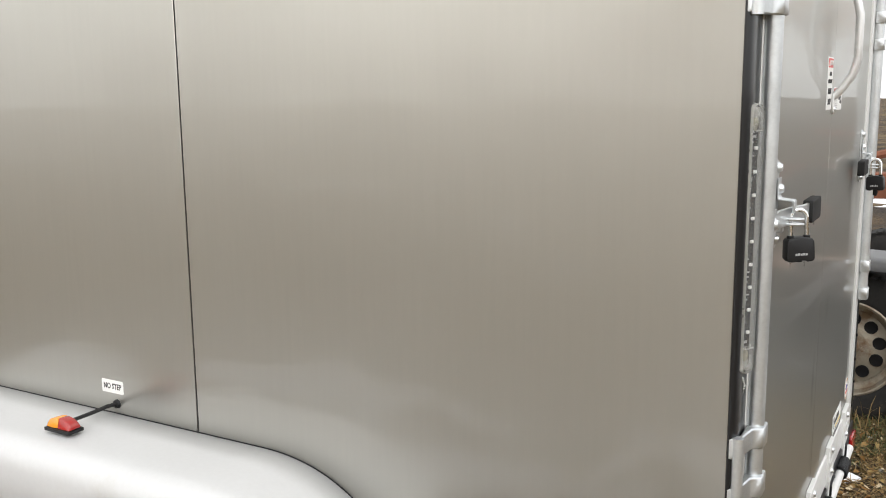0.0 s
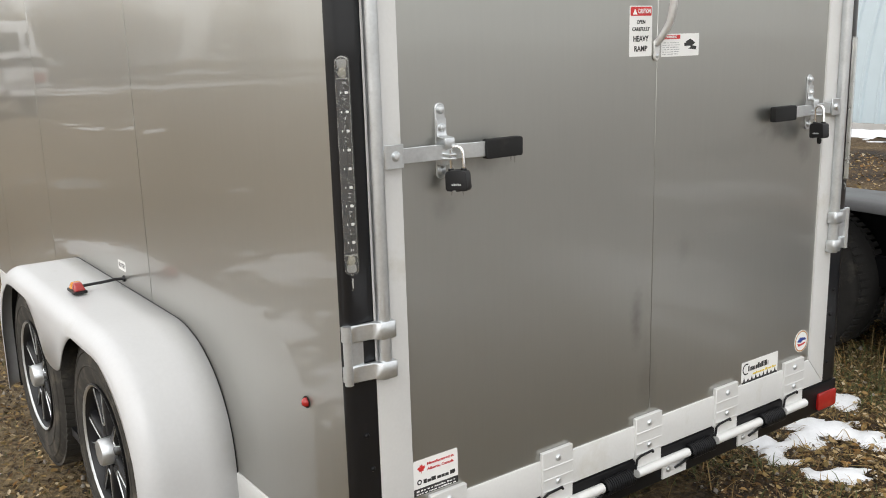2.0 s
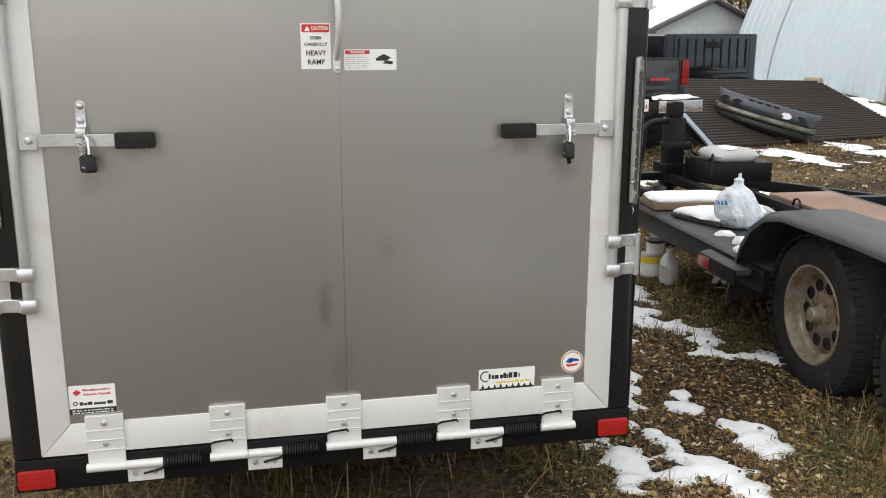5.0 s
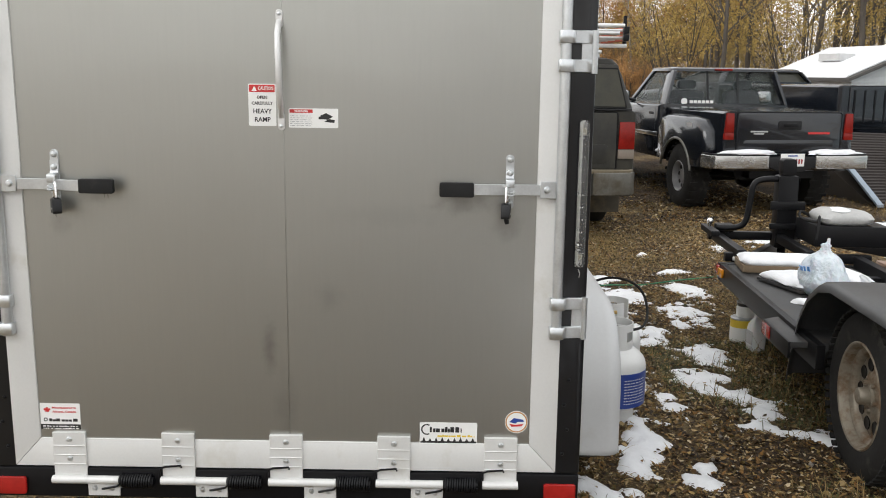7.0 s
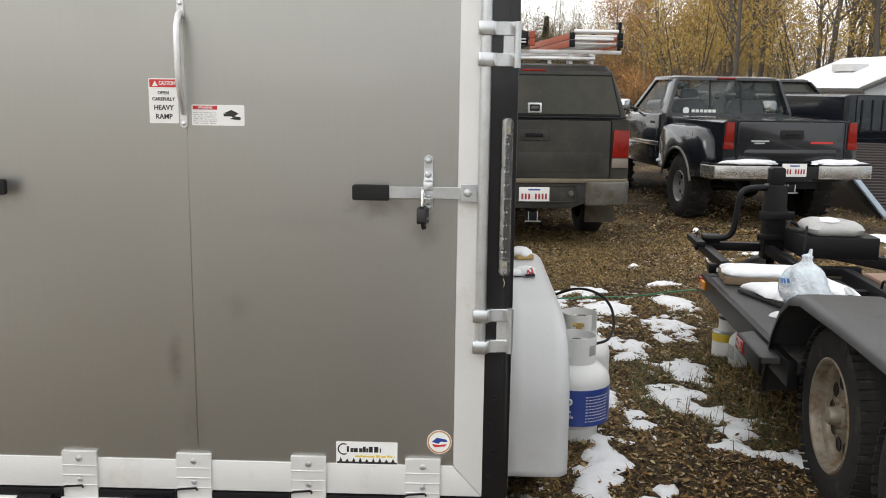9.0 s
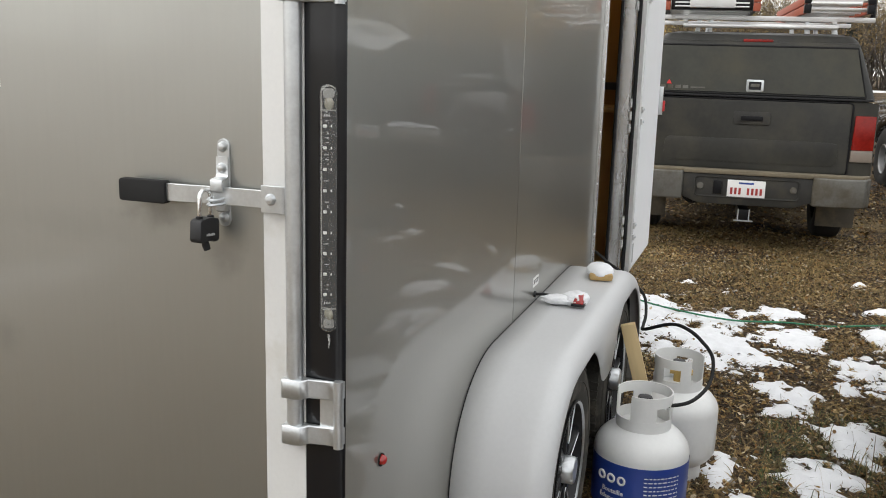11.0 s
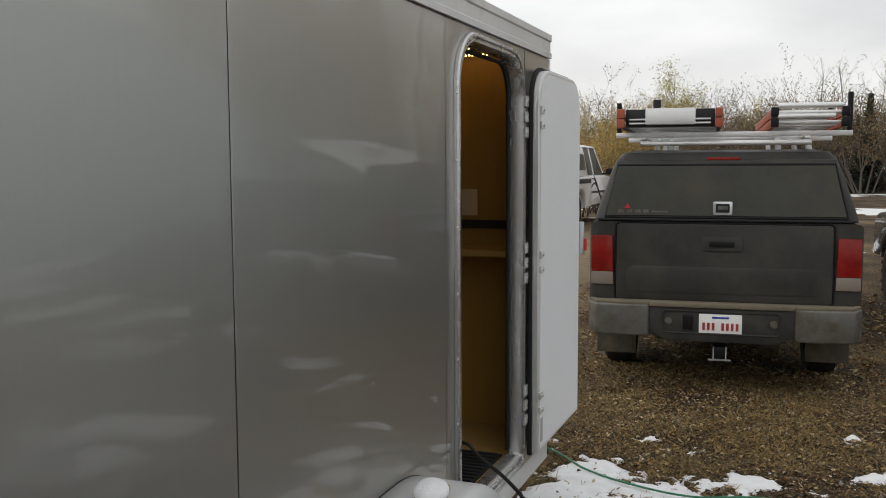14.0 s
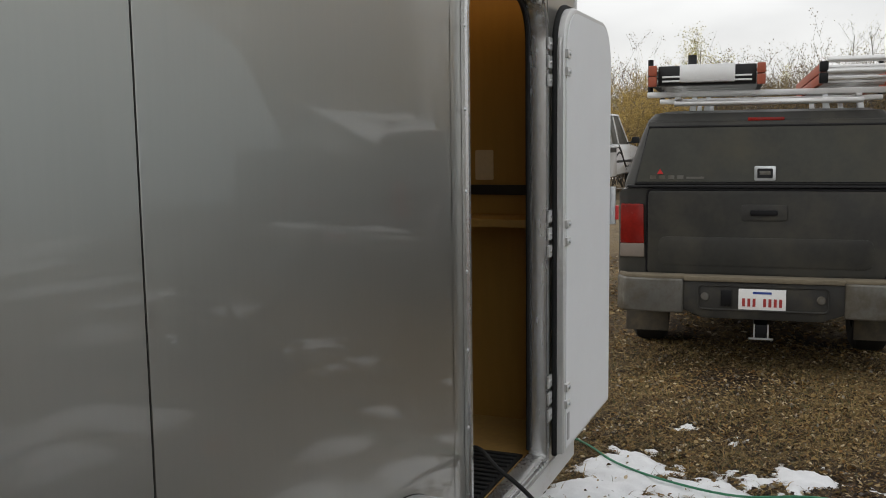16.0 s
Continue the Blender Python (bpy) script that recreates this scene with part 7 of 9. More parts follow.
# boards and snow on the platform, shopping bag
for k, (x, y, z, sx, sy, rz) in enumerate(((2.02, -0.26, 0.475, 0.58, 0.30, 86), (1.56, -0.20, 0.475, 0.40, 0.30, 20), (1.72, -0.52, 0.475, 0.5, 0.16, 8))):
    bd = thing("snowy_board", "wooden board under a thick slab of snow", "board", UM @ pose(x, y, z, 0, 0, rz), group="boards on the platform")
    Build().box(-sx / 2, -sy / 2, 0.0, sx / 2, sy / 2, 0.045 if k == 0 else 0.02).part("plank", mat("wet_grey_wood", (0.22, 0.16, 0.10), 0.8, bump=0.2) if k == 0 else DECKSTEEL, bd, bevel=0.004)
    rings = []
    base = 0.045 if k == 0 else 0.02
    for z2, g in ((base, 0.012), (base + 0.012, 0.0), (base + 0.026, 0.008), (base + 0.038, 0.03), (base + 0.042, 0.08)):
        rings.append([(xx + 0.035 * noise.noise((xx * 7, yy * 7, k)), yy + 0.035 * noise.noise((xx * 7 + 5, yy * 7, k)), z2 + 0.014 * noise.noise((xx * 9, yy * 9, k * 3.0)) * (z2 > base)) for xx, yy in dense(round_rect(-sx / 2 + g, -sy / 2 + g, sx / 2 - g, sy / 2 - g, 0.05, 5))])
    Build().loft(rings).part("snow_slab", SNOW, bd, "thick clean snow", angle=70)
for k, (x, y, s_) in enumerate(((1.02, -0.30, 1.2), (0.88, -0.10, 0.8), (0.72, -0.02, 0.7), (0.95, -0.52, 1.0), (1.30, -0.55, 0.9), (2.3, -0.05, 0.8), (1.12, -0.08, 0.5))):
    sp = thing("snow_clump", "lump of snow lying on the trailer platform", "snow", UM @ pose(x, y, 0.472, 0, 0, 40 * k), group="snow lumps on the platform")
    rough_blob("snow_body", SNOW, sp, 0, 0, 0.0, 0.12 * s_, 0.07 * s_, 0.055 * s_, 6.0 + k, n=16, flat=0.05)
bagm = mat("thin_white_plastic", (0.64, 0.70, 0.75), 0.30, 0.0, var=0.12, scale=9, fine=26, bump=1.0, bump_dist=0.03, sss=0.1)
bag = thing("shopping_bag", "tied white plastic shopping bag with blue print", "bag", UM @ pose(1.33, -0.26, 0.472, 0, 0, 20) @ Matrix.Diagonal((0.80, 0.80, 0.97, 1)))
rings = []
for i, (z, r) in enumerate(((0.0, 0.02), (0.004, 0.11), (0.03, 0.145), (0.06, 0.155), (0.09, 0.162), (0.12, 0.160), (0.15, 0.155), (0.18, 0.142), (0.205, 0.122), (0.225, 0.096), (0.24, 0.066), (0.255, 0.040), (0.275, 0.030), (0.292, 0.034), (0.300, 0.022), (0.303, 0.005))):
    ring = []
    for k in range(72):
        a = 2 * math.pi * k / 72
        fold = 0.93 + (0.05 + 0.30 * max(0, z - 0.1)) * math.sin(a * 7 + 9 * z) + 0.26 * noise.noise((math.cos(a) * 1.6, math.sin(a) * 1.6, z * 8)) + 0.14 * abs(noise.noise((math.cos(a) * 4, math.sin(a) * 4, z * 18))) + 0.05 * noise.noise((math.cos(a) * 9, math.sin(a) * 9, z * 45))
        ring.append((r * fold * math.cos(a) * 1.05 + 0.02 * z / 0.3, r * fold * math.sin(a) * 0.92, z + 0.008 * noise.noise((a, z * 10, 2)) * (0 < i)))
    rings.append(ring)
Build().loft(rings).part("sack", bagm, bag, angle=60)
Build().tube([(0.05, -0.03, 0.22), (0.07, -0.06, 0.275), (0.075, -0.07, 0.32)], [0.03, 0.016, 0.010], 9).part("ear", bagm, bag)
b = Build()
for k in range(5):
    a = radians(98 - 13 * k)
    b.box(-0.010, -0.002, -0.014, 0.010, 0.002, 0.014, Matrix.Translation((0.165 * math.cos(a), 0.150 * math.sin(a) + 0.012, 0.165 - 0.004 * k)) @ pose(0, 0, 0, -18, 0, math.degrees(a) - 90))
b.part("print", mat("pale_blue_print", (0.12, 0.32, 0.70), 0.4), bag, "pale blue plain bars")

# cans and jug on the grass under the platform edge
cg = lambda x, y: (UM @ Vector((x, y, 0)))
p_ = cg(2.02, -0.01)
can = thing("paint_can", "yellow and white paint can with a second can on top", "paint can", pose(p_.x, p_.y, ground_z(p_.x, p_.y), 0, 0, 20) @ Matrix.Scale(0.82, 4))
Build().lathe([(0.0, 0.0), (0.085, 0.0), (0.087, 0.004), (0.085, 0.01), (0.085, 0.185), (0.088, 0.19), (0.082, 0.195), (0.0, 0.192)], (0, 0, 0), (0, 0, 1), 28).part("tin", GALV, can)
Build().lathe([(0.0855, 0.015), (0.0855, 0.12)], (0, 0, 0), (0, 0, 1), 28).part("white_label", STICKER, can)
Build().lathe([(0.0857, 0.12), (0.0857, 0.18)], (0, 0, 0), (0, 0, 1), 28).part("yellow_label", STICKYELLOW, can)
can2 = thing("paint_can", "white paint can with dark print stacked on another", "paint can", pose(p_.x + 0.01, p_.y + 0.02, ground_z(p_.x, p_.y) + 0.194 * 0.82, 0, 0, 70) @ Matrix.Scale(0.82, 4))
Build().lathe([(0.0, 0.0), (0.072, 0.0), (0.072, 0.12), (0.075, 0.125), (0.069, 0.13), (0.0, 0.126)], (0, 0, 0), (0, 0, 1), 28).part("tin", GALV, can2)
Build().lathe([(0.0725, 0.01), (0.0725, 0.095)], (0, 0, 0), (0, 0, 1), 28).part("white_label", STICKER, can2)
Build().lathe([(0.0727, 0.095), (0.0727, 0.118)], (0, 0, 0), (0, 0, 1), 28).part("dark_band", STICKBLACK, can2)
p_ = cg(1.82, -0.05)
jug = thing("plastic_jug", "white plastic jug with a grey label on the grass", "jug", pose(p_.x, p_.y, ground_z(p_.x, p_.y), 0, 0, 190) @ Matrix.Scale(0.88, 4))
rings = []
for z, sx, sy in ((0.0, 0.055, 0.045), (0.008, 0.062, 0.050), (0.15, 0.063, 0.051), (0.185, 0.058, 0.046), (0.215, 0.036, 0.030), (0.232, 0.019, 0.019), (0.245, 0.018, 0.018)):
    rings.append([(x, y, z) for x, y in round_rect(-sx, -sy, sx, sy, min(sx, sy) * 0.6, 4)])
Build().loft(rings).part("bottle", mat("translucent_white_plastic", (0.75, 0.76, 0.76), 0.4, sss=0.1), jug, angle=50)
Build().cyl((0, 0, 0.243), (0, 0, 0.268), 0.021, 16).part("cap", STICKER, jug)
Build().box(-0.045, 0.0505, 0.05, 0.045, 0.0525, 0.145).box(-0.045, -0.0505, 0.05, 0.045, -0.0525, 0.145).part("paper_label", STICKGREY, jug)

# ---- behind: arched shed, ribbed sheets, loose bumper, small shed ----
QSKIN = mat("pale_blue_corrugated_skin", (0.42, 0.49, 0.52), 0.45, 0.15, var=0.06, scale=0.5, fine=6, bump=0.03)
qh = thing("arched_shed", "pale blue corrugated arched storage shed", "shed")
Rq, yq, q0, q1 = 6.2, 21.2, -21.0, -3.0
b = Build()
cols = []
x = q0
pitch = 0.30
k = 0
while x < q1:
    for dx, off in ((0.0, 0.0), (0.21, 0.0), (0.235, 0.035), (0.275, 0.035)):
        rr = Rq + off
        ring = [(x + dx, yq - rr * math.cos(a) * 1.0, -0.25 + rr * 1.02 * math.sin(a)) for a in np.linspace(0.0, math.pi, 49)]
        cols.append(ring)
    x += pitch
b.loft(cols, close=False, caps=False)
b.part("arch_skin", QSKIN, qh, smooth=True, angle=25)
for xe in (q0 + 0.02, q1 - 0.1):
    b = Build()
    n_ = 48
    arcp = [(xe, yq - (Rq - 0.02) * math.cos(a), -0.25 + (Rq - 0.02) * 1.02 * math.sin(a)) for a in np.linspace(0, math.pi, n_ + 1)]
    b.add(arcp + [(xe + 0.05, p[1], p[2]) for p in arcp], [tuple(range(n_ + 1)), tuple(range(2 * n_ + 1, n_, -1))])
    b.part("end_wall", QSKIN, qh, smooth=False)
Build().box(q0, yq - Rq - 0.10, -0.05, q1, yq - Rq + 0.12, 0.10).part("footing", mat("concrete_footing", (0.35, 0.34, 0.32), 0.9), qh)
for xx in np.arange(q0 + 2.0, q1, 4.5):
    ring = [(xx, yq - (Rq + 0.05) * math.cos(a), -0.25 + (Rq + 0.05) * 1.02 * math.sin(a)) for a in np.linspace(0.02, math.pi - 0.02, 33)]
    Build().tube(ring, 0.022, 6).part("seam_band", mat("grey_seal", (0.30, 0.33, 0.34), 0.7), qh)

PILE = mat("dark_brown_ribbed_sheet", (0.026, 0.019, 0.016), 0.6, 0.1, var=0.25, scale=3, fine=30, bump=0.05)
pl_ = thing("ribbed_sheet_pile", "dark brown ribbed metal sheets leaning on a bank", "metal sheets")
A_, B_, C_, D_ = Vector((-9.55, 8.53, 0.02)), Vector((-10.45, 12.5, 0.02)), Vector((-11.3, 8.35, 0.90)), Vector((-11.0, 11.05, 0.84))
nr = 26
for k in range(nr):
    f0, f1, f2 = k / nr, (k + 0.62) / nr, (k + 1) / nr
    rows = []
    for f, h_ in ((f0, 0.0), (f0 + 0.10 / nr, 0.028), (f1 - 0.06 / nr, 0.030), (f1, 0.0), (f2, 0.0)):
        rows.append([A_.lerp(C_, f) + Vector((0.2 * h_, 0, h_)), B_.lerp(D_, f) + Vector((0.2 * h_, 0, h_))])
    b = Build().loft([[r[0], r[1]] for r in rows], close=False, caps=False)
    o = b.part("rib", PILE, pl_, smooth=False)
b = Build().add([A_ + Vector((-0.05, 0, -0.06)), B_ + Vector((-0.05, -0.1, -0.06)), D_ + Vector((-0.35, -0.15, -0.30)), C_ + Vector((-0.35, 0, -0.30)), (A_.x, A_.y, -0.1), (B_.x, B_.y, -0.1), (D_.x - 0.4, D_.y, -0.1), (C_.x - 0.4, C_.y, -0.1)],
                [(0, 1, 2, 3), (4, 7, 6, 5), (0, 4, 5, 1), (1, 5, 6, 2), (2, 6, 7, 3), (3, 7, 4, 0)])
Build().loft([[v + Vector((0, -0.05, 0.0)), v + Vector((0, 0.03, 0.0)), v + Vector((0, 0.03, 0.035)), v + Vector((0, -0.05, 0.035))] for v in (A_, C_)]).part("edge_strip", mat("pale_blue_steel", (0.30, 0.36, 0.42), 0.5, 0.2), pl_, "pale blue steel edge strip")
b.part("bank", mat("dark_earth", (0.05, 0.04, 0.03), 0.95, bump=0.4), pl_, smooth=False)
Build().cyl(D_ + Vector((-0.3, 0.0, 0.0)), D_ + Vector((0.02, 0.06, 0.0)), 0.06, 12).part("log_end", mat("grey_log", (0.30, 0.25, 0.17), 0.9, bump=0.2), pl_, "sawn log end", bevel=0.01)

lb_ = thing("loose_bumper", "slate grey truck bumper cover lying on the sheets", "bumper")
e0, e1 = Vector((-9.72, 10.20, 0.02)), Vector((-10.52, 8.98, 0.42))
ax_ = (e1 - e0).normalized()
sd_ = Vector((-ax_.y, ax_.x, 0)).normalized()
sd_ = sd_ if sd_.x > 0 else -sd_
up_ = ax_.cross(sd_).normalized()
up_ = up_ if up_.z > 0 else -up_
L_ = (e1 - e0).length


def bumper_line(f):
    """Middle line of the cover: gently bowed, wrapped back at both ends."""
    wrap = max(0.0, abs(2 * f - 1) - 0.80) / 0.20
    return e0 + ax_ * (L_ * f) + sd_ * (0.14 * (1 - (2 * f - 1) ** 2) - 0.20 * wrap ** 1.5)


fs = [0.0, 0.03, 0.06, 0.09, 0.12] + [0.12 + 0.76 * k / 12 for k in range(1, 12)] + [0.88, 0.91, 0.94, 0.97, 1.0]
for nm, mt_, lbl, sect in (("upper_skin", mat("slate_plastic", (0.045, 0.052, 0.060), 0.42, var=0.2, dirt=(0.09, 0.085, 0.075), dirt_amount=0.1), "slate grey plastic skin", ((-0.10, 0.17), (0.035, 0.155), (0.055, 0.20), (0.035, 0.27), (-0.01, 0.30), (-0.10, 0.29), (-0.10, 0.27), (-0.02, 0.27), (0.02, 0.20), (-0.10, 0.19))),
                          ("bright_strip", DULLBUMPER, "dull chrome strip", ((-0.06, 0.09), (0.055, 0.085), (0.075, 0.11), (0.06, 0.15), (-0.06, 0.15))),
                          ("lower_valance", BLACKPLASTIC, "black lower valance", ((-0.05, -0.02), (0.03, -0.02), (0.06, 0.03), (0.05, 0.08), (-0.05, 0.08)))):
    Build().loft([[bumper_line(f) + sd_ * a * 1.2 + up_ * z * 1.35 for a, z in sect] for f in fs]).part(nm, mt_, lb_, lbl, bevel=0.006, seg=1)
for f, mt_ in ((0.17, BLACKPLASTIC), (0.31, SNOW), (0.78, BLACKPLASTIC), (0.90, BLACKPLASTIC)):
    c = bumper_line(f) + sd_ * 0.060 + up_ * 0.29
    Build().loft([[c + ax_ * (0.075 * math.cos(q)) + up_ * (0.046 * math.sin(q)) + sd_ * d for q in np.linspace(0, 2 * math.pi, 17)[:-1]] for d in (-0.02, 0.008)]).part("lamp_opening", mt_, lb_)
for k in range(4):
    c = bumper_line(0.42 + 0.08 * k) + sd_ * 0.045 + up_ * 0.37
    Build().loft([[c + ax_ * a + up_ * z + sd_ * d for a, z in ((-0.035, -0.015), (0.035, -0.015), (0.045, 0.012), (-0.045, 0.012))] for d in (-0.03, 0.006)]).part("step_notch", BLACKPLASTIC, lb_, bevel=0.003)

shed = thing("small_shed", "small white shed with a snow-covered gable roof", "shed", pose(-23.8, 14.6, 0.25, 0, 0, 14))
SIDING = mat("white_siding", (0.52, 0.53, 0.53), 0.6)
Build().box(-1.7, -1.9, 0, 1.7, 1.9, 1.50).part("wall", SIDING, shed)
for k in range(9):
    Build().box(1.698, -1.9, 0.03 + 0.163 * k, 1.712, 1.9, 0.185 + 0.163 * k).part("siding_board", SIDING, shed, bevel=0.003)
Build().prism([(-1.9, 1.50), (1.9, 1.50), (0, 2.22)], "x", -1.68, 1.69).part("gable", SIDING, shed)
SHINGLE = mat("dark_shingle", (0.08, 0.075, 0.07), 0.9)
for s in (-1, 1):
    Build().prism([(s * 2.15, 1.37), (s * 2.15, 1.46), (0, 2.30), (0, 2.21)], "x", -1.95, 1.95).part("roof_slope", SHINGLE, shed, bevel=0.01)
    Build().prism([(s * 2.16, 1.463), (s * 2.12, 1.53), (s * 0.02, 2.36), (s * 0.0, 2.303)], "x", -1.9, 1.82).part("roof_snow", SNOW, shed, "snow blanket", bevel=0.03)
Build().box(-0.45, -1.25, 1.93, 0.45, -0.75, 2.12, pose(-0.2, 0, 0, 0, 0, 0)).part("skylight", mat("grey_plastic_sheet", (0.5, 0.5, 0.5), 0.4), shed, "grey skylight panel")

# rusty farm implement behind the fender
ri = thing("rusty_implement", "rusty steel farm implement standing on the grass", "implement", pose(-0.6, 9.4, 0, 0, 0, 15))
RUST = mat("rusty_steel", (0.20, 0.075, 0.04), 0.85, 0.2, var=0.35, scale=5, fine=40, bump=0.25)
Build().box(-1.6, -0.12, 0.55, 1.9, 0.12, 0.78).part("frame_beam", RUST, ri, bevel=0.01)
Build().box(-1.5, -0.35, 0.25, -0.9, 0.35, 1.02).part("hopper", RUST, ri, bevel=0.02)
Build().tube([(-0.9, 0.0, 0.75), (0.4, 0.2, 1.05), (1.6, 0.2, 1.1)], 0.04, 8).part("lever", RUST, ri)
for x in (-1.1, 1.3):
    Build().lathe([(0.18, -0.09), (0.36, -0.10), (0.41, -0.04), (0.41, 0.04), (0.36, 0.10), (0.18, 0.09)], (x, -0.45, 0.41), (0, 1, 0), 28).part("tyre", TYRE, ri)
    Build().lathe([(0.185, 0.0), (0.0, 0.02)], (x, -0.45, 0.41), (0, -1, 0), 20).part("disc", RUST, ri)
    Build().cyl((x, -0.4, 0.41), (x, 0.4, 0.41), 0.04).part("axle", RUST, ri)
    Build().lathe([(0.18, -0.09), (0.36, -0.10), (0.41, -0.04), (0.41, 0.04), (0.36, 0.10), (0.18, 0.09)], (x, 0.45, 0.41), (0, 1, 0), 28).part("tyre", TYRE, ri)


# ---- ground ----
def axis(a, b, fine0, fine1, fine, coarse):
    xs, x = [], a
    while x < b:
        xs.append(x)
        d = max(0.0, fine0 - x, x - fine1)
        x += min(coarse, fine + 0.12 * d)
    return xs + [b]


GROUND = two_tone("dead_grass_and_dirt", [(0.012, 0.0075, 0.004), (0.030, 0.017, 0.007), (0.064, 0.038, 0.0145), (0.115, 0.073, 0.028), (0.20, 0.145, 0.068)], 0.9, rough=0.95, bump=1.0, dist=0.03, fine=34)
def add_lane(m):
    """Paler dry dirt of the vehicle lane, blended in with a ragged edge."""
    nt = m.node_tree
    N, L = nt.nodes.new, nt.links.new
    b = nt.nodes["Principled BSDF"]
    tc, sx, no = nt.nodes["Texture Coordinate"], N("ShaderNodeSeparateXYZ"), N("ShaderNodeTexNoise")
    L(tc.outputs["Object"], sx.inputs[0]), L(tc.outputs["Object"], no.inputs["Vector"])
    no.inputs["Scale"].default_value, no.inputs["Detail"].default_value = 0.8, 8
    edge = N("ShaderNodeMath")
    edge.operation = 'MULTIPLY_ADD'
    L(no.outputs["Fac"], edge.inputs[0])
    edge.inputs[1].default_value = 5.0
    L(sx.outputs["Y"], edge.inputs[2])
    mr = N("ShaderNodeMapRange")
    mr.interpolation_type = 'SMOOTHSTEP'
    mr.inputs["From Min"].default_value, mr.inputs["From Max"].default_value = 5.6, 3.2
    mr.inputs["To Max"].default_value = 0.75
    L(edge.outputs[0], mr.inputs["Value"])
    mx = N("ShaderNodeMix")
    mx.data_type = 'RGBA'
    L(mr.outputs["Result"], mx.inputs["Factor"])
    L(b.inputs["Base Color"].links[0].from_socket, mx.inputs["A"])
    mul = N("ShaderNodeMix")
    mul.data_type, mul.blend_type = 'RGBA', 'MULTIPLY'
    mul.inputs["Factor"].default_value = 0.8
    mul.inputs["A"].default_value = (0.40, 0.30, 0.17, 1)
    fine = N("ShaderNodeTexNoise")
    fine.inputs["Scale"].default_value, fine.inputs["Detail"].default_value = 7, 8
    L(tc.outputs["Object"], fine.inputs["Vector"])
    L(fine.outputs["Fac"], mul.inputs["B"])
    L(mul.outputs["Result"], mx.inputs["B"])
    L(mx.outputs["Result"], b.inputs["Base Color"])


add_lane(GROUND)
gx, gy = axis(-170, 130, -9, 3, 0.10, 14), axis(-130, 150, -1.5, 7, 0.10, 14)
b = Build()
b.v = [(x, y, ground_z(x, y)) for x in gx for y in gy]
ny = len(gy)
b.f = [(i * ny + j, (i + 1) * ny + j, (i + 1) * ny + j + 1, i * ny + j + 1) for i in range(len(gx) - 1) for j in range(ny - 1)]
tagged(b.part("ground", GROUND), "brown dead grass, dirt and leaf litter", "ground", kind="structure")

# snow: a sheet that rises out of the ground where it lies
SPOTS = [(-4.62, 3.38, 0.62, 0.46), (-4.2, 3.75, 0.58, 0.34), (-4.1, 3.45, 0.42, 0.32), (-4.75, 3.70, 0.42, 0.30), (-4.45, 4.25, 0.42, 0.18), (-3.85, 4.5, 0.45, 0.2), (-3.33, 4.2, 0.30, 0.16), (-2.9, 4.42, 0.35, 0.16), (-2.35, 4.35, 0.38, 0.20),
         (-2.05, 4.48, 0.28, 0.12), (-1.6, 3.76, 0.30, 0.12), (-2.1, 4.0, 0.22, 0.1),
         (-2.14, 4.38, 0.18, 0.10), (-4.55, 4.72, 0.40, 0.16), (-5.06, 4.14, 0.22, 0.16), (-5.65, 3.5, 0.12, 0.08), (-6.1, 4.7, 0.09, 0.06), (-5.27, 4.74, 0.11, 0.22), (-2.3, 3.9, 0.18, 0.08),
         (-4.2, 0.52, 0.55, 0.20), (-5.1, 0.5, 0.7, 0.26), (-6.3, 0.35, 0.7, 0.2), (-4.4, 0.96, 0.28, 0.10), (-2.9, 1.05, 0.18, 0.08), (-2.5, 1.05, 0.16, 0.07), (-5.6, 1.0, 0.4, 0.12), (-3.4, 0.2, 0.6, 0.25),
         (-1.6, -0.3, 0.8, 0.25), (-0.6, -0.9, 0.9, 0.3), (-3.0, -0.9, 1.0, 0.4), (-2.2, 0.3, 0.4, 0.2), (0.4, -1.4, 1.0, 0.3), (-4.6, -0.6, 0.8, 0.35),
         (-9.6, 12.4, 1.4, 0.6), (-8.9, 10.6, 1.2, 0.35), (-8.6, 9.2, 1.0, 0.35), (-10.6, 13.6, 1.2, 0.5), (-12.6, 14.3, 2.5, 0.4), (-8.0, 7.9, 0.9, 0.35), (-7.0, 6.2, 0.5, 0.25), (-6.4, 5.6, 0.4, 0.2), (-10.8, 5.6, 0.4, 0.3), (-6.2, 7.4, 0.9, 0.3),
         (-3.0, 5.4, 0.5, 0.2), (3.2, 3.6, 1.0, 0.4), (2.2, 5.0, 1.2, 0.5), (0.8, 5.2, 0.7, 0.3), (1.4, 4.4, 0.5, 0.2), (3.0, -0.6, 1.0, 0.4)]


def strand(r, *pts):
    """A narrow broken strip of snow along a line."""
    for (xa, ya), (xb, yb) in zip(pts, pts[1:]):
        n_ = max(1, round(math.dist((xa, ya), (xb, yb)) / (r * 0.8)))
        for k in range(n_ + 1):
            SPOTS.append((xa + (xb - xa) * k / n_, ya + (yb - ya) * k / n_, r * 0.84, r * 0.84))


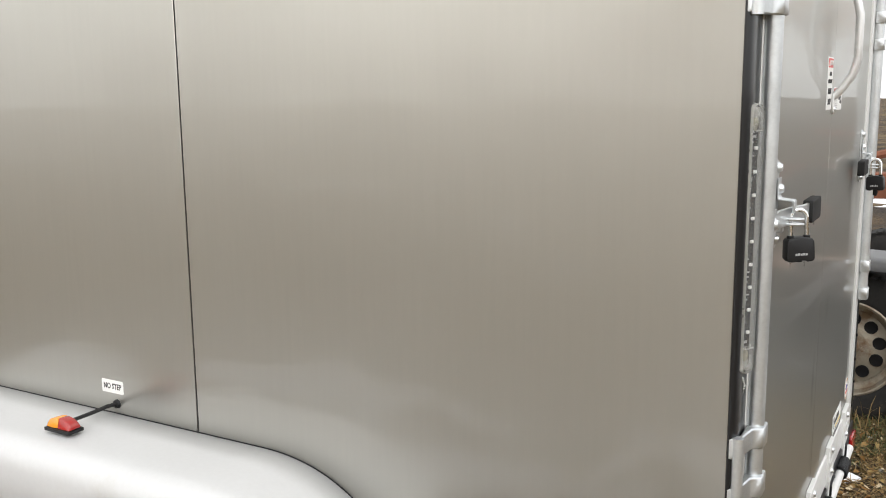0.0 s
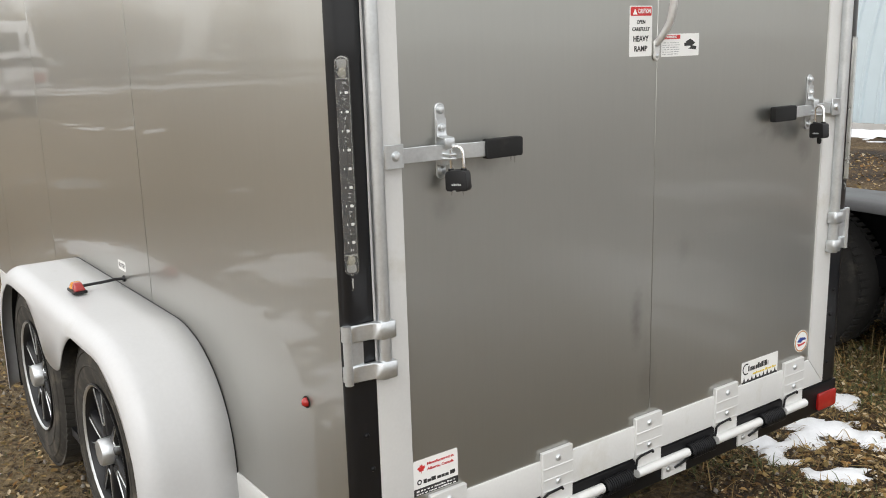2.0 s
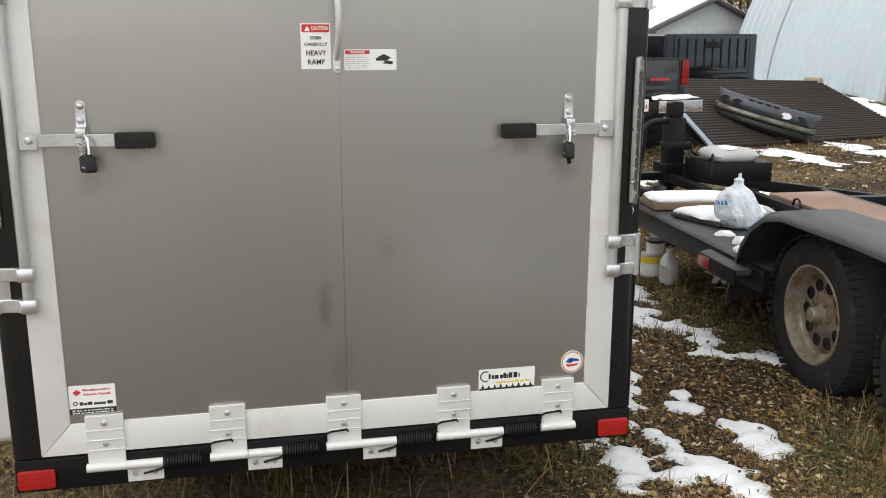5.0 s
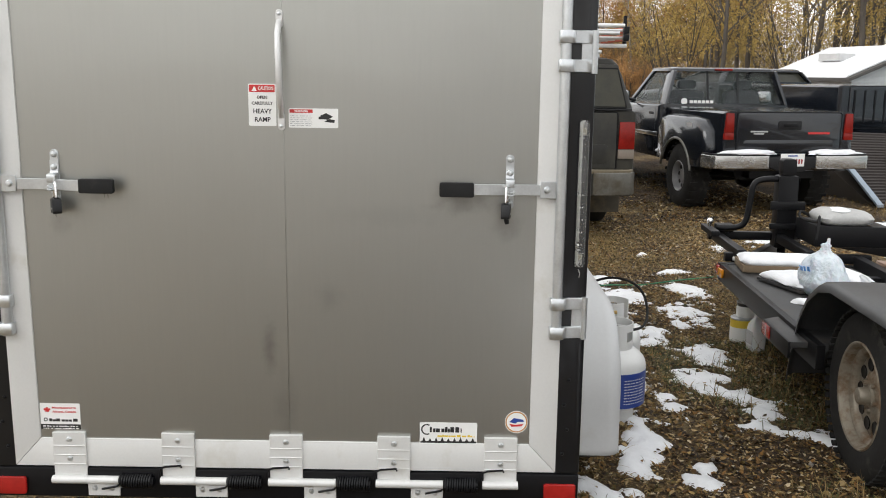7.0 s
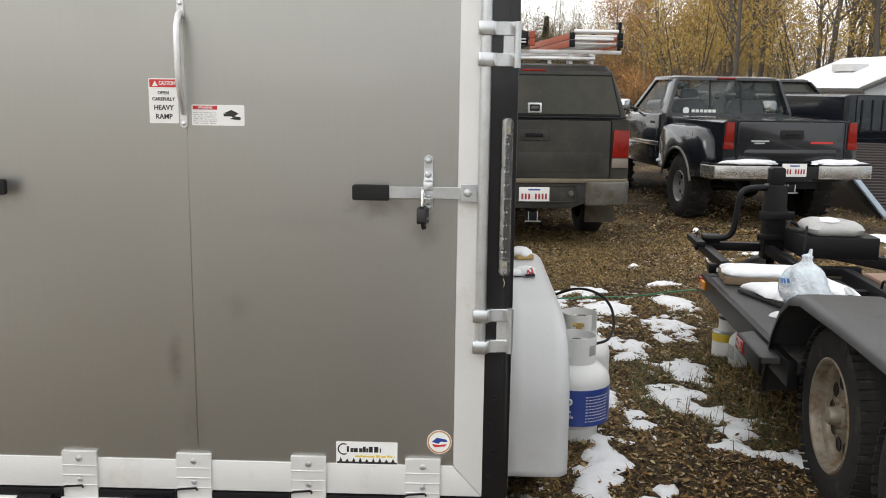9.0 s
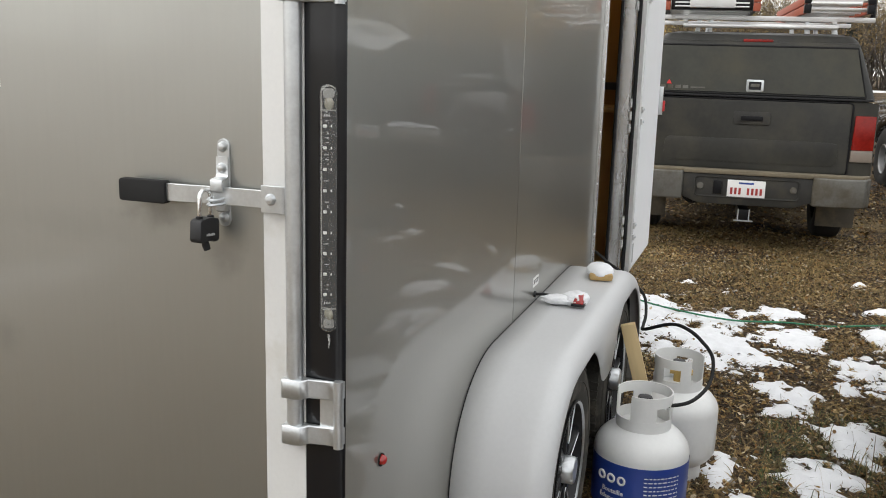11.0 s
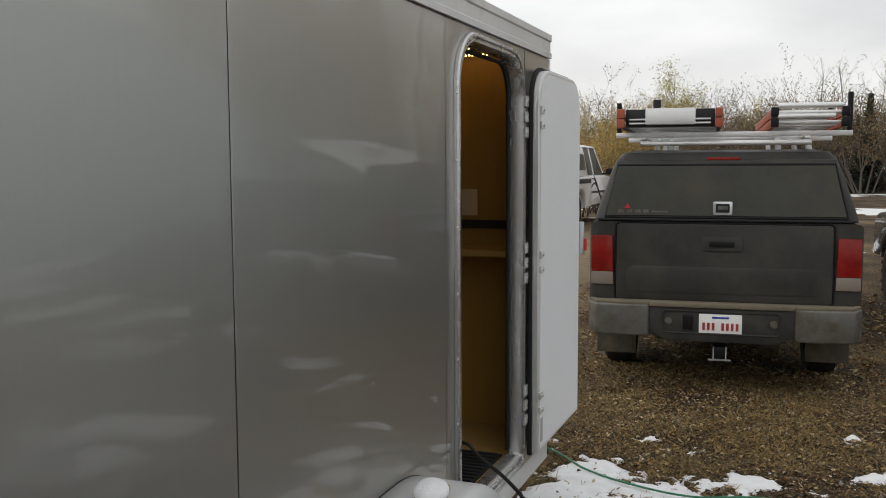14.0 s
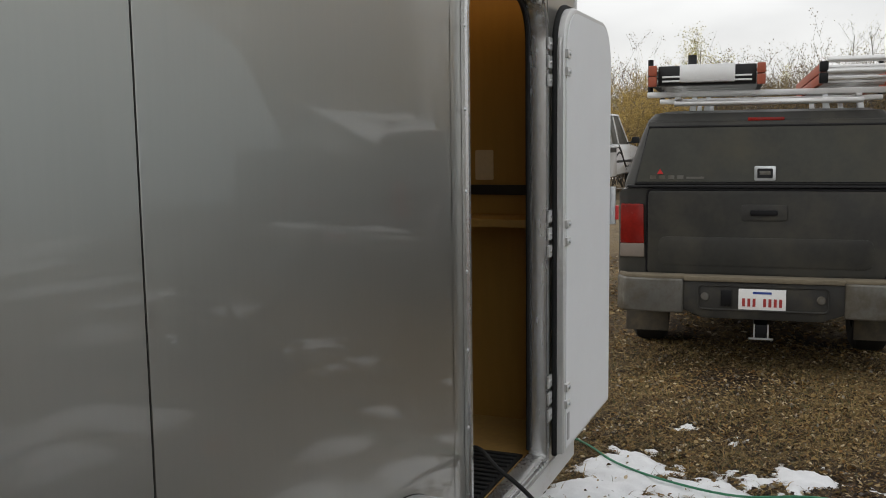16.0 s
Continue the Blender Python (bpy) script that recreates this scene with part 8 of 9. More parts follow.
strand(0.115, (-1.05, 3.42), (-0.95, 3.52), (-0.78, 3.5), (-0.63, 3.48), (-0.48, 3.43))
strand(0.08, (-0.48, 3.43), (-0.34, 3.38), (-0.28, 3.47))
strand(0.105, (-0.98, 3.63), (-0.82, 3.7), (-0.69, 3.69), (-0.6, 3.74), (-0.53, 3.79))
strand(0.085, (-0.53, 3.79), (-0.4, 3.82), (-0.3, 3.81))
strand(0.09, (-0.58, 3.46), (-0.57, 3.58), (-0.57, 3.72))
strand(0.13, (-0.84, 4.09), (-0.73, 4.06), (-0.66, 4.07))
strand(0.12, (-1.22, 3.96), (-1.12, 3.93))
strand(0.15, (-1.72, 3.74), (-1.55, 3.73), (-1.38, 3.72), (-1.2, 3.68))
strand(0.075, (-1.76, 4.38), (-1.67, 4.46), (-1.65, 4.58), (-1.55, 4.65))
strand(0.06, (-0.94, 4.03), (-0.90, 4.01))
NEAR_SPOTS = {}
for one in SPOTS:
    for i in range(math.floor(one[0] - 2 * one[2]), math.floor(one[0] + 2 * one[2]) + 1):
        for j in range(math.floor(one[1] - 2 * one[3]), math.floor(one[1] + 2 * one[3]) + 1):
            NEAR_SPOTS.setdefault((i, j), []).append(one)


def snow_h(x, y):
    v = -0.40
    for cx, cy, rx, ry in NEAR_SPOTS.get((math.floor(x), math.floor(y)), ()):
        dx, dy = (x - cx) / (rx * 0.90), (y - cy) / (ry * 0.95)
        d = dx * dx + dy * dy
        if d < 6:
            v = max(v, 0.62 * math.exp(-d) - 0.10 + 0.0) if d < 4 else v
    # long drift at the foot of the arched shed and on the far field
    v = max(v, 0.45 - abs(y - 14.3) / 1.2 * 0.5) if -24 < x < 6 and 12 < y < 15.2 else v
    if v <= -0.3:
        return -1.0
    wob = 0.36 * noise.noise((x * 2.6, y * 2.6, 1.0)) + 0.36 * noise.noise((x * 6.5, y * 6.5, 2.0)) + 0.28 * noise.noise((x * 15, y * 15, 4.0)) + 0.16 * noise.noise((x * 34, y * 34, 8.0))
    return v - 0.20 + wob


def snow_sheet(x0, x1, y0, y1, step, top, far=None):
    nx_, ny_ = int((x1 - x0) / step), int((y1 - y0) / step)
    hts = {}
    for i in range(nx_ + 1):
        for j in range(ny_ + 1):
            x, y = x0 + i * step, y0 + j * step
            hv = far(x, y) if far else snow_h(x, y)
            if hv > -0.25:
                hts[i, j] = hv
    idx, b = {}, Build()
    for (i, j), hv in hts.items():
        x, y = x0 + i * step, y0 + j * step
        idx[i, j] = len(b.v)
        z = top * math.tanh(2.2 * hv) if hv > 0 else 0.09 * hv
        b.v.append((x, y, ground_z(x, y) + z + (0.006 * noise.noise((x * 9, y * 9, 7)) if hv > 0 else 0)))
    for (i, j) in hts:
        q = [(i, j), (i + 1, j), (i + 1, j + 1), (i, j + 1)]
        if all(k in idx for k in q) and max(hts[k] for k in q) > -0.08:
            b.f.append(tuple(idx[k] for k in q))
    return b


def fast_part(b, name, material):
    me = bpy.data.meshes.new(name)
    me.from_pydata(b.v, [], b.f)
    me.polygons.foreach_set("use_smooth", [True] * len(me.polygons))
    me.materials.append(material)
    return new(name, me)


tagged(fast_part(snow_sheet(-7.2, 4.4, -2.6, 6.6, 0.021, 0.034), "snow_patches", SNOW), "thin melting snow patches on dead grass", "snow", kind="stuff")


def far_snow(x, y):
    near = -7.2 < x < 4.4 and -2.6 < y < 6.6
    if near or (-13.5 < x <= -7.2 and 1.6 < y < 6.4):
        return -1
    return max(snow_h(x, y), 0.55 * noise.noise((x * 0.35, y * 0.35, 3.0)) + 0.35 * noise.noise((x * 1.1, y * 1.1, 6.0)) + 0.2 * noise.noise((x * 3.1, y * 3.1, 2.0)) - 0.34)


tagged(fast_part(snow_sheet(-26, 14, -14, 16, 0.14, 0.05, far_snow), "snow_patches", SNOW), "scattered snow patches over the yard", "snow", kind="stuff")


def field_snow(x, y):
    return -1 if x > -30 else 0.5 * noise.noise((x * 0.10, y * 0.05, 3.0)) + 0.3 * noise.noise((x * 0.5, y * 0.3, 6.0)) - 0.05


tagged(fast_part(snow_sheet(-62, -30, -40, 40, 0.8, 0.08, field_snow), "snow_patches", SNOW), "broken snow cover on the far field", "snow", kind="stuff")

# puddles on the lane
PUD = mat("puddle_water", (0.05, 0.045, 0.035), 0.03, 0.0, var=0.1, bump=0.0, spec=0.6)
for k, (cx, cy, rx, ry) in enumerate(PUDDLES):
    b = Build()
    n_ = 40
    ring = []
    for j in range(n_):
        a = 2 * math.pi * j / n_
        q = 1 + 0.35 * noise.noise((math.cos(a) * 1.6 + k * 5, math.sin(a) * 1.6, 0)) + 0.18 * noise.noise((math.cos(a) * 5, math.sin(a) * 5, k))
        ring.append((cx + 1.6 * rx * q * math.cos(a), cy + 1.6 * ry * q * math.sin(a)))
    zz = min(ground_z(cx, cy) + 0.05, min(ground_z(x, y) for x, y in ring) + 0.01)
    b.add([(x, y, zz) for x, y in ring] + [(x, y, zz - 0.06) for x, y in ring], [tuple(range(n_))] + [(i, (i + 1) % n_, n_ + (i + 1) % n_, n_ + i) for i in range(n_)])
    tagged(b.part("puddle", PUD, smooth=False), "muddy puddle on the dirt lane", "puddle")

# dead grass, straw and leaf litter
STRAW = mat("straw_blades", (0.23, 0.155, 0.060), 0.85, var=0.75, scale=2.0, fine=20, bump=0.0, island=0.9)
GREEN = mat("green_grass_blades", (0.07, 0.085, 0.026), 0.8, var=0.4, scale=2.0, fine=20, bump=0.0, island=0.6)
LITTER = mat("leaf_litter", (0.125, 0.067, 0.025), 0.85, var=0.6, scale=2.0, fine=20, bump=0.0, island=1.0)
DARKLIT = mat("dark_wet_litter", (0.026, 0.0155, 0.008), 0.8, var=0.6, scale=2.0, fine=20, bump=0.0, island=1.0)
PALELIT = mat("pale_dry_litter", (0.42, 0.32, 0.17), 0.85, var=0.5, scale=2.0, fine=20, bump=0.0, island=1.0)
rs = np.random.RandomState(4)


def scatter(n_, box):
    return zip(rs.uniform(box[0], box[1], n_), rs.uniform(box[2], box[3], n_))


def blades(name, label, material, n_, boxes, length, width, lay, keep_snow=0.0):
    b = Build()
    for box, share in boxes:
        for x, y in scatter(int(n_ * share), box):
            dens = noise.noise((x * 1.1, y * 1.1, 9.0)) + 0.35 * noise.noise((x * 4, y * 4, 2.0))
            if dens < rs.uniform(-0.55, 0.35) or (snow_h(x, y) > keep_snow and rs.uniform() > 0.04):
                continue
            a, L1 = rs.uniform(0, 6.283), length * rs.uniform(0.4, 1.3)
            el = rs.uniform(0, lay)
            d = Vector((math.cos(a) * math.cos(el), math.sin(a) * math.cos(el), math.sin(el)))
            w_ = Vector((-math.sin(a), math.cos(a), 0)) * width * rs.uniform(0.6, 1.3)
            p = Vector((x, y, ground_z(x, y) + 0.003))
            q = p + d * L1 * 0.55
            e = p + d * L1 + Vector((0, 0, -0.25 * L1 * math.sin(el)))
            k = len(b.v)
            b.v += [tuple(p - w_), tuple(p + w_), tuple(q + w_ * 0.8 + Vector((0, 0, 0.004))), tuple(q - w_ * 0.8 + Vector((0, 0, 0.004))), tuple(e)]
            b.f += [(k, k + 1, k + 2, k + 3), (k + 3, k + 2, k + 4)]
    tagged(fast_part(b, name, material), label, "grass", kind="stuff")


NEARB = [((-8.0, -4.4, 2.6, 6.6), 0.35), ((-12.5, -8.0, 1.5, 6.2), 0.10), ((-4.5, 0.6, 3.0, 5.2), 0.34), ((-7.5, -4.5, 2.6, 6.5), 0.22), ((-5.0, 0.2, -0.6, 1.5), 0.16), ((-0.4, 1.8, 1.0, 4.6), 0.12), ((-11, -5.0, -1.5, 2.4), 0.08), ((-10.5, -2.5, 5.5, 11.5), 0.08)]
blades("dead_grass", "matted straw-coloured dead grass", STRAW, 150000, NEARB, 0.060, 0.0013, 0.6)
blades("green_grass", "sparse short green grass", GREEN, 24000, NEARB, 0.045, 0.0015, 1.2)
blades("green_grass", "olive grass along the utility trailer", GREEN, 26000, [((-3.2, 0.4, 4.05, 5.2), 0.6), ((-1.2, 0.6, 1.4, 3.4), 0.4)], 0.07, 0.0019, 1.2)
blades("tall_grass", "taller tufts of dead grass", STRAW, 5000, [((-1.0, 0.3, 1.5, 3.2), 0.3), ((-3.0, 0.4, 4.2, 5.4), 0.4), ((-9.4, -8.8, 8.0, 12.5), 0.3)], 0.22, 0.002, 1.5)
blades("straw_tufts", "short tufts of trampled straw", STRAW, 26000, [((-9.0, -4.2, 2.4, 6.4), 0.6), ((-4.4, 0.4, 3.4, 5.2), 0.2), ((-6.0, 0.2, -1.2, 1.3), 0.2)], 0.10, 0.0024, 0.5)


def litter(label, material, n_, small, large, seed):
    """Flat scraps lying tilted on the ground, in drifts."""
    b = Build()
    for box, share in NEARB:
        for x, y in scatter(int(n_ * share), box):
            if (snow_h(x, y) > 0.02 and rs.uniform() > 0.04) or noise.noise((x * 1.7, y * 1.7, seed)) + 0.5 * noise.noise((x * 5, y * 5, seed + 3)) < rs.uniform(-0.7, 0.3):
                continue
            s_ = small + (large - small) * rs.uniform() ** 2.5
            a, t1, t2 = rs.uniform(0, 6.283), rs.uniform(-0.5, 0.5), rs.uniform(-0.5, 0.5)
            u = Vector((math.cos(a), math.sin(a), t1)) * s_
            v = Vector((-math.sin(a), math.cos(a), t2)) * s_ * rs.uniform(0.25, 0.8)
            p = Vector((x, y, ground_z(x, y) + 0.007))
            k = len(b.v)
            b.v += [tuple(p - u), tuple(p - v), tuple(p + u), tuple(p + v)]
            b.f.append((k, k + 1, k + 2, k + 3))
    tagged(fast_part(b, "leaf_litter", material), label, "leaf litter", kind="stuff")


litter("dark wet leaf litter and soil crumbs", DARKLIT, 170000, 0.004, 0.016, 1.0)
litter("brown leaf litter and wood chips", LITTER, 100000, 0.003, 0.013, 5.0)
litter("pale dry leaf scraps and straw chaff", PALELIT, 26000, 0.003, 0.011, 9.0)


def island_colours(name, cols, rough=0.8):
    """Each loose piece takes one colour of a ramp, broken by a fine mottle."""
    m = mat(name, (1, 1, 1), rough, var=0.3, scale=40, fine=220, bump=0.15, spec=0.3)
    nt = m.node_tree
    N, L = nt.nodes.new, nt.links.new
    b = nt.nodes["Principled BSDF"]
    ramp = N("ShaderNodeValToRGB")
    ramp.color_ramp.interpolation = 'CONSTANT'
    el = ramp.color_ramp.elements
    for k, c in enumerate(cols):
        e = el[k] if k < 2 else el.new(k / len(cols))
        e.position, e.color = k / len(cols), (*c, 1)
    L(N("ShaderNodeNewGeometry").outputs["Random Per Island"], ramp.inputs["Fac"])
    mul = N("ShaderNodeMix")
    mul.data_type, mul.blend_type = 'RGBA', 'MULTIPLY'
    mul.inputs["Factor"].default_value = 1.0
    L(ramp.outputs["Color"], mul.inputs["A"])
    L(b.inputs["Base Color"].links[0].from_socket, mul.inputs["B"])
    L(mul.outputs["Result"], b.inputs["Base Color"])
    return m


FALLEN = island_colours("fallen_leaves", [(0.036, 0.021, 0.010), (0.095, 0.053, 0.020), (0.18, 0.105, 0.038), (0.27, 0.17, 0.065), (0.22, 0.115, 0.034), (0.38, 0.275, 0.135), (0.14, 0.098, 0.034), (0.055, 0.033, 0.014), (0.31, 0.215, 0.082), (0.50, 0.41, 0.27)])


def fallen_leaves(label, boxes, small, large, seed):
    """Small curled leaves, each folded along its midrib, lying in drifts."""
    rg = np.random.RandomState(seed)
    spots = []
    for box, n_ in boxes:
        for x, y in zip(rg.uniform(box[0], box[1], n_), rg.uniform(box[2], box[3], n_)):
            if noise.noise((x * 1.3, y * 1.3, seed)) + 0.6 * noise.noise((x * 4.2, y * 4.2, seed + 2.0)) < rg.uniform(-0.9, 0.25):
                continue
            sh_ = snow_h(x, y)
            if sh_ > 0.0 and rg.uniform() > 0.025:
                continue
            spots.append((x, y, ground_z(x, y) + (0.034 * math.tanh(2.2 * sh_) if sh_ > 0 else 0.0)))
    p = np.array(spots)
    n_ = len(p)
    p[:, 2] += rg.uniform(0.004, 0.016, n_)
    a, ln = rg.uniform(0, 2 * math.pi, n_), small + (large - small) * rg.uniform(0, 1, n_) ** 1.8
    wd, fold, tip = ln * rg.uniform(0.35, 0.75, n_), rg.uniform(-0.5, 0.9, n_), rg.uniform(-0.45, 0.45, n_)
    roll = rg.uniform(-0.6, 0.6, n_)
    u = np.stack((np.cos(a), np.sin(a), tip), 1) * ln[:, None]
    v = np.stack((-np.sin(a), np.cos(a), roll), 1) * wd[:, None]
    up = np.stack((np.zeros(n_), np.zeros(n_), wd * fold), 1)
    lift = np.stack((np.zeros(n_), np.zeros(n_), ln * rg.uniform(-0.15, 0.35, n_)), 1)
    rows = [p - u, p - 0.45 * u + 0.85 * v + up, p + 0.35 * u + 0.75 * v + up + 0.5 * lift, p + u + lift, p + 0.35 * u - 0.75 * v + up + 0.5 * lift, p - 0.45 * u - 0.85 * v + up]
    verts = np.stack(rows, 1).reshape(-1, 3)
    base = (np.arange(n_) * 6)[:, None]
    faces = np.concatenate((base + np.array([[0, 1, 2, 3]]), base + np.array([[0, 3, 4, 5]])), 1).reshape(-1, 4)
    b = Build()
    b.v, b.f = verts.tolist(), faces.tolist()
    me = bpy.data.meshes.new("fallen_leaves")
    me.from_pydata(b.v, [], b.f)
    me.materials.append(FALLEN)
    tagged(new("fallen_leaves", me), label, "leaf litter", kind="stuff")


fallen_leaves("tan and brown fallen leaves over dead grass", [((-5.4, 0.3, -1.0, 1.5), 16000), ((-0.5, 1.9, 1.0, 4.7), 22000), ((-4.6, 0.6, 3.2, 5.3), 36000), ((-8.2, -4.4, 2.4, 6.7), 44000)], 0.006, 0.018, 3)
fallen_leaves("trodden brown leaves on the far yard", [((-13.0, -8.0, 1.0, 7.5), 14000), ((-11.0, -2.5, 5.3, 12.0), 18000), ((-9.0, -5.4, -1.0, 1.5), 4000)], 0.010, 0.030, 8)
STONE = mat("grey_pebble", (0.26, 0.235, 0.20), 0.85, island=0.8, var=0.45, bump=0.2)
b = Build()
for box, share in NEARB:
    for x, y in scatter(int(1500 * share), box):
        if snow_h(x, y) > 0.0:
            continue
        s_ = rs.uniform(0.006, 0.022)
        m = Matrix.Translation((x, y, ground_z(x, y) + s_ * 0.3)) @ pose(0, 0, 0, rs.uniform(0, 360), rs.uniform(0, 360), 0)
        o = [Vector(v) * s_ * rs.uniform(0.7, 1.1) for v in ((1, 0, 0), (-1, 0, 0), (0, 0.8, 0), (0, -0.8, 0), (0, 0, 0.7), (0, 0, -0.7))]
        b.add(o, [(0, 2, 4), (2, 1, 4), (1, 3, 4), (3, 0, 4), (2, 0, 5), (1, 2, 5), (3, 1, 5), (0, 3, 5)], m)
tagged(fast_part(b, "pebbles", STONE), "small pale pebbles in the dirt", "pebbles", kind="stuff")

# ---- trees ----
BARK = mat("grey_brown_bark", (0.095, 0.080, 0.065), 0.95, var=0.4, scale=3, fine=20, bump=0.3, rnd=0.6)
BIRCH = mat("pale_aspen_bark", (0.25, 0.235, 0.20), 0.9, var=0.35, scale=3, fine=14, bump=0.2, rnd=0.5)


def leaf_mat(name, col):
    return mat(name, col, 0.8, var=0.5, scale=0.8, fine=8, bump=0.0, island=0.9)


LEAF = {"gold": leaf_mat("golden_leaves", (0.43, 0.30, 0.085)), "orange": leaf_mat("rusty_leaves", (0.42, 0.225, 0.075)), "lime": leaf_mat("yellow_green_leaves", (0.46, 0.40, 0.10)), "spruce": leaf_mat("spruce_needles", (0.018, 0.028, 0.016)), "brush": leaf_mat("brown_brush_leaves", (0.20, 0.14, 0.06))}


def tree_proto(seed, height, bark, leaf, n_leaf, spread, low, bushy=False, size=1.5):
    rg = random.Random(seed)
    limb, tips = Build(), []

    def grow(p, d, length, r, level):
        n_ = 4 if level == 0 else 3
        pts, rr = [p], [r]
        for i in range(n_):
            d = (d + Vector((rg.uniform(-1, 1), rg.uniform(-1, 1), rg.uniform(-0.2, 0.5))) * (0.06 if level == 0 else 0.22)).normalized()
            pts.append(pts[-1] + d * length / n_)
            rr.append(r * (1 - 0.75 * (i + 1) / n_))
        limb.tube(pts, rr, 6 if level == 0 else (4 if level == 1 else 3))
        if level >= 1:
            tips.extend(pts[1:])
        if level == 3:
            return
        kids = (13 if not bushy else 7, 5, 3)[level]
        for k in range(kids):
            f = rg.uniform(low if level == 0 else 0.25, 1.0)
            i = min(n_ - 1, int(f * n_))
            q = pts[i].lerp(pts[i + 1], f * n_ - i)
            a = rg.uniform(0, 6.283)
            side = Vector((math.cos(a), math.sin(a), rg.uniform(0.35, 1.0)))
            nd = (d * 0.45 + side.normalized() * 0.8).normalized()
            grow(q, nd, length * (spread * (1.15 - 0.6 * f) if level == 0 else 0.5) * rg.uniform(0.7, 1.2), max(0.006, rr[i] * 0.42), level + 1)

    if bushy:
        for k in range(9):
            a = rg.uniform(0, 6.283)
            grow(Vector((0.3 * math.cos(a), 0.3 * math.sin(a), 0)), Vector((0.45 * math.cos(a), 0.45 * math.sin(a), 1)).normalized(), height * rg.uniform(0.6, 1.0), 0.035, 1)
    else:
        grow(Vector((0, 0, -0.1)), Vector((0, 0, 1)), height, height * 0.0095, 0)
    crown, near = Build(), 0.09 if bushy else 0.26
    for k in range(n_leaf):
        t = rg.choice(tips)
        p = t + Vector((rg.gauss(0, near), rg.gauss(0, near), rg.gauss(0, near)))
        s_ = rg.uniform(0.018, 0.04) * (0.6 if bushy else 1.0) * size
        u = Vector((rg.uniform(-1, 1), rg.uniform(-1, 1), rg.uniform(-1, 1))).normalized()
        v = u.orthogonal().normalized()
        v = (v * math.cos(k) + u.cross(v) * math.sin(k))
        i = len(crown.v)
        crown.v += [tuple(p - u * s_), tuple(p - v * s_ * 0.7), tuple(p + u * s_), tuple(p + v * s_ * 0.7)]
        crown.f.append((i, i + 1, i + 2, i + 3))
    return limb, crown


def spruce_proto(seed, height):
    rg = random.Random(seed)
    limb, crown = Build(), Build()
    limb.tube([(0, 0, 0), (0, 0, height * 0.5), (0, 0, height)], [height * 0.018, height * 0.01, 0.01], 6)
    z = 0.6
    while z < height:
        R_ = 0.22 * (height - z) * rg.uniform(0.8, 1.15) + 0.05
        for k in range(13):
            a = rg.uniform(0, 6.283)
            e = Vector((math.cos(a) * R_, math.sin(a) * R_, z - 0.22 * R_))
            limb.tube([(0, 0, z), e], [0.02, 0.005], 3)
            for j in range(9):
                p = Vector((0, 0, z)).lerp(e, (j + 1) / 9) + Vector((rg.gauss(0, 0.05), rg.gauss(0, 0.05), -0.04))
                s_ = 0.12 + 0.10 * (1 - j / 9)
                sd = Vector((-math.sin(a), math.cos(a), -0.3)) * s_
                al = Vector((math.cos(a), math.sin(a), -0.35)) * s_
                i = len(crown.v)
                crown.v += [tuple(p - sd), tuple(p + al), tuple(p + sd), tuple(p - al * 0.5)]
                crown.f.append((i, i + 1, i + 2, i + 3))
        z += 0.15
    return limb, crown


def make_tree(name, label, limb, crown, bark, leaf):
    t = thing(name, label, "tree" if "shrub" not in name else "shrub")
    fast = new("trunk", limb.mesh("trunk", bark, smooth=True, angle=80))
    fast.parent = t
    if crown.v:
        me = bpy.data.meshes.new("crown")
        me.from_pydata(crown.v, [], crown.f)
        me.materials.append(leaf)
        c = new("crown", me)
        c.parent = t
    return t


PROTO = {
    "bare": [("tree", "bare pale aspen with thin twigs", *tree_proto(s, 11, BIRCH, None, 160, 0.26, 0.35), BIRCH, LEAF["lime"]) for s in (1, 2)],
    "trunk": [("tree", "tall dark leafless poplar with broken twigs", *tree_proto(s, 12, BARK, None, 500, 0.24, 0.25), BARK, LEAF["orange"]) for s in (15, 16)],
    "gold": [("tree", "tall aspen in golden autumn leaf", *tree_proto(s, 12, BARK, None, 17000, 0.32, 0.14, size=1.7), BARK, LEAF["gold"]) for s in (3, 4, 5)],
    "orange": [("tree", "thin tree with sparse rusty leaves", *tree_proto(s, 9, BARK, None, 11000, 0.36, 0.10, size=1.7), BARK, LEAF["orange"]) for s in (6, 7)],
    "lime": [("tree", "young poplar with yellow-green leaves", *tree_proto(s, 8, BIRCH, None, 4200, 0.28, 0.25), BIRCH, LEAF["lime"]) for s in (8,)],
    "brush": [("shrub", "dense leafless willow shrub with brown leaves", *tree_proto(s, 3.2, BARK, None, 2200, 0.5, 0.1, True), BARK, LEAF["brush"]) for s in (9, 10)],
    "thicket": [("shrub", "young aspen thicket in yellow leaf", *tree_proto(s, 4.2, BARK, None, 6000, 0.5, 0.1, True, size=1.8), BARK, LEAF["gold"]) for s in (12, 13)],
    "osier": [("shrub", "rust-brown osier bush still in leaf", *tree_proto(s, 2.6, BARK, None, 5000, 0.5, 0.1, True, size=1.7), BARK, LEAF["orange"]) for s in (14,)],
    "spruce": [("tree", "dark green spruce at the field edge", *spruce_proto(11, 9), BARK, LEAF["spruce"])],
}
MADE = {}
rt = random.Random(21)


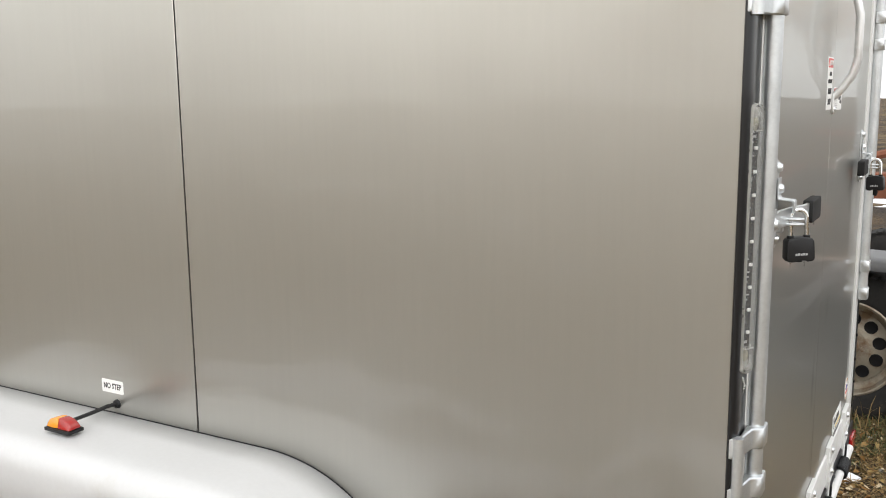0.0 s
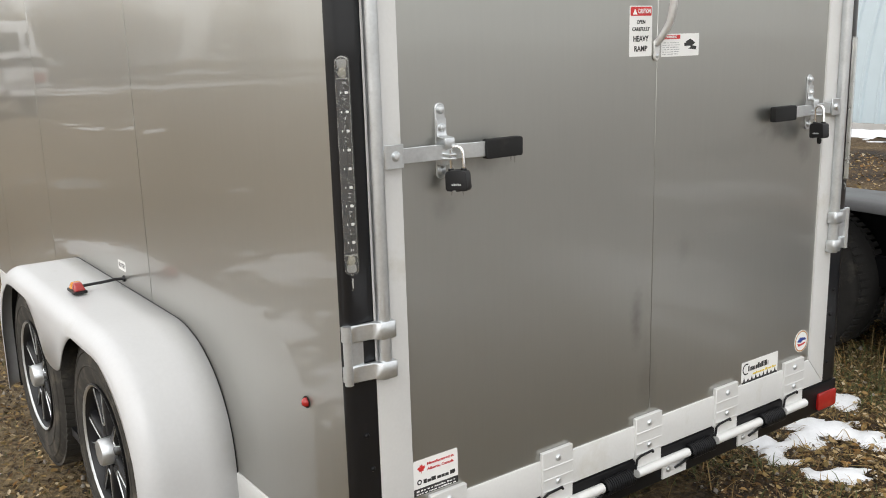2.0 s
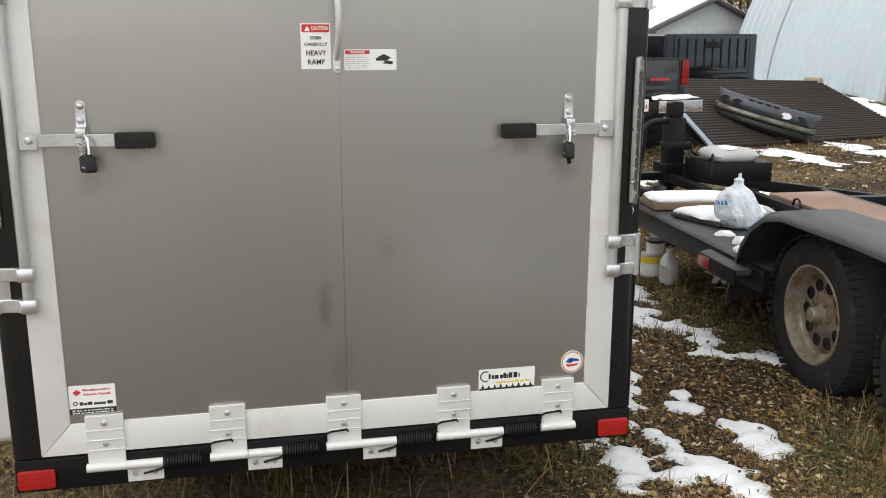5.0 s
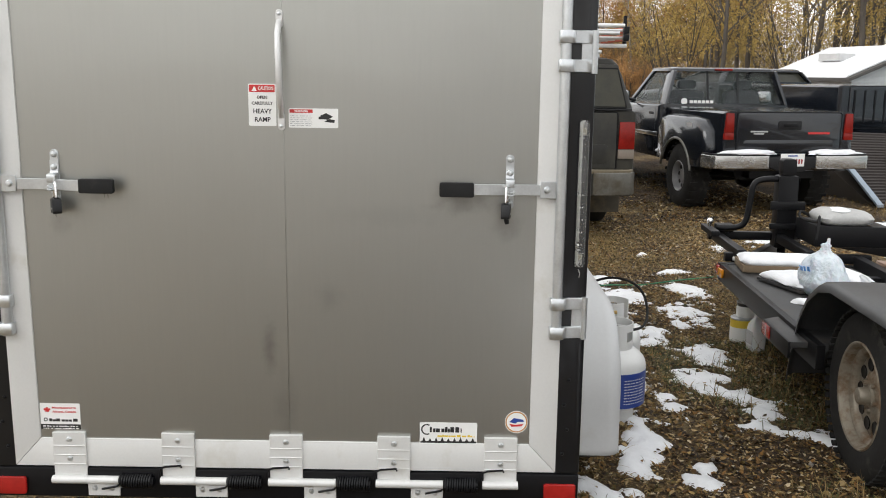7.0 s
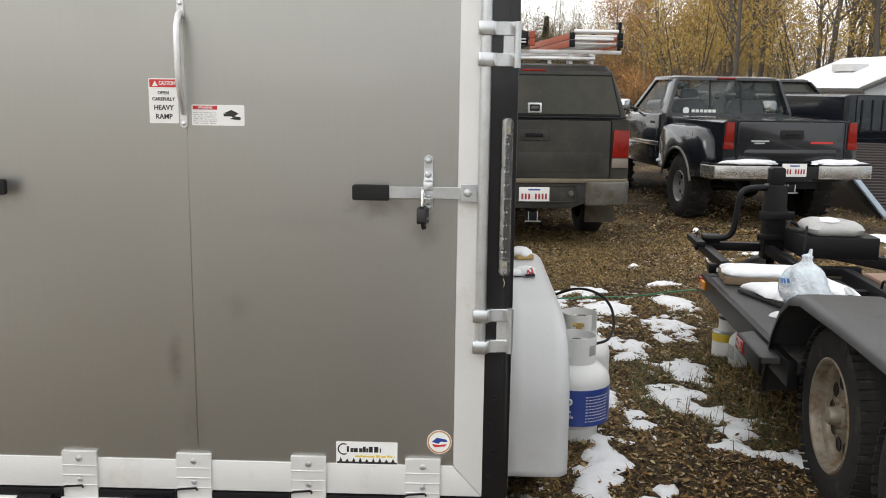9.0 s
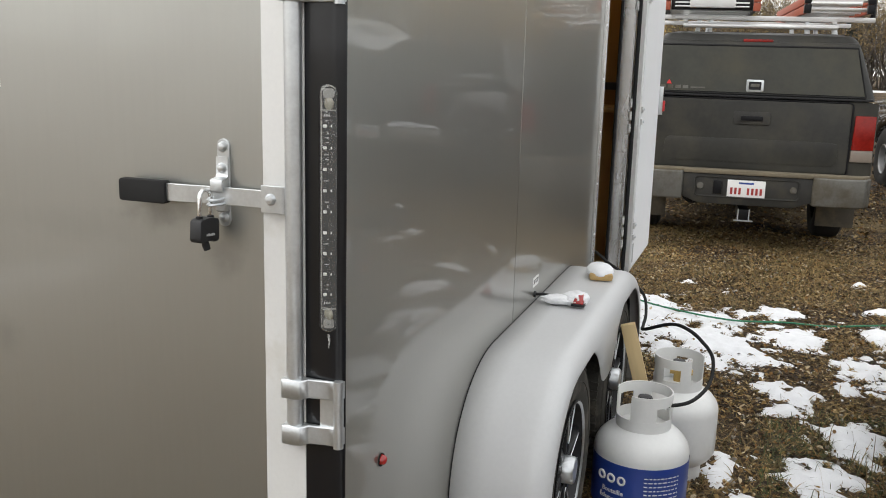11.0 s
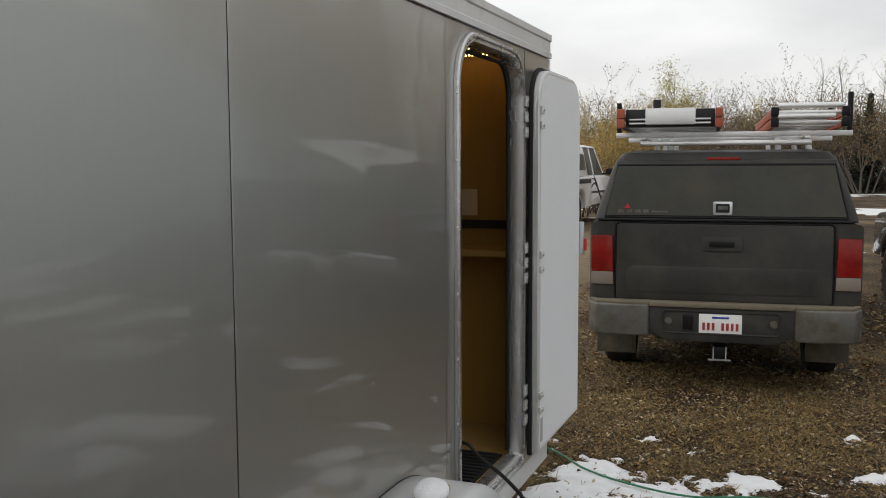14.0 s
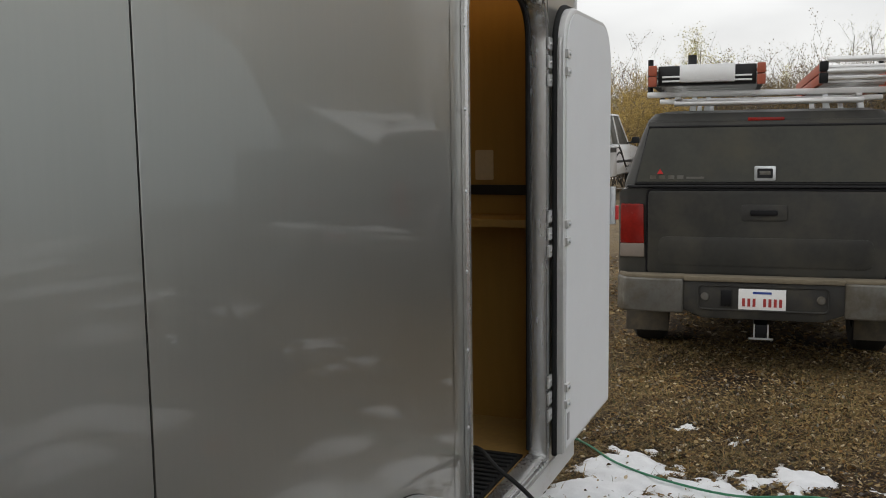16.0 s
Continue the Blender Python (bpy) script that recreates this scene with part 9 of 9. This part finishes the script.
def plant(kind, x, y, scale=1.0):
    k = rt.randrange(len(PROTO[kind]))
    m = pose(x, y, ground_z(x, y) - 0.03, rt.uniform(-2, 2), rt.uniform(-2, 2), rt.uniform(0, 360)) @ Matrix.Diagonal((scale, scale, scale * rt.uniform(0.9, 1.15), 1))
    if (kind, k) not in MADE:
        MADE[kind, k] = make_tree(*PROTO[kind][k])
        MADE[kind, k].matrix_world = m
        MADE[kind, k]["group"] = "trees round the yard" if kind not in ("brush", "thicket", "osier") else "shrubs round the yard"
    else:
        o = copy_thing(MADE[kind, k], m)
        o.matrix_world = m


def at_bearing(bearing, dist):
    """A place seen from the middle of the yard; bearing in degrees anticlockwise from +x."""
    return 0.5 + dist * math.cos(radians(bearing)), 3.5 + dist * math.sin(radians(bearing))


# golden wood behind the step-side pickup
for k in range(25):
    bgr, d = rt.uniform(143, 166.5), rt.uniform(30, 46)
    plant(rt.choice(["gold", "orange", "trunk"]), *at_bearing(bgr, d), rt.uniform(0.60, 0.90))
for k in range(9):
    plant(rt.choice(["gold", "orange"]), *at_bearing(rt.uniform(143, 154), rt.uniform(32, 46)), rt.uniform(0.65, 0.90))
for k in range(9):
    plant("trunk", *at_bearing(rt.uniform(150, 166), rt.uniform(28, 34)), rt.uniform(0.75, 1.0))
for k in range(15):
    plant(rt.choice(["thicket", "thicket", "brush"]), *at_bearing(rt.uniform(144, 167), rt.uniform(28, 38)), rt.uniform(0.6, 1.1))
for k in range(12):
    plant(rt.choice(["bare", "bare", "orange"]), *at_bearing(rt.uniform(165.5, 171.5), rt.uniform(40, 55)), rt.uniform(0.55, 0.8))
for k in range(22):
    plant(rt.choice(["brush", "thicket", "osier"]), *at_bearing(rt.uniform(165, 171.5), rt.uniform(36, 50)), rt.uniform(0.7, 1.1))
# open side: bare aspens and a few yellow crowns far off
for k in range(18):
    bgr, d = rt.uniform(171, 196), rt.uniform(66, 90)
    plant(rt.choice(["bare", "lime", "bare", "lime", "bare"]), *at_bearing(bgr, d), rt.uniform(0.45, 0.65))
plant("spruce", *at_bearing(175.7, 60), 0.62)
plant("spruce", *at_bearing(176.1, 63), 0.5)
for bgr, d, sc in ((174.6, 62, 0.66), (174.2, 66, 0.6), (176.9, 70, 0.85), (178.5, 72, 0.7), (191.5, 62, 0.55)):
    plant("bare", *at_bearing(bgr, d), sc)
for bgr, d, sc in ((186.2, 60, 0.95), (185.6, 63, 0.85), (181.5, 66, 0.6), (180.4, 64, 0.55), (191.9, 58, 0.5)):
    plant("lime", *at_bearing(bgr, d), sc)
for k in range(95):
    plant("brush", *at_bearing(rt.uniform(171, 199), rt.uniform(57, 74)), rt.uniform(1.0, 1.7))
for k in range(34):
    plant(rt.choice(["bare", "lime", "bare"]), *at_bearing(rt.uniform(171, 199), rt.uniform(62, 80)), rt.uniform(0.38, 0.62))
# brush beyond the lane
for k in range(30):
    plant(rt.choice(["brush", "brush", "brush", "thicket", "brush"]), *at_bearing(rt.uniform(188, 215), rt.uniform(38, 50)), rt.uniform(0.7, 1.0))
for k in range(22):
    plant(rt.choice(["brush", "osier", "brush", "thicket"]), *at_bearing(rt.uniform(185, 191), rt.uniform(27, 34)), rt.uniform(0.42, 0.60))
# the rest of the ring, behind the camera
for k in range(40):
    bgr = rt.uniform(215, 400)
    plant(rt.choice(["bare", "gold", "brush", "orange"]), *at_bearing(bgr, rt.uniform(38, 60)), rt.uniform(0.8, 1.2))
for k in range(8):
    plant(rt.choice(["bare", "gold", "orange"]), *at_bearing(rt.uniform(40, 145), rt.uniform(45, 60)), rt.uniform(0.9, 1.3))
